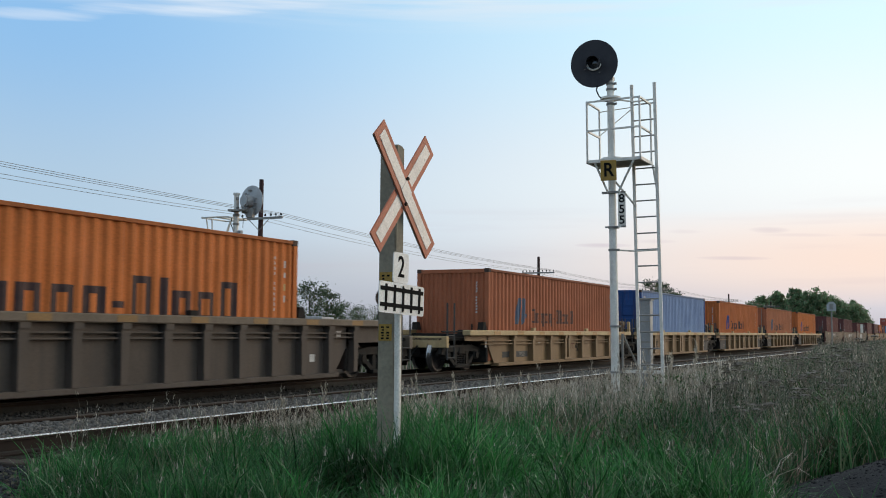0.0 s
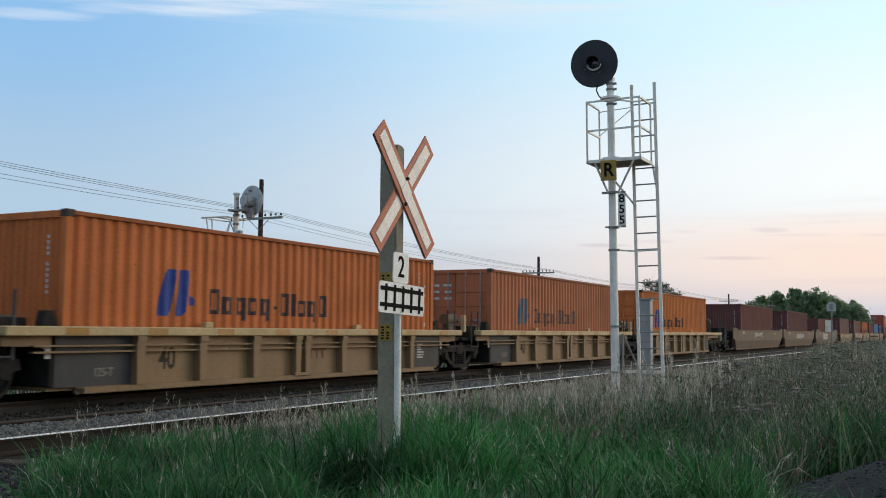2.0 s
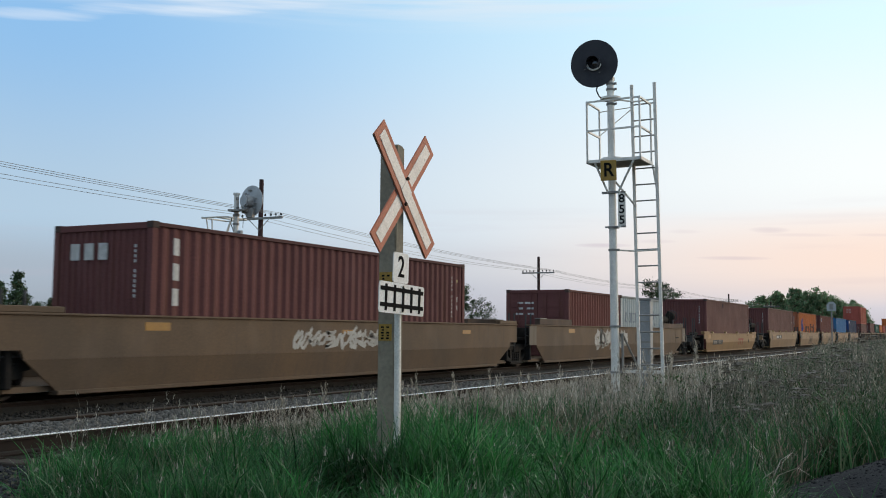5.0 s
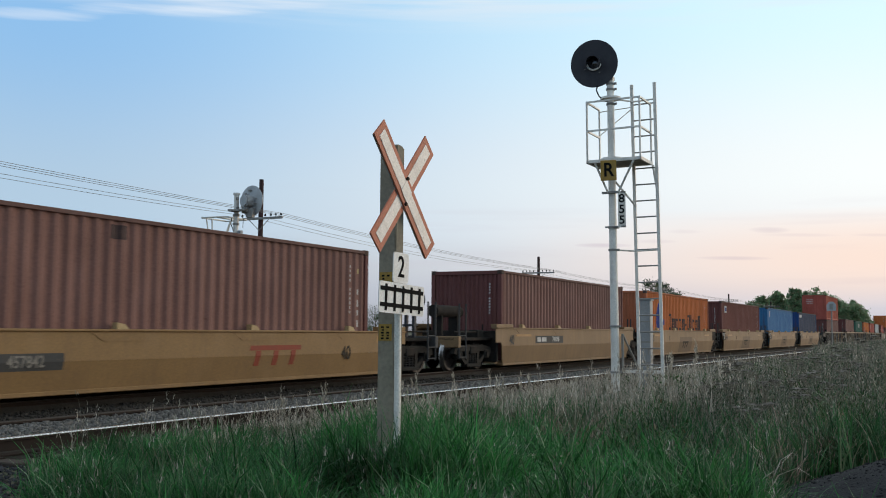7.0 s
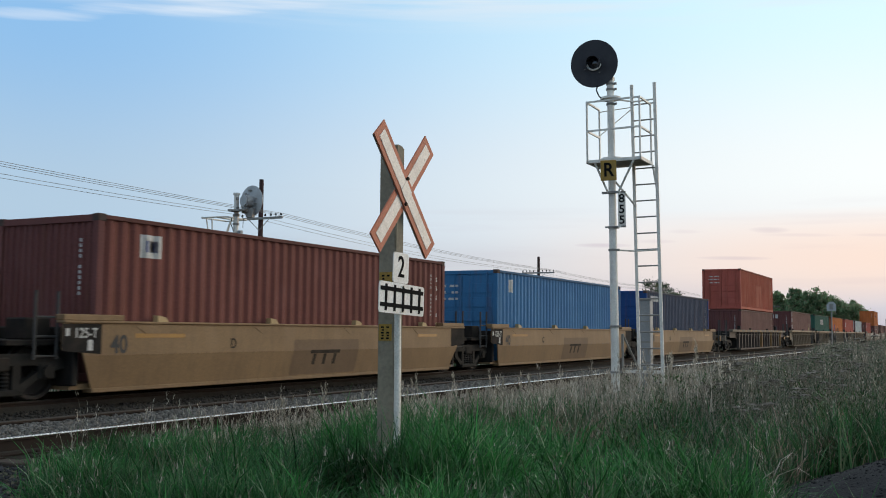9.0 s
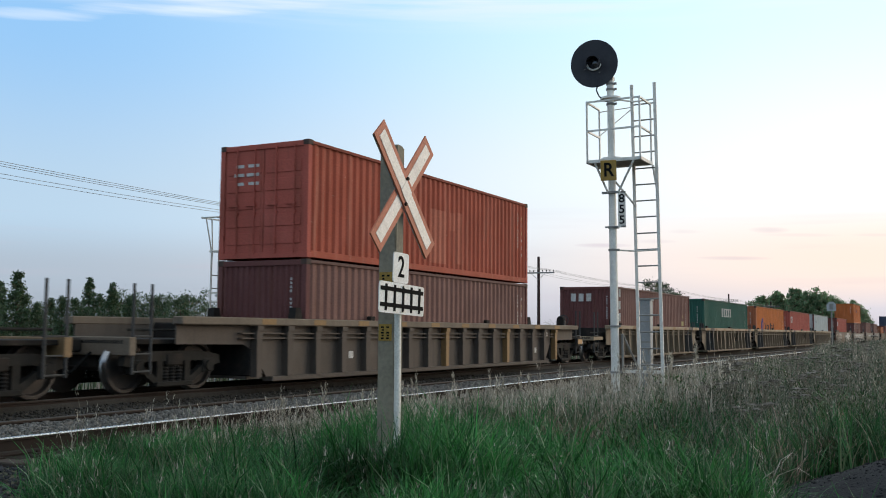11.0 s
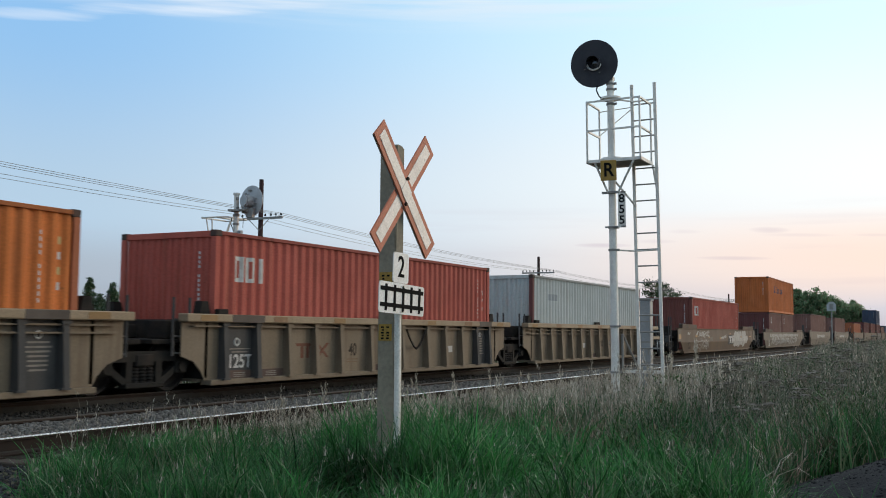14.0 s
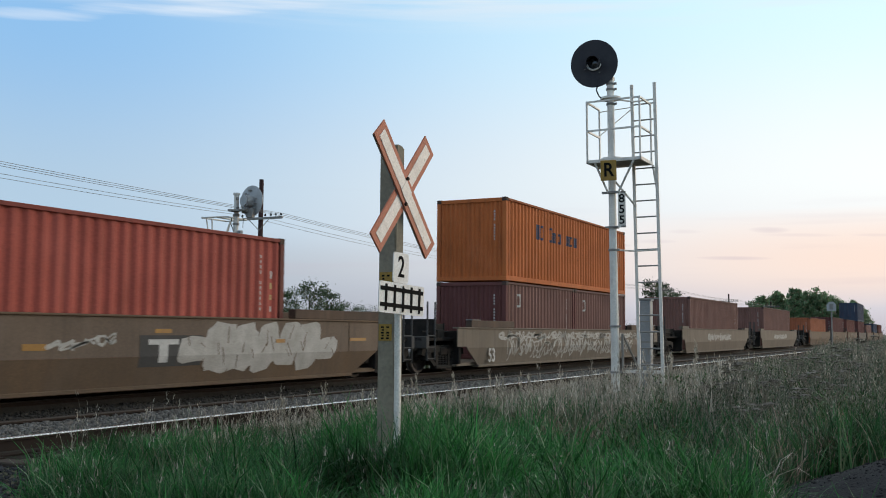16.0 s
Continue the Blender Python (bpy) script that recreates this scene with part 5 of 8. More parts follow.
CAR_BLACK = material("faded_black_car_paint", (0.05, 0.05, 0.05), (0.07, 0.068, 0.064), 0.75, 0, 1.2, 30, 1, (0.10, 0.085, 0.07), 0.4, 0.004)
OUT = 1.40                      # outer face of the car sides


def handrail(parent, x, y, z0, z1, w=0.42):
    part("grab_iron", Shape().tube((x, y, z0), (x, y, z1), 0.026, 8).tube((x + w, y, z0), (x + w, y, z1), 0.026, 8), CAR_BLACK, parent, "end grab irons")
    s = Shape()
    for k in range(3):
        z = z0 + 0.05 + k * 0.3
        s.tube((x, y, z), (x + w, y, z), 0.018, 6)
    part("step", s, CAR_BLACK, parent, "end ladder steps")


def car_ends(t, left, right, hl, hr, zs, side, mat, deck=0.95):
    """Platforms over the trucks, bulkheads, couplings, grab irons, hand brake."""
    for s, kind, h in ((-1, left, hl), (1, right, hr)):
        X = lambda a, b: (min(s * a, s * b), max(s * a, s * b))
        reach = h + (1.25 if kind == "couple" else -0.12)
        part("bulkhead", Shape().box(*X(side - 0.12, side), -1.28, 1.28, 0.22, zs - 0.10, 0.02), TRUCK, t, "end bulkhead of the well")
        part("end_platform", Shape().box(*X(side, reach), -1.12, 1.12, deck - 0.09, deck, 0.015).box(*X(side, reach - 0.15), -0.34, 0.34, 0.48, deck - 0.09), TRUCK, t, "dark end platform over the truck")
        if kind == "couple":
            buff = mat is STEEL["buff_chord"]
            if buff:
                part("platform_beam", Shape().box(*X(side + 1.5, reach - 0.16), -1.25, -1.13, deck - 0.12, deck + 0.01, 0.012), mat, t, "narrow buff beam along the platform")
            part("end_sill", Shape().box(*X(reach - 0.16, reach), -1.25, 1.25, deck - (0.14 if buff else 0.28), deck + (0.012 if buff else 0.04), 0.015), CAR_BLACK if mat in (STEEL["brown"], STEEL["drab"], STEEL["yellow"]) else mat, t, "end sill")
            if mat in (STEEL["brown"], STEEL["drab"]):
                part("end_frame", Shape().box(*X(side + 0.25, reach - 0.6), -0.95, 0.95, deck, deck + 0.38, 0.02).box(*X(reach - 0.75, reach - 0.6), -1.15, 1.15, deck, deck + 0.50, 0.02), TRUCK, t, "black box frame on the end platform")
            part("coupler", Shape().box(*X(reach, reach + 0.36), -0.14, 0.14, 0.72, 0.96, 0.03).box(*X(reach + 0.28, reach + 0.52), -0.2, 0.16, 0.68, 1.0, 0.04), TRUCK, t, "cast coupler")
            part("air_hose", Shape().tube((s * reach, -0.35, 0.72), (s * (reach + 0.4), -0.32, 0.38), 0.025, 6).tube((s * (reach + 0.4), -0.32, 0.38), (s * (reach + 0.75), -0.3, 0.55), 0.025, 6), INK, t, "rubber air hose")
            x = s * (reach - 0.1) - (0.42 if s > 0 else 0)
            handrail(t, x, -1.22, 0.35, deck + 0.95)
            part("pipe_run", Shape().tube((s * (side + 0.1), -1.0, deck + 0.16), (s * (reach - 0.2), -1.0, deck + 0.16), 0.025, 6).tube((s * (side + 0.3), -0.95, deck), (s * (side + 0.3), -0.95, deck + 0.4), 0.025, 6).box(*X(side + 0.45, side + 0.85), -1.05, -0.75, deck, deck + 0.22, 0.015), SIDE_FRAME, t, "pipes and valve on the end platform")
        else:
            part("drawbar", Shape().box(*X(reach - 0.3, h + 0.06), -0.24, 0.24, 0.66, 0.84, 0.04), TRUCK, t, "articulated joint")
            x = s * (h - 0.55) - (0.0 if s < 0 else 0.42) + (0.0 if s < 0 else 0.0)
            handrail(t, x, -1.2, deck - 0.3, deck + 0.75)
            part("brake_box", Shape().box(*X(side + 0.12, side + 0.62), -0.9, -0.45, deck, deck + 0.34, 0.02), TRUCK, t, "brake gear on the platform")
            part("brake_box", Shape().box(*X(side + 0.2, side + 0.5), 0.2, 0.8, deck, deck + 0.26, 0.02), TRUCK, t)


def air_tank(t, x0, x1, deck, rise):
    s = Shape().tube((x0, -0.35, deck + rise), (x1, -0.35, deck + rise), 0.175, 16)
    for x in (x0 + 0.3, x1 - 0.3):
        s.box(x - 0.05, x + 0.05, -0.5, -0.2, deck, deck + rise - 0.13)
    part("reservoir", s, TRUCK, t, "black air reservoir on saddles", smooth=True)


def hand_brake(t, x, deck=0.95, tank=False, dark=False, rise=1.02, r=0.28):
    o = math.copysign(0.24, x)
    s = Shape().box(x - 0.06, x + 0.06, -0.66, -0.58, deck, deck + rise - 0.02, 0.01).box(x - 0.06, x + 0.06, -0.42, -0.34, deck, deck + rise - 0.02, 0.01).box(x - 0.12, x + 0.12, -0.68, -0.32, deck + 0.30, deck + 0.36, 0.01)
    part("brake_stand", s, BLACK if tank or dark else CAR_BLACK, t, "two-legged hand brake stand")
    part("gear_case", Shape().lathe((x - o * 0.4, -0.5, deck + rise), (o, 0, 0), [(0.0, 0.0), (r * 0.7, 0.0), (r * 0.85, 0.05), (r * 0.85, 0.20), (r * 0.64, 0.26), (0.0, 0.28)], 20).box(x - 0.10, x + 0.10, -0.62, -0.38, deck + rise - 0.40, deck + rise - 0.07, 0.02), TRUCK if tank or dark else STEEL["rubbed"], t, "round brake gear case", smooth=True)
    w = Shape().ring((x + o, -0.5, deck + rise), (1, 0.25, 0), r, 0.018)
    for k in range(5):
        a = k * 2 * math.pi / 5
        w.tube((x + o * 0.9, -0.5, deck + rise), (x + o, -0.5 + r * math.cos(a), deck + rise + r * math.sin(a)), 0.014, 6)
    part("brake_wheel", w, CAR_BLACK, t, "spoked hand brake wheel")
    if tank:
        air_tank(t, x - 1.42, x - 0.28, deck, 0.83)
        part("valve_post", Shape().box(x - 0.40, x - 0.30, -0.55, -0.45, deck, deck + 1.27, 0.01), TRUCK, t, "dark upright post by the reservoir")


def stencil(t, text, x, z, h, mat, y, name="stencil", stretch=0.9):
    return letters(name, text, h, mat, t, pose(x, y, z), 0.001, stretch=stretch, bold=0.026)


def flat_patch(t, name, x0, x1, z0, z1, mat, y, label=""):
    return part(name, Shape().box(x0, x1, y - 0.004, y, z0, z1), mat, t, label)


def scrawl(t, x0, x1, z0, z1, y, seed, fill=0.0, name="painted_scrawl", lay=None):
    """Loops of spray paint across a smooth car side, laid on as narrow flat ribbons."""
    rng = random.Random(seed)
    s = Shape()
    n = max(int((x1 - x0) / 0.30), 3)
    for i in range(n):
        cx = x0 + (i + 0.5) * (x1 - x0) / n
        pts = []
        ph, k1, k2 = rng.uniform(0, 6.28), rng.choice((1, 2, 3)), rng.choice((1, 2, 3))
        w, hgt = (x1 - x0) / n * rng.uniform(0.5, 0.85), (z1 - z0) / 2 * rng.uniform(0.6, 1.0)
        for j in range(12):
            a = j / 11 * 2 * math.pi * 0.94
            pts.append((cx + w * math.sin(k1 * a + ph), (z0 + z1) / 2 + hgt * math.sin(k2 * a + ph * 0.7) * (0.75 + 0.25 * math.cos(3 * a)) + rng.uniform(-0.05, 0.05)))
        wide = 0.015 if not fill else 0.018 + fill * 0.08
        for (ax, az), (bx, bz) in zip(pts, pts[1:]):
            d = math.hypot(bx - ax, bz - az) or 1
            ox, oz = -(bz - az) / d * wide, (bx - ax) / d * wide
            yy = y - 0.004 - 0.0001 * i
            s.add([(ax - ox, yy, az - oz), (bx - ox, yy, bz - oz), (bx + ox, yy, bz + oz), (ax + ox, yy, az + oz)], [(0, 1, 2, 3)])
    part(name, lay(s, GRAFFITI) if lay else s, GRAFFITI, t, "pale looping spray paint")


def mural(t, x0, x1, z0, z1, y, seed, lay, n=7):
    """Broad filled spray-painted letter forms, each a ragged blot, with thin gaps of bare paint between them."""
    rng = random.Random(seed)
    w = (x1 - x0) / n
    for i in range(n):
        cx, cz = x0 + (i + 0.5) * w, (z0 + z1) / 2 + rng.uniform(-0.05, 0.05)
        small = 0.55 if i in (0, n - 1) else 1.0
        pts = []
        for k in range(14):
            q = 2 * math.pi * k / 14
            r = rng.uniform(0.78, 1.08)
            sx = math.copysign(abs(math.cos(q)) ** 0.5, math.cos(q))
            sz = math.copysign(abs(math.sin(q)) ** 0.5, math.sin(q))
            pts.append((cx + 0.60 * w * r * sx + 0.14 * w * sz, cz + 0.5 * (z1 - z0) * small * r * sz))
        blot = Shape()
        blot.add([(px, y - 0.005 - 0.0002 * i, pz) for px, pz in pts], [tuple(range(14))])
        part("painted_form", lay(blot, MURAL), MURAL, t, "grey-white filled spray-painted form" if i == 0 else "")
        for k in range(3):
            ax, az = cx + rng.uniform(-0.32, 0.32) * w, cz + rng.uniform(-0.3, 0.3) * (z1 - z0)
            bx, bz = ax + rng.uniform(-0.12, 0.28) * w, az + rng.choice((-1, 1)) * rng.uniform(0.15, 0.35) * (z1 - z0) * small
            line = Shape().add([(ax - 0.012, y - 0.008, az), (ax + 0.016, y - 0.008, az), (bx + 0.012, y - 0.008, bz), (bx - 0.008, y - 0.008, bz)], [(0, 1, 2, 3)])
            part("painted_line", lay(line, STEEL["brown"]), STEEL["brown"], t)


def strap(x0, x1, top, low, y):
    """A strap that hangs in a loop between two points."""
    s = Shape()
    pts = [(x0 + (x1 - x0) * k / 10, y, low + (top - low) * abs(2 * k / 10 - 1) ** 1.5) for k in range(11)]
    for p, q in zip(pts, pts[1:]):
        s.tube(p, q, 0.026, 6)
    return s


def ribbed_car(at, hl, hr, zs, body, chord, side, ribs, label, left="joint", right="joint", end_truck=False, pads=True, wide_rib=False, marks="", brake=0, seed=1, amber=False, rib_at=None, ledges=None, black_ribs=()):
    t = thing("well_car", pose(0, 0, 0), label, "railway well car", "well cars of the train")
    mb, mc = STEEL[body], STEEL[chord]
    rng = random.Random(seed)
    a = side - 0.55
    zc = zs - 0.15
    top_l, top_r = hl - (0.62 if left == "joint" else -0.25), hr - (0.62 if right == "joint" else -0.25)
    if body == "buff":
        top_l, top_r = top_l - (0.3 if left == "couple" else 0.0), top_r - (0.1 if right == "couple" else 0.0)
    el, er = max(side + 0.62, top_l - 0.08), max(side + 0.62, top_r - 0.08)
    shape = [(-a, 0.16), (a, 0.16), (a + 0.22, 0.42), (a + 0.42, 0.70), (a + 0.75, 0.84), (er, 0.86), (er, zc), (-el, zc), (-el, 0.86), (-a - 0.75, 0.84), (-a - 0.42, 0.70), (-a - 0.22, 0.42)]
    if body == "buff":              # rounded arches over the trucks
        a = 6.36
        shape = [(-a, 0.16), (a, 0.16), (a + 0.13, 0.36), (a + 0.33, 0.54), (a + 0.6, 0.625), (er, 0.64), (er, zc), (-el, zc), (-el, 0.64), (-a - 0.6, 0.625), (-a - 0.33, 0.54), (-a - 0.13, 0.36)]
    for s in (-1, 1):
        y = s * (OUT - 0.12)
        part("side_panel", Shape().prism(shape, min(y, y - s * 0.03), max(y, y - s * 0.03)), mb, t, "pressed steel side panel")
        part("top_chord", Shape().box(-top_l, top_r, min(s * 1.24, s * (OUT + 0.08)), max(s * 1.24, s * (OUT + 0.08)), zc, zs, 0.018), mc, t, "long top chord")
        part("bottom_chord", Shape().box(-a, a, min(s * 1.15, s * (OUT + 0.02)), max(s * 1.15, s * (OUT + 0.02)), 0.10, 0.20, 0.012), mb, t, "bottom chord angle")
        for z in ledges or (zc - 0.155, zc - 0.25):
            part("ledge", Shape().box(-side - 0.4, side + 0.4, min(s * (OUT - 0.01), s * (OUT - 0.13)), max(s * (OUT - 0.01), s * (OUT - 0.13)), z - 0.014, z + 0.014), mb, t)
    part("well_floor", Shape().box(-side, side, -1.2, 1.2, 0.16, 0.25), mb, t)
    rib = Shape().prism([(-0.075, 0.20), (0.075, 0.20), (0.10, zc), (-0.10, zc)], -OUT - 0.035, -OUT + 0.13)
    rib.prism([(-0.10, zc - 0.1), (0.10, zc - 0.1), (0.10, zc), (-0.10, zc)], -OUT - 0.06, -OUT)
    if body == "buff":              # deep webs that stand prouder towards the foot, with a small foot plate
        rib = Shape().prism([(0.13 - OUT, 0.19), (-OUT - 0.075, 0.19), (-OUT - 0.075, 0.27), (-OUT - 0.01, zc), (0.13 - OUT, zc)], -0.06, 0.06, "x")
        rib.box(-0.085, 0.085, -OUT - 0.035, -OUT + 0.01, zc - 0.07, zc).box(-0.10, 0.085, -OUT - 0.085, -OUT + 0.12, 0.185, 0.215)
    rib_me = rib.mesh("rib", mb)
    black_me = rib.mesh("rib", CAR_BLACK)
    amber_me = rib.mesh("rib", STEEL["yellow"]) if amber else None
    spots = rib_at or [-side + 0.35 + (2 * side - 0.7) * i / (ribs - 1) for i in range(ribs)]
    n = len(spots)
    for i, x in enumerate(spots):
        if wide_rib and abs(x) < 0.5:
            for d in (-0.17, 0.17):
                part("rib", rib_me, mb, t, at=pose(x + d, 0, 0))
            part("rib_foot", Shape().box(x - 0.3, x + 0.3, -OUT - 0.05, -OUT, 0.18, 0.25, 0.01), mb, t)
        else:
            me = amber_me if amber and i in (n - 1, n - 5, n - 9) else black_me if x in black_ribs else rib_me
            part("rib", me, mb, t, at=pose(x, 0, 0))
        part("rib", rib_me, mb, t, at=Matrix.Translation((x, 0, 0)) @ Matrix.Rotation(math.pi, 4, "Z"))
    if pads:
        k = 0
        x = -side + (0.1 if body != "buff" else -0.35)
        while x < side:
            flat_patch(t, "reflector", x, x + 0.45, zc + 0.02, zs - 0.02, REFLECTOR if body == "tan" else STEEL["yellow"] if k % 2 == 0 or body != "buff" else STEEL["rusty"], -OUT - 0.082, "orange reflector strip" if k == 0 else "")
            x += 1.75 if body != "buff" else 2.14
            k += 1
    for x, w in ((-side * 0.45, 0.1), (side * 0.35, 0.1)) if body != "buff" else ((0.05, 0.22), (-6.0, 0.14)):
        part("corner_guide", Shape().box(x - w, x + w, -1.37, -1.26, zs, zs + 0.10, 0.01), mc if body == "tan" else TRUCK, t, "small guide block on the chord")
    for x in (-HALF - 0.22, HALF + 0.22):
        for k in (-1, 1):
            part("end_stop", Shape().prism([(x - 0.14, zs), (x + 0.14, zs), (x + 0.07, zs + 0.24), (x - 0.09, zs + 0.24)], min(k * 1.02, k * 1.2), max(k * 1.02, k * 1.2)), TRUCK, t, "dark cast end stop")
    y = -OUT + 0.118
    mid = lambda i: (spots[i] + spots[i + 1]) / 2
    if wide_rib:                    # black end bays
        for k in (-1, 1) if seed != 10 else (1,):
            flat_patch(t, "black_bay", min(k * 4.70, k * 6.28), max(k * 4.70, k * 6.28), 0.21, zc - 0.005, CAR_BLACK, y - 0.001, "black painted end bay" if k < 0 else "")
    if marks == "forty":
        if seed == 10:
            for x0, x1 in ((-5.25, -4.72), (-4.22, -3.28)):
                flat_patch(t, "number_panel", x0, x1, 0.34, 0.52, CAR_BLACK, y - 0.002, "dark panel with the car number")
            stencil(t, "749223", -3.75, 0.43, 0.13, MARK_FADED, y - 0.007)
        else:
            stencil(t, "125-T", -5.3, 0.42, 0.14, MARK_FADED, y - 0.008)
        first = seed == 10
        stencil(t, "40", 1.33 if first else mid(0), 0.60, 0.38, MARK_DARK, y, stretch=0.8)
        flat_patch(t, "logo_bar", mid(3) - 0.40, mid(3) + 0.26, 0.70, 0.75, MARK_RUST, y, "faded red-brown logo bar")
        for q in range(3):
            x0 = mid(3) - 0.33 + q * 0.22
            flat_patch(t, "logo_stem", x0, x0 + 0.06, 0.52, 0.70, MARK_RUST, y)
        flat_patch(t, "white_notice", mid(1) - 0.09, mid(1) + 0.09, 0.74, 0.78, MARK_WHITE, y, "small pale notice")
        for q in range(6):
            w = rng.uniform(0.10, 0.22)
            flat_patch(t, "print_line", 5.12, 5.12 + 2 * w, 0.44 + q * 0.065, 0.475 + q * 0.065, GRAFFITI, y - 0.006, "line of pale print" if q == 0 else "")
        for k in (-1, 1):
            flat_patch(t, "white_notice", k * 6.42 - 0.05, k * 6.42 + 0.05, 0.66, 0.86, MARK_WHITE, y - 0.002)
        part("reservoir", Shape().tube((hr - 0.62, -0.9, zs + 0.30), (hr - 0.02, -0.9, zs + 0.30), 0.15, 14).box(hr - 0.5, hr - 0.14, -1.0, -0.8, 0.95, zs + 0.18), STEEL["brown"], t, "rusty brown air reservoir on its stand")
        part("brake_bracket", Shape().box(hr + 0.05, hr + 0.17, -1.2, -1.08, zs - 0.05, zs + 0.42, 0.01), STEEL["tan_chord"], t, "cream upright bracket")
    elif marks == "capacity":
        first, last = seed == 90, seed == 94
        mark = y - 0.006
        if not first and not last:      # black data panel at the leading end
            flat_patch(t, "dark_panel", spots[0] + 0.04, spots[1] - 0.04, 0.20, zc - 0.005, CAR_BLACK, y, "black painted data panel")
            flat_patch(t, "chord_band", spots[0] + 0.10, spots[1] + 0.10, zc + 0.004, zs - 0.004, STEEL["dark"], -OUT - 0.0835, "dark painted band on the chord")
            stencil(t, "125T", mid(0) + 0.08, 0.51, 0.26, MARK_WHITE, mark, stretch=0.95)
            part("round_mark", Shape().ring((mid(0) - 0.02, mark, 0.89), (0, 1, 0), 0.065, 0.02), MARK_WHITE, t)
            for z, w in ((0.76, 0.30), (0.70, 0.24)):
                flat_patch(t, "print_line", mid(0) + 0.08 - w, mid(0) + 0.08 + w, z - 0.012, z + 0.012, MARK_FADED, mark, "line of small pale print")
        if first:
            part("round_mark", Shape().ring((-5.55, mark, 0.88), (0, 1, 0), 0.065, 0.022), MARK_FADED, t)
            flat_patch(t, "faded_mark", -5.72, -5.42, 0.48, 0.66, STEEL["patch"], y, "faded dark mark")
            for z in (0.70, 0.50):
                flat_patch(t, "white_notice", -6.62 + (0.1 if z < 0.6 else 0), -6.36, z, z + 0.15, GRAFFITI, y - 0.002, "small pale notice")
        if not last:                    # soiled maroon band low down, black bay with print at the trailing end
            flat_patch(t, "soiled_band", spots[0] + 0.05, -3.75, 0.195, 0.35, STEEL["soil"], y - 0.0045, "soiled maroon-brown band low on the side")
            for x in (mid(0) + 0.08, mid(1) + 0.06):
                for k in range(3):
                    flat_patch(t, "print_line", x - 0.17, x + 0.17, 0.225 + k * 0.035, 0.241 + k * 0.035, MARK_FADED, y - 0.009)
            flat_patch(t, "dark_panel", spots[-2] + 0.04, spots[-1] - 0.04, 0.20, zc - 0.005, CAR_BLACK, y)
            flat_patch(t, "chord_band", spots[-2], spots[-1], zc + 0.004, zs - 0.004, STEEL["dark"], -OUT - 0.0835)
            part("round_mark", Shape().ring((mid(n - 2), mark, 1.03), (0, 1, 0), 0.055, 0.014), MARK_WHITE, t)
            for q in range(7):
                w = rng.uniform(0.10, 0.26)
                flat_patch(t, "print_line", mid(n - 2) - w, mid(n - 2) + w, 0.48 + q * 0.07, 0.51 + q * 0.07, MARK_FADED, mark, "line of small white print" if q == 0 else "")
        else:
            flat_patch(t, "soiled_band", 3.85, 6.0, 0.195, 0.34, STEEL["soil"], y - 0.0045, "soiled maroon-brown band low on the side")
            part("notice_frame", Shape().box(5.15, 5.55, y - 0.008, y, 0.46, 0.50).box(5.15, 5.55, y - 0.008, y, 0.74, 0.78).box(5.15, 5.19, y - 0.008, y, 0.50, 0.74).box(5.51, 5.55, y - 0.008, y, 0.50, 0.74), MARK_WHITE, t, "white painted frame of a notice")
        at40, note = (0.42, 3.30) if first else (0.66, -1.42) if last else (mid(4) + 0.02, 3.36)
        stencil(t, "40", at40, 0.68, 0.28, MARK_DARK, y, stretch=0.85)
        for k in range(2):
            flat_patch(t, "print_line", at40 - 0.24, at40 + 0.22, 0.47 - k * 0.06, 0.49 - k * 0.06, STEEL["patch"], y, "faint line of print" if k == 0 else "")
        if first or last:               # the end units carry the number, in two dark panels
            for x0, x1 in ((-3.85, -3.25), (-2.95, -2.30)) if first else ((1.38, 1.95), (2.2, 2.9)):
                flat_patch(t, "number_panel", x0, x1, 0.64, 0.83, CAR_BLACK, y, "dark panel with worn pale print")
                for k in range(4):
                    w = (x1 - x0 - 0.16) / 4
                    flat_patch(t, "print_block", x0 + 0.08 + k * w, x0 + 0.08 + k * w + w * 0.7, 0.68, 0.80, MARK_FADED, y - 0.004)
        else:
            flat_patch(t, "logo_bar", -3.58, -2.86, 0.79, 0.85, MARK_RUST, y, "faded red-brown logo bar")
            for x0 in (-3.42, -3.22):
                flat_patch(t, "logo_stem", x0, x0 + 0.10, 0.54, 0.79, MARK_RUST, y)
            for d in (-1, 1):
                part("logo_arm", Shape().prism([(-2.67 - d * 0.20, 0.54), (-2.57 - d * 0.20, 0.54), (-2.57 + d * 0.20, 0.85), (-2.67 + d * 0.20, 0.85)], y - 0.006 - 0.002 * d, y), MARK_RUST, t)
        if len(ledges) == 1:
            part("hanging_strap", strap(0.86, 1.86, zc - 0.10, 0.68, -OUT + 0.0), TRUCK, t, "dark strap sagging between two ribs")
        flat_patch(t, "soiled_patch", -0.40, -0.04, 0.20, 0.33, STEEL["soil"], y - 0.0045, "dark soiled patch")
        flat_patch(t, "white_notice", note - 0.22, note + 0.22, 0.56, 0.73, GRAFFITI, y, "pale notice patch")
    elif marks == "plain":
        for i, z in ((n - 2, 0.95), (n - 3, 0.45), (3, 0.5)):
            flat_patch(t, "white_notice", mid(i) - 0.09, mid(i) + 0.09, z, z + 0.16, MARK_WHITE, y, "small pale notice")
    elif marks:
        flat_patch(t, "number_panel", -3.50, -1.86, 0.28, 0.52, CAR_BLACK, y - 0.002, "dark panel with the car number")
        flat_patch(t, "print_block", -3.42, -3.20, 0.33, 0.47, MARK_FADED, y - 0.007, "worn pale print")
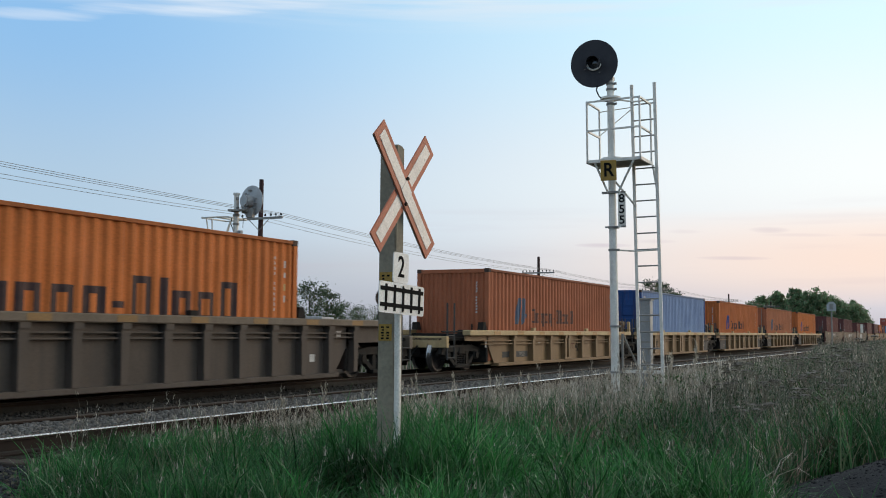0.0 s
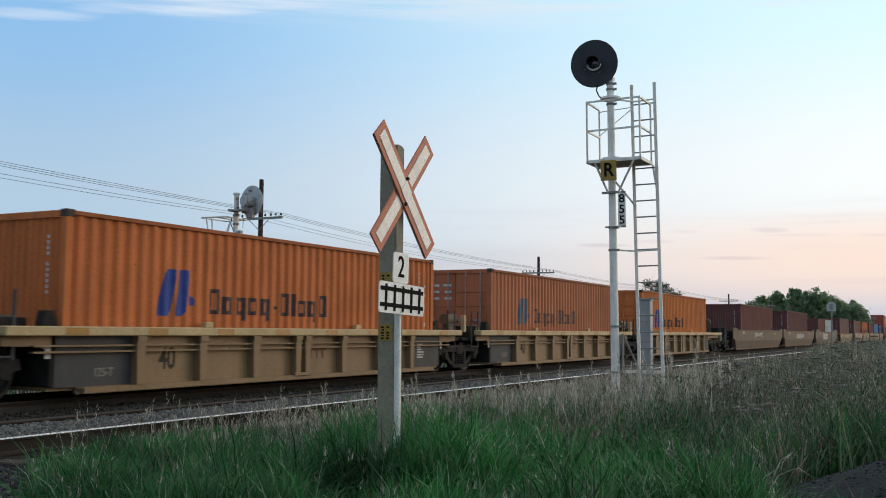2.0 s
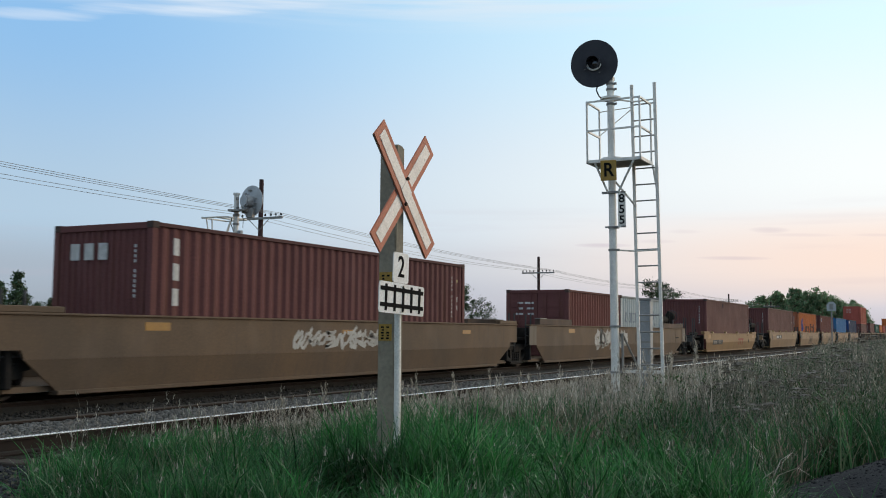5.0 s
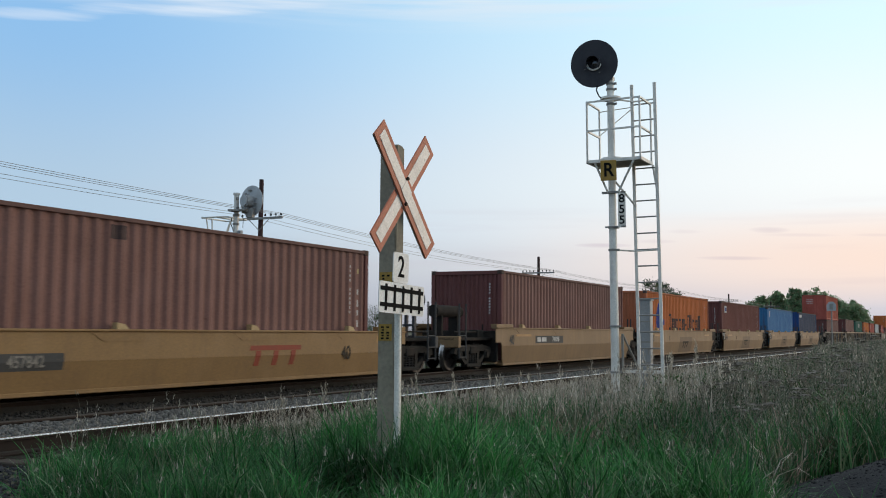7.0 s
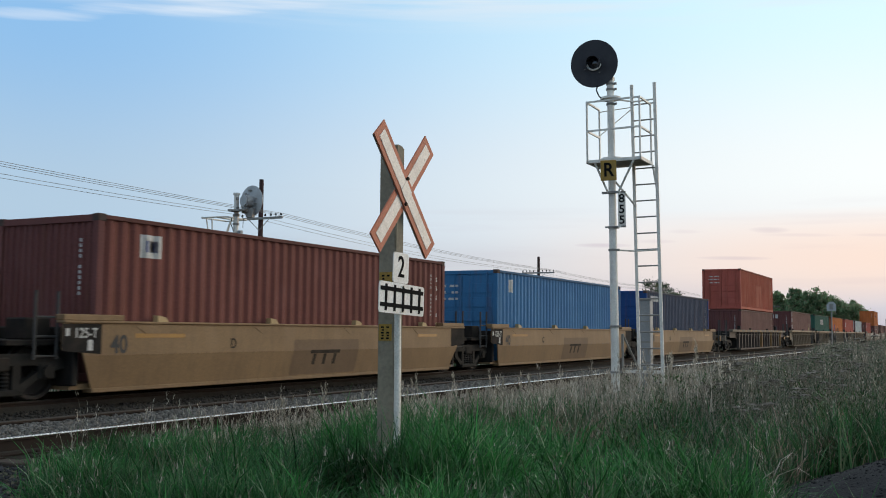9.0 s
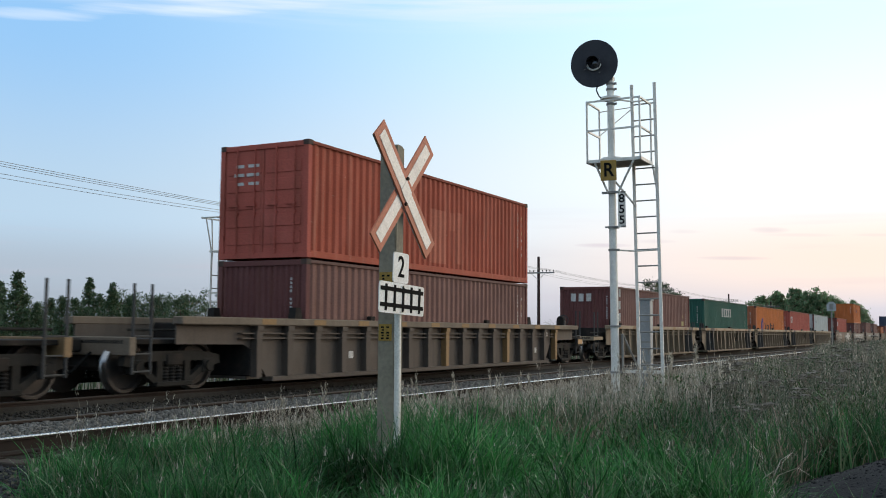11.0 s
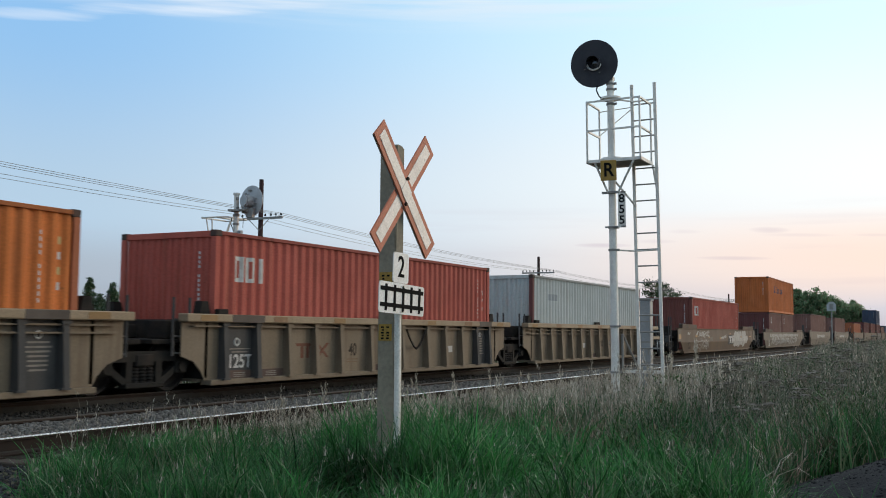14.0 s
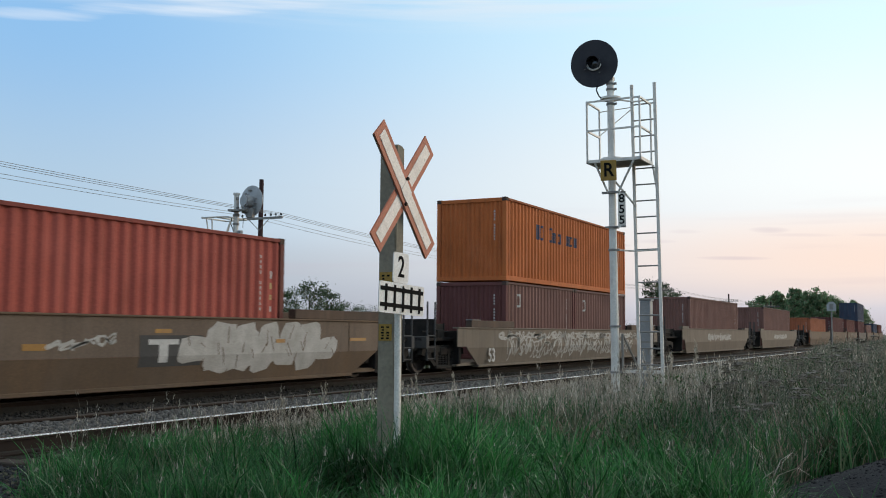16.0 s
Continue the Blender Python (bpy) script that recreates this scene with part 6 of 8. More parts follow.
        stencil(t, marks, -2.36, 0.40, 0.18, MARK_FADED, y - 0.007)
        stencil(t, "125-T", -5.35, 0.40, 0.14, MARK_FADED, y - 0.008)
        stencil(t, "40", mid(n // 2), 0.60, 0.34, MARK_DARK, y, stretch=0.75)
        flat_patch(t, "white_notice", mid(n - 2) - 0.1, mid(n - 2) + 0.1, 0.5, 0.7, MARK_WHITE, y, "small pale notice")
    car_ends(t, left, right, hl, hr, zs, side + 0.02, mc if left == "couple" or right == "couple" else mb)
    if amber:
        part("step_plate", Shape().box(10.60, 11.15, -1.285, -1.252, 0.62, 0.92, 0.008), TRUCK, t, "dark plate at the end of the platform")
        flat_patch(t, "reflector", 10.68, 11.10, 0.70, 0.86, REFLECTOR, -1.286, "orange reflector at the car's end")
    if brake:
        hand_brake(t, brake, dark=amber, **(dict(rise=0.62, r=0.18) if amber else dict(rise=0.80, r=0.22) if body == "tan" else {}))
    truck(t, -hl)
    if end_truck:
        truck(t, hr)
    MOVING.append((t, at, TRAIN_Y, 0.0))
    return t


def smooth_car(at, hl, hr, zs, body, side, label, left="joint", right="joint", end_truck=False, cut=0.75, dark_ends=False, marks=(), brake=0, fold=0.66, gussets=True, seed=1, upper=None, capped=False):
    """Well car with plain sheet sides, folded in a little along the lower half."""
    t = thing("well_car", pose(0, 0, 0), label, "railway well car", "well cars of the train")
    mb = STEEL[body]
    a, e = side - cut, side + 0.35
    for s in (-1, 1):
        y0, y1, y2 = s * (OUT + 0.05), s * (OUT - 0.10), s * (OUT + 0.01)
        cutx = a + cut * 0.8
        face = [(-cutx, y2, fold), (cutx, y2, fold), (cutx + 0.05, y2, 0.80), (e, y2, 0.80), (e, y2, zs - 0.03), (-e, y2, zs - 0.03), (-e, y2, 0.80), (-cutx - 0.05, y2, 0.80)]
        back = [(x, y - s * 0.03, z) for x, y, z in face]
        n = len(face)
        up = Shape().add(face + back, [tuple(range(n)), tuple(range(2 * n - 1, n - 1, -1))] + [(i, (i + 1) % n, n + (i + 1) % n, n + i) for i in range(n)])
        part("side_panel", up, STEEL[upper] if upper else mb, t, "plain sheet steel side")
        lo = [(-a, y1, 0.16), (a, y1, 0.16), (cutx, y2, fold - 0.002), (-cutx, y2, fold - 0.002)]
        lb = [(x, y - s * 0.03, z) for x, y, z in lo]
        part("lower_panel", Shape().add(lo + lb, [(0, 1, 2, 3), (7, 6, 5, 4), (0, 4, 5, 1), (1, 5, 6, 2), (2, 6, 7, 3), (3, 7, 4, 0)]), mb, t, "inward-folded lower side")
        part("top_flange", Shape().box(-e, e, min(s * 1.25, y0), max(s * 1.25, y0), zs - 0.04, zs, 0.01), mb, t, "top flange")
        part("bottom_chord", Shape().box(-a, a, min(s * 1.1, y1 + s * 0.02), max(s * 1.1, y1 + s * 0.02), 0.10, 0.17, 0.01), mb, t, "bottom chord angle")
    part("well_floor", Shape().box(-side, side, -1.2, 1.2, 0.16, 0.25), mb, t)
    for k in (-1, 1):
        x0, x1, rise = (6.1, 9.1 if k < 0 else 9.6, 0.20) if capped else (side - 0.9, e, 0.10)
        for y0, y1 in ((-OUT - 0.02, -1.23), (1.23, OUT)):
            part("end_hood", Shape().box(min(k * x0, k * x1), max(k * x0, k * x1), y0, y1, zs, zs + rise, 0.012), STEEL["rubbed"] if capped else mb, t, "raised end cap on the side")
        if capped:
            part("end_plate", Shape().box(min(k * 9.42, k * (e + 0.06)), max(k * 9.42, k * (e + 0.06)), -OUT - 0.035, -OUT - 0.011, 0.70, zs - 0.05, 0.008), STEEL["drab"], t, "paler end plate on the side")
            # a pale strip laid on the cap as its highlight
            part("cap_edge", Shape().box(min(k * (x1 - 0.55), k * (x1 + 0.05)), max(k * (x1 - 0.55), k * (x1 + 0.05)), -OUT - 0.04, -1.25, zs + rise, zs + rise + 0.02), GALV_OLD_BACKLIT, t, "bright worn edge of the cap")
    if capped:
        part("plate_frame", Shape().box(9.50, 9.88, -OUT - 0.040, -OUT - 0.036, 1.08, 1.11).box(9.50, 9.88, -OUT - 0.040, -OUT - 0.036, 0.76, 0.79), MARK_FADED, t, "white lines round the print on the end plate")
        for q in range(4):
            flat_patch(t, "print_line", 9.56, 9.72 + 0.03 * (q % 3), 0.84 + q * 0.055, 0.862 + q * 0.055, MARK_FADED, -OUT - 0.036)
        if brake:
            flat_patch(t, "lever_bar", 8.2, 8.78, 0.87, 0.92, TRUCK, -OUT - 0.012, "dark lever bar")
        part("seam", Shape().box(k * (a - 0.3) - 0.012, k * (a - 0.3) + 0.012, -OUT - 0.02, -OUT - 0.008, fold, zs - 0.04), mb, t)
    y = -OUT - 0.012
    dent = lambda q: 0.11 * max(0.0, fold - q) / (fold - 0.16)      # how far the lower side is folded in
    def fold_in(shape, m):
        """Paint that follows the crease of the side."""
        me = shape.mesh("tmp", m)
        bm = bmesh.new()
        bm.from_mesh(me)
        bpy.data.meshes.remove(me)
        bmesh.ops.bisect_plane(bm, geom=bm.verts[:] + bm.edges[:] + bm.faces[:], plane_co=(0, 0, fold), plane_no=(0, 0, 1))
        for v in bm.verts:
            v.co.y += dent(v.co.z)
        return Shape().take(bm)

    if gussets:
        for i in range(4):
            x = -side * 0.72 + i * side * 0.48
            part("guide_block", Shape().prism([(x - 0.13, zs), (x + 0.13, zs), (x + 0.05, zs + 0.08), (x - 0.13, zs + 0.11)], -1.38, -1.26), STEEL["tan_chord"] if body == "yellow" or body == "tan" else mb, t)
            part("side_press", Shape().prism([(x - 0.7, zs - 0.06), (x + 0.75, zs - 0.06), (x + 0.52, zs - 0.2), (x - 0.45, zs - 0.2)], y - 0.008, y - 0.001), mb, t, "pressed stiffener under the flange")
    if dark_ends:
        for k in (-1, 1):
            part("end_plate", Shape().prism([(k * (side - 0.42), fold + 0.02), (k * (e + 0.02), 0.78), (k * (e + 0.02), zs - 0.05), (k * (side - 0.42), zs - 0.05)], y - 0.004, y), TRUCK, t, "black painted end panel")
        stencil(t, "125-T", -side + 0.10, zs - 0.20, 0.16, MARK_WHITE, y - 0.006)
        flat_patch(t, "white_notice", -side - 0.30, -side - 0.23, zs - 0.24, zs - 0.12, MARK_WHITE, y - 0.004, "small pale notice")
        flat_patch(t, "white_notice", -side + 0.14, -side + 0.24, zs - 0.47, zs - 0.30, MARK_WHITE, y - 0.004)
    for kind, *r in marks:
        if kind == "number":
            x, z, h, text = r
            w = len(text) * h * 0.42
            flat_patch(t, "number_panel", x - w, x + w, z - h * 0.75, z + h * 0.75, CAR_BLACK, y, "dark panel with the car number")
            stencil(t, text, x, z, h, MARK_FADED, y - 0.006)
        elif kind == "logo":
            x, z, h, m, wid = r
            if m is MARK_DARK:
                x0, x1, low, top = x - 0.62, x + h * 2.8 * wid + 0.72, z - 0.20, z + h + 0.22
                part("darker_patch", Shape().add([(x0, y + dent(low) - 0.002, low), (x1, y + dent(low) - 0.002, low), (x1 + 0.04, y - 0.002, fold), (x0 + 0.04, y - 0.002, fold), (x1 + 0.05, y - 0.002, top), (x0 + 0.05, y - 0.002, top)], [(0, 1, 2, 3), (3, 2, 4, 5)]), STEEL["patch"], t, "darker repainted patch")
            lean = 0.12 * h
            bar = Shape().prism([(x + lean * 0.7, z + h * 0.76), (x + h * 2.75 * wid + lean * 0.7, z + h * 0.76), (x + h * 2.75 * wid + lean, z + h), (x + lean, z + h)], y - 0.005, y - 0.002)
            part("logo_bar", fold_in(bar, m), m, t, "faded plain bar of a logo")
            for q in range(3):
                x0 = x + (0.3 + q * 0.95) * h * wid
                stem = Shape().prism([(x0, z), (x0 + h * wid * 0.26, z), (x0 + h * wid * 0.26 + lean * 0.7, z + h * 0.74), (x0 + lean * 0.7, z + h * 0.74)], y - 0.005, y - 0.002)
                part("logo_stem", fold_in(stem, m), m, t)
        elif kind == "text":
            x, z, h, text, m = r
            stencil(t, text, x, z, h, m, y - 0.005)
        elif kind == "patch":
            yy = y - (0.004 if r[4] in (MARK_WHITE, MARK_FADED) else 0.001)
            part("painted_patch", fold_in(Shape().box(r[0], r[1], yy - 0.002, yy, r[2], r[3]), r[4]), r[4], t)
        elif kind == "strip":
            x0, x1, z0, z1, m = r
            flat_patch(t, "reflector", x0, x1, z0, z1, m, y)
        elif kind in ("plate_strip", "over_strip"):
            flat_patch(t, "reflector", *r[:4], r[4], -OUT - (0.036 if kind == "plate_strip" else 0.024), "orange reflector on the car side")
        elif kind == "mural":
            mural(t, *r[:4], y, r[4], fold_in)
        elif kind == "scrawl":
            scrawl(t, *r[:4], y, r[4], r[5], lay=fold_in)
    car_ends(t, left, right, hl, hr, zs, side + 0.02, mb)
    if brake:
        hand_brake(t, brake, tank=body == "brown", dark=body == "yellow")
    if seed == 60:
        air_tank(t, -8.9, -7.3, 0.95, 0.75)
    truck(t, -hl)
    if end_truck:
        truck(t, hr)
    MOVING.append((t, at, TRAIN_Y, 0.0))
    return t


HALF = BOX_L / 2
TALL, LOW = 2.75, 2.40           # container heights above the well floor
# --- a single dark car ahead ---
ribbed_car(4.8 + HALF, 9.6, 9.8, 1.37, "dark", "dark_chord", 8.0, 16, "sooty dark grey ribbed well car with brown top chord", "couple", "couple", True, marks="plain", brake=10.85, seed=2, rib_at=[-7.9 + k for k in range(17)])
container(4.8, "bright", "bright orange corrugated container with dark lettering", TALL, doors=False, marks=(("liner", 1.8, 0.92, 1.35, 3.95, 0.635),), seed=1)
# --- five tan ribbed units ---
FIRST = [(26.55, "dusty", None, True, "dusty orange-brown corrugated container with dark lettering"),
         (42.33, "steelblue", "deepblue", True, "chalky blue container with deep blue doors"),
         (58.14, "orange", None, False, "orange corrugated container with blue emblem and dark lettering"),
         (74.0, "pale", "dusty", True, "faded orange container with doors at the leading end"),
         (89.79, "bright", "orange", True, "bright orange container with doors at the leading end")]
for i, (u, col, end, doors, label) in enumerate(FIRST):
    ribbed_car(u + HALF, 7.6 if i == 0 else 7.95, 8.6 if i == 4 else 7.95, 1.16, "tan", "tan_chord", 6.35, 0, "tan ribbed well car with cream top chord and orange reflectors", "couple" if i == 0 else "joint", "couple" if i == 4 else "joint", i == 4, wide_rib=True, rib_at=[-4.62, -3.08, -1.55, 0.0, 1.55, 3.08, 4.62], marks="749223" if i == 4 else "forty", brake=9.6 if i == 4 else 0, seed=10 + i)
    mk = (("stack", 0.52, 2.74, 0.235, 5, 0.30, MARK_WHITE), ("endstack", 2.05, 2.2, 2.7, 0.15, 6, MARK_WHITE),) if i == 1 else (("liner",),)
    container(u, col, label, TALL, doors=doors and i > 0, end=end, marks=mk, seed=20 + i, code=i != 1)
# --- three long brown smooth units ---
SECOND = [(111.75, "maroon", TALL, False, ()), (130.9, "plum", TALL, False, (("stack", 0.55, 2.75, 0.36, 3, 0.20, MARK_WHITE), ("end", 0.95, 2.0, 2.36, 2.66, 3, MARK_WHITE)))]
SLAB = ["maroon corrugated container with a yellow plate on its end", "dark plum container with white lettering blocks on end and side"]
LONG = [(117.65, 9.75, 9.7), (137.0, 9.65, 10.2), (157.35, 10.35, 9.85)]
for i, (c, hl, hr) in enumerate(LONG):
    mk = [("strip", -6.4, -5.8, 1.10, 1.24, REFLECTOR), ("strip", 5.6, 6.1, 1.06, 1.16, REFLECTOR), ("strip", -0.4, 0.1, 1.06, 1.14, REFLECTOR)]
    if i == 0:
        mk += [("scrawl", -2.3, 0.6, 0.85, 1.25, 5, 0.0), ("number", -1.0, 0.72, 0.17, "726454")]
    if i == 2:
        mk += [("number", 2.2, 0.93, 0.22, "726454"), ("scrawl", -3.6, 0.4, 0.45, 1.28, 8, 0.55)]
    if i == 1:
        mk += [("scrawl", -2.2, 2.0, 0.7, 1.2, 9, 0.25)]
    smooth_car(c, hl, hr, 1.36, "brown", 9.6 if i == 2 else 9.0, "faded brown smooth-sided long well car with spray paint", "couple" if i == 0 else "joint", "couple" if i == 2 else "joint", i == 2, 1.15 if i == 2 else 0.9, marks=mk, brake=10.7 if i == 2 else 0, gussets=False, seed=30 + i, capped=i == 2)
    if i < 2:
        u, col, h, doors, m = SECOND[i]
        container(u, col, SLAB[i], h, doors=doors, marks=m, seed=40 + i, end="plum")
# two short containers in the last of them
container(151.45, "maroon", "short maroon container with locking rods and white print on its doors", LOW, doors=True, end="plum", length=6.058, code=False, seed=42)
container(151.45 + 6.13, "white", "short scuffed off-white container with worn grey lettering", LOW, length=6.058, code=False, end="white", seed=43,
          marks=(("blocks", 0.75, 1.55, 0.42, "AAlAA", 0.40, FADED_GREY), ("patch", 2.75, 3.45, 0.80, 1.25, FADED_GREY, "worn grey patch"), ("patch", 4.95, 5.03, 1.7, 2.1, FADED_GREY, "worn grey mark"), ("patch", 5.25, 5.33, 1.85, 2.0, FADED_GREY, "worn grey mark"), ("patch", 5.45, 5.50, 1.95, 2.15, FADED_GREY, "worn grey mark"), ("patch", 5.18, 5.26, 1.45, 1.55, FADED_GREY, "worn grey mark")))
# --- one amber smooth car ---
smooth_car(173.03 + HALF, 8.25, 8.35, 1.12, "yellow", 7.2, "amber smooth-sided well car with a faded logo", "couple", "couple", True, 0.55,
           marks=[("patch", -5.45, -2.95, 0.49, 0.75, CAR_BLACK), ("patch", -5.25, -4.95, 0.54, 0.70, MARK_FADED), ("patch", -4.88, -4.5, 0.54, 0.70, MARK_FADED), ("text", -3.65, 0.62, 0.18, "457842", MARK_FADED), ("logo", 1.5, 0.42, 0.40, MARK_RED, 1.5), ("strip", -6.6, -6.0, 0.83, 1.04, REFLECTOR), ("strip", 6.2, 6.7, 0.83, 1.0, REFLECTOR), ("text", 4.9, 0.62, 0.3, "40", MARK_DARK)], brake=9.4, seed=50, fold=0.62)
container(173.03, "brown", "brown corrugated container with white codes", TALL, end="plum", marks=(("patch", 4.2, 4.6, 2.62, 2.86, MARK_INK, "dark patch"),), seed=51)
# --- five amber smooth units with black ends ---
LOGO_X = -0.38
THIRD = [(192.89, "brown", "plum", False, (), "brown corrugated container with white codes"),
         (208.52, "orange", "dusty", False, (("liner", 1.75, 0.92, 1.38, 3.95, 0.645),), "orange corrugated container with large blue emblem"),
         (224.2, "maroon", "plum", False, (("patch", 1.0, 1.5, 2.35, 2.75, MARK_WHITE, "pale square label"), ("patch", 1.1, 1.4, 2.45, 2.65, MARK_BLUE, "blue mark")), "maroon corrugated container with a pale square label"),
         (239.85, "chalk", "blue", True, (("patch", 0.9, 1.3, 2.35, 2.75, MARK_WHITE, "white emblem"),), "bright blue container with doors at the leading end"),
         (255.85, "navy", "deepblue", True, (("patch", 0.8, 2.0, 2.55, 2.8, MARK_WHITE, "white lettering"),), "dark navy corrugated container")]
for i, (u, col, end, doors, m, label) in enumerate(THIRD):
    mk = [("strip", -5.4, -4.2, 0.98, 1.05, REFLECTOR), ("strip", 4.3, 5.3, 0.98, 1.05, REFLECTOR), ("text", -5.75, 0.86, 0.30, "40", CAR_BLACK)]
    if i > 0:
        mk += [("logo", LOGO_X, 0.40, 0.31, MARK_DARK, 1.3), ("text", -2.88, 0.86, 0.19, "FEDCB"[i], MARK_DARK)]
    if i == 0:
        mk += [("patch", -3.85, -1.35, 0.76, 1.0, CAR_BLACK), ("text", -2.05, 0.88, 0.17, "742698", MARK_WHITE), ("patch", -3.7, -3.4, 0.81, 0.95, MARK_WHITE), ("patch", -3.3, -2.9, 0.81, 0.95, MARK_WHITE)]
    smooth_car(u + HALF, 7.8, 7.8, 1.25, "tan", 6.55, "tan smooth-sided well car with black painted ends", "couple" if i == 0 else "joint", "couple" if i == 4 else "joint", i == 4, 0.35, i > 0, mk, brake=0, seed=60 + i, fold=0.70)
    container(u, col, label, TALL, doors=doors, end=end, marks=m, seed=70 + i)
# --- one dark ribbed car carrying two containers ---
ribbed_car(277.25 + HALF, 9.9, 9.9, 1.36, "dark", "dark_chord", 8.0, 16, "sooty dark grey ribbed well car under stacked containers", "couple", "couple", True, marks="plain", brake=11.0, seed=80, amber=True, rib_at=[-7.9 + k for k in range(17)])
container(277.25, "brown", "brown corrugated container under a red one", LOW, end="plum", seed=81)
container(277.25, "rust", "faded red container stacked on a brown one", 2.58, z=2.69, doors=True, end="red",
          marks=(("patch", 5.6, 6.6, 2.95, 4.4, SCRAPED, "scraped pale patch"), ("patch", 6.75, 7.05, 3.9, 4.4, SCRAPED, "scraped pale patch"), ("patch", 7.2, 7.5, 3.0, 4.45, SCRAPED, "scraped pale patch")), seed=82)
# --- five buff ribbed units ---
EVEN_RIBS = [-5.97, -5.0, -4.03, -3.04, -2.08, -1.08, -0.07, 0.95, 1.97, 2.95, 3.93, 4.9, 5.72]
CLOSE_RIBS = [-5.97, -5.0, -3.97, -3.02, -2.06, -0.79, -0.07, 0.68, 1.97, 2.97, 3.95, 4.9, 5.72]
FOURTH = [(298.75, "brown", "plum", False, (("stack", 0.5, 2.92, 0.40, 3, 0.22, MARK_WHITE), ("end", 0.95, 1.95, 2.40, 2.72, 3, MARK_WHITE), ("patch", 10.72, 11.10, 1.48, 1.70, PLACARD, "yellow notice"), ("patch", 10.86, 11.0, 1.82, 2.0, PLACARD, "yellow notice")), "brown container with white lettering blocks on end and side"),
          (314.34, "green", "green", False, (("blocks", 4.65, 2.08, 0.5, "AAAlAAA", 0.375, MARK_WHITE),), "dark green corrugated container with white lettering blocks"),
          (329.79, "bright", "dusty", False, (("liner",),), "orange corrugated container with blue emblem"),
          (345.22, "red", "red", False, (("blocks", 0.60, 2.05, 0.50, "AAl", 0.36, MARK_WHITE),), "red corrugated container with white lettering blocks"),
          (360.78, "white", "white", False, (("patch", 1.4, 2.4, 2.2, 2.42, FADED_GREY, "faded grey lettering"),), "off-white corrugated container with rusted corner post")]
for i, (u, col, end, doors, m, label) in enumerate(FOURTH):
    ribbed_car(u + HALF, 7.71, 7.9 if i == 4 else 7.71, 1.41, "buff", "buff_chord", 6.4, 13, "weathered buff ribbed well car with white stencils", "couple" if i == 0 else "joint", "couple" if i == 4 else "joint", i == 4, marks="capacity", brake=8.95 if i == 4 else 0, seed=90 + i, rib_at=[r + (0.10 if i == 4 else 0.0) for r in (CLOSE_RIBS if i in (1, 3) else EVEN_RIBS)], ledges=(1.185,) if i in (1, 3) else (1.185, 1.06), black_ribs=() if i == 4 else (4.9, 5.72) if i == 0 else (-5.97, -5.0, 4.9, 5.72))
    container(u, col, label, TALL, doors=doors, end=end, marks=m, seed=100 + i, post_colour="plum" if i == 4 else None)
# --- single long brown cars with spray paint ---
smooth_car(382.57 + HALF, 9.8, 10.2, 1.36, "brown", 9.6, "faded brown long well car covered in pale spray paint", "couple", "couple", True, 1.15,
           marks=[("scrawl", -6.7, -3.3, 0.16, 0.92, 11, 0.0), ("scrawl", -6.2, -3.1, 0.88, 1.27, 13, 0.0), ("text", -2.75, 0.80, 0.19, "645027", MARK_FADED), ("patch", 1.75, 3.3, 0.48, 1.02, CAR_BLACK), ("patch", 1.95, 2.68, 0.86, 0.95, MARK_WHITE), ("patch", 2.2, 2.42, 0.55, 0.86, MARK_WHITE), ("mural", 2.75, 7.6, 0.29, 1.27, 12), ("scrawl", -0.18, 0.6, 0.77, 0.97, 14, 0.0), ("scrawl", 0.62, 1.21, 0.84, 1.06, 15, 0.0), ("strip", -0.6, -0.17, 0.79, 0.89, REFLECTOR), ("over_strip", 5.45, 5.75, 0.87, 0.94, REFLECTOR), ("text", -7.72, 0.47, 0.36, "53", MARK_DARK), ("scrawl", -8.05, -7.55, 1.0, 1.2, 16, 0.0), ("strip", 2.1, 2.5, 1.06, 1.13, REFLECTOR), ("plate_strip", -9.86, -9.45, 0.82, 1.06, REFLECTOR), ("strip", -6.4, -6.0, 0.92, 1.03, REFLECTOR), ("strip", -3.4, -3.1, 0.86, 0.95, REFLECTOR), ("strip", 8.18, 8.85, 0.89, 0.96, REFLECTOR)], gussets=False, seed=110, capped=True, upper="worn")
container(382.42, "red", "red corrugated container with white lettering blocks", TALL, end="maroon", marks=(("blocks", 0.60, 2.05, 0.50, "AAl", 0.36, MARK_WHITE),), seed=111)
smooth_car(406.1 + HALF, 10.2, 10.2, 1.24, "drab", 9.6, "drab grey-brown long well car with faded spray paint", "couple", "couple", True, 1.15,
           marks=[("text", -7.75, 0.42, 0.40, "53", MARK_WHITE), ("scrawl", -7.2, 6.8, 0.85, 1.15, 21, 0.08), ("scrawl", -6.6, 6.2, 0.24, 1.0, 22, 0.08)], gussets=False, seed=112, capped=True)
container(405.9, "brown", "short brown container under an orange one", 2.42, length=6.058, marks=(("blocks", 0.9, 1.9, 0.42, "A", 0.4, MARK_WHITE),), seed=113, end="plum")
container(405.9 + 6.13, "brown", "short brown container under an orange one", 2.42, length=6.058, marks=(("blocks", 0.9, 1.9, 0.42, "A", 0.4, MARK_WHITE),), seed=114, end="plum")
container(405.9, "orange", "orange container stacked on two short brown ones", 2.61, z=2.705, marks=(("blocks", 2.5, 4.2, 0.5, "AA Axx xxx", 0.40, PAINTS["navy"]),), seed=115, end="orange")
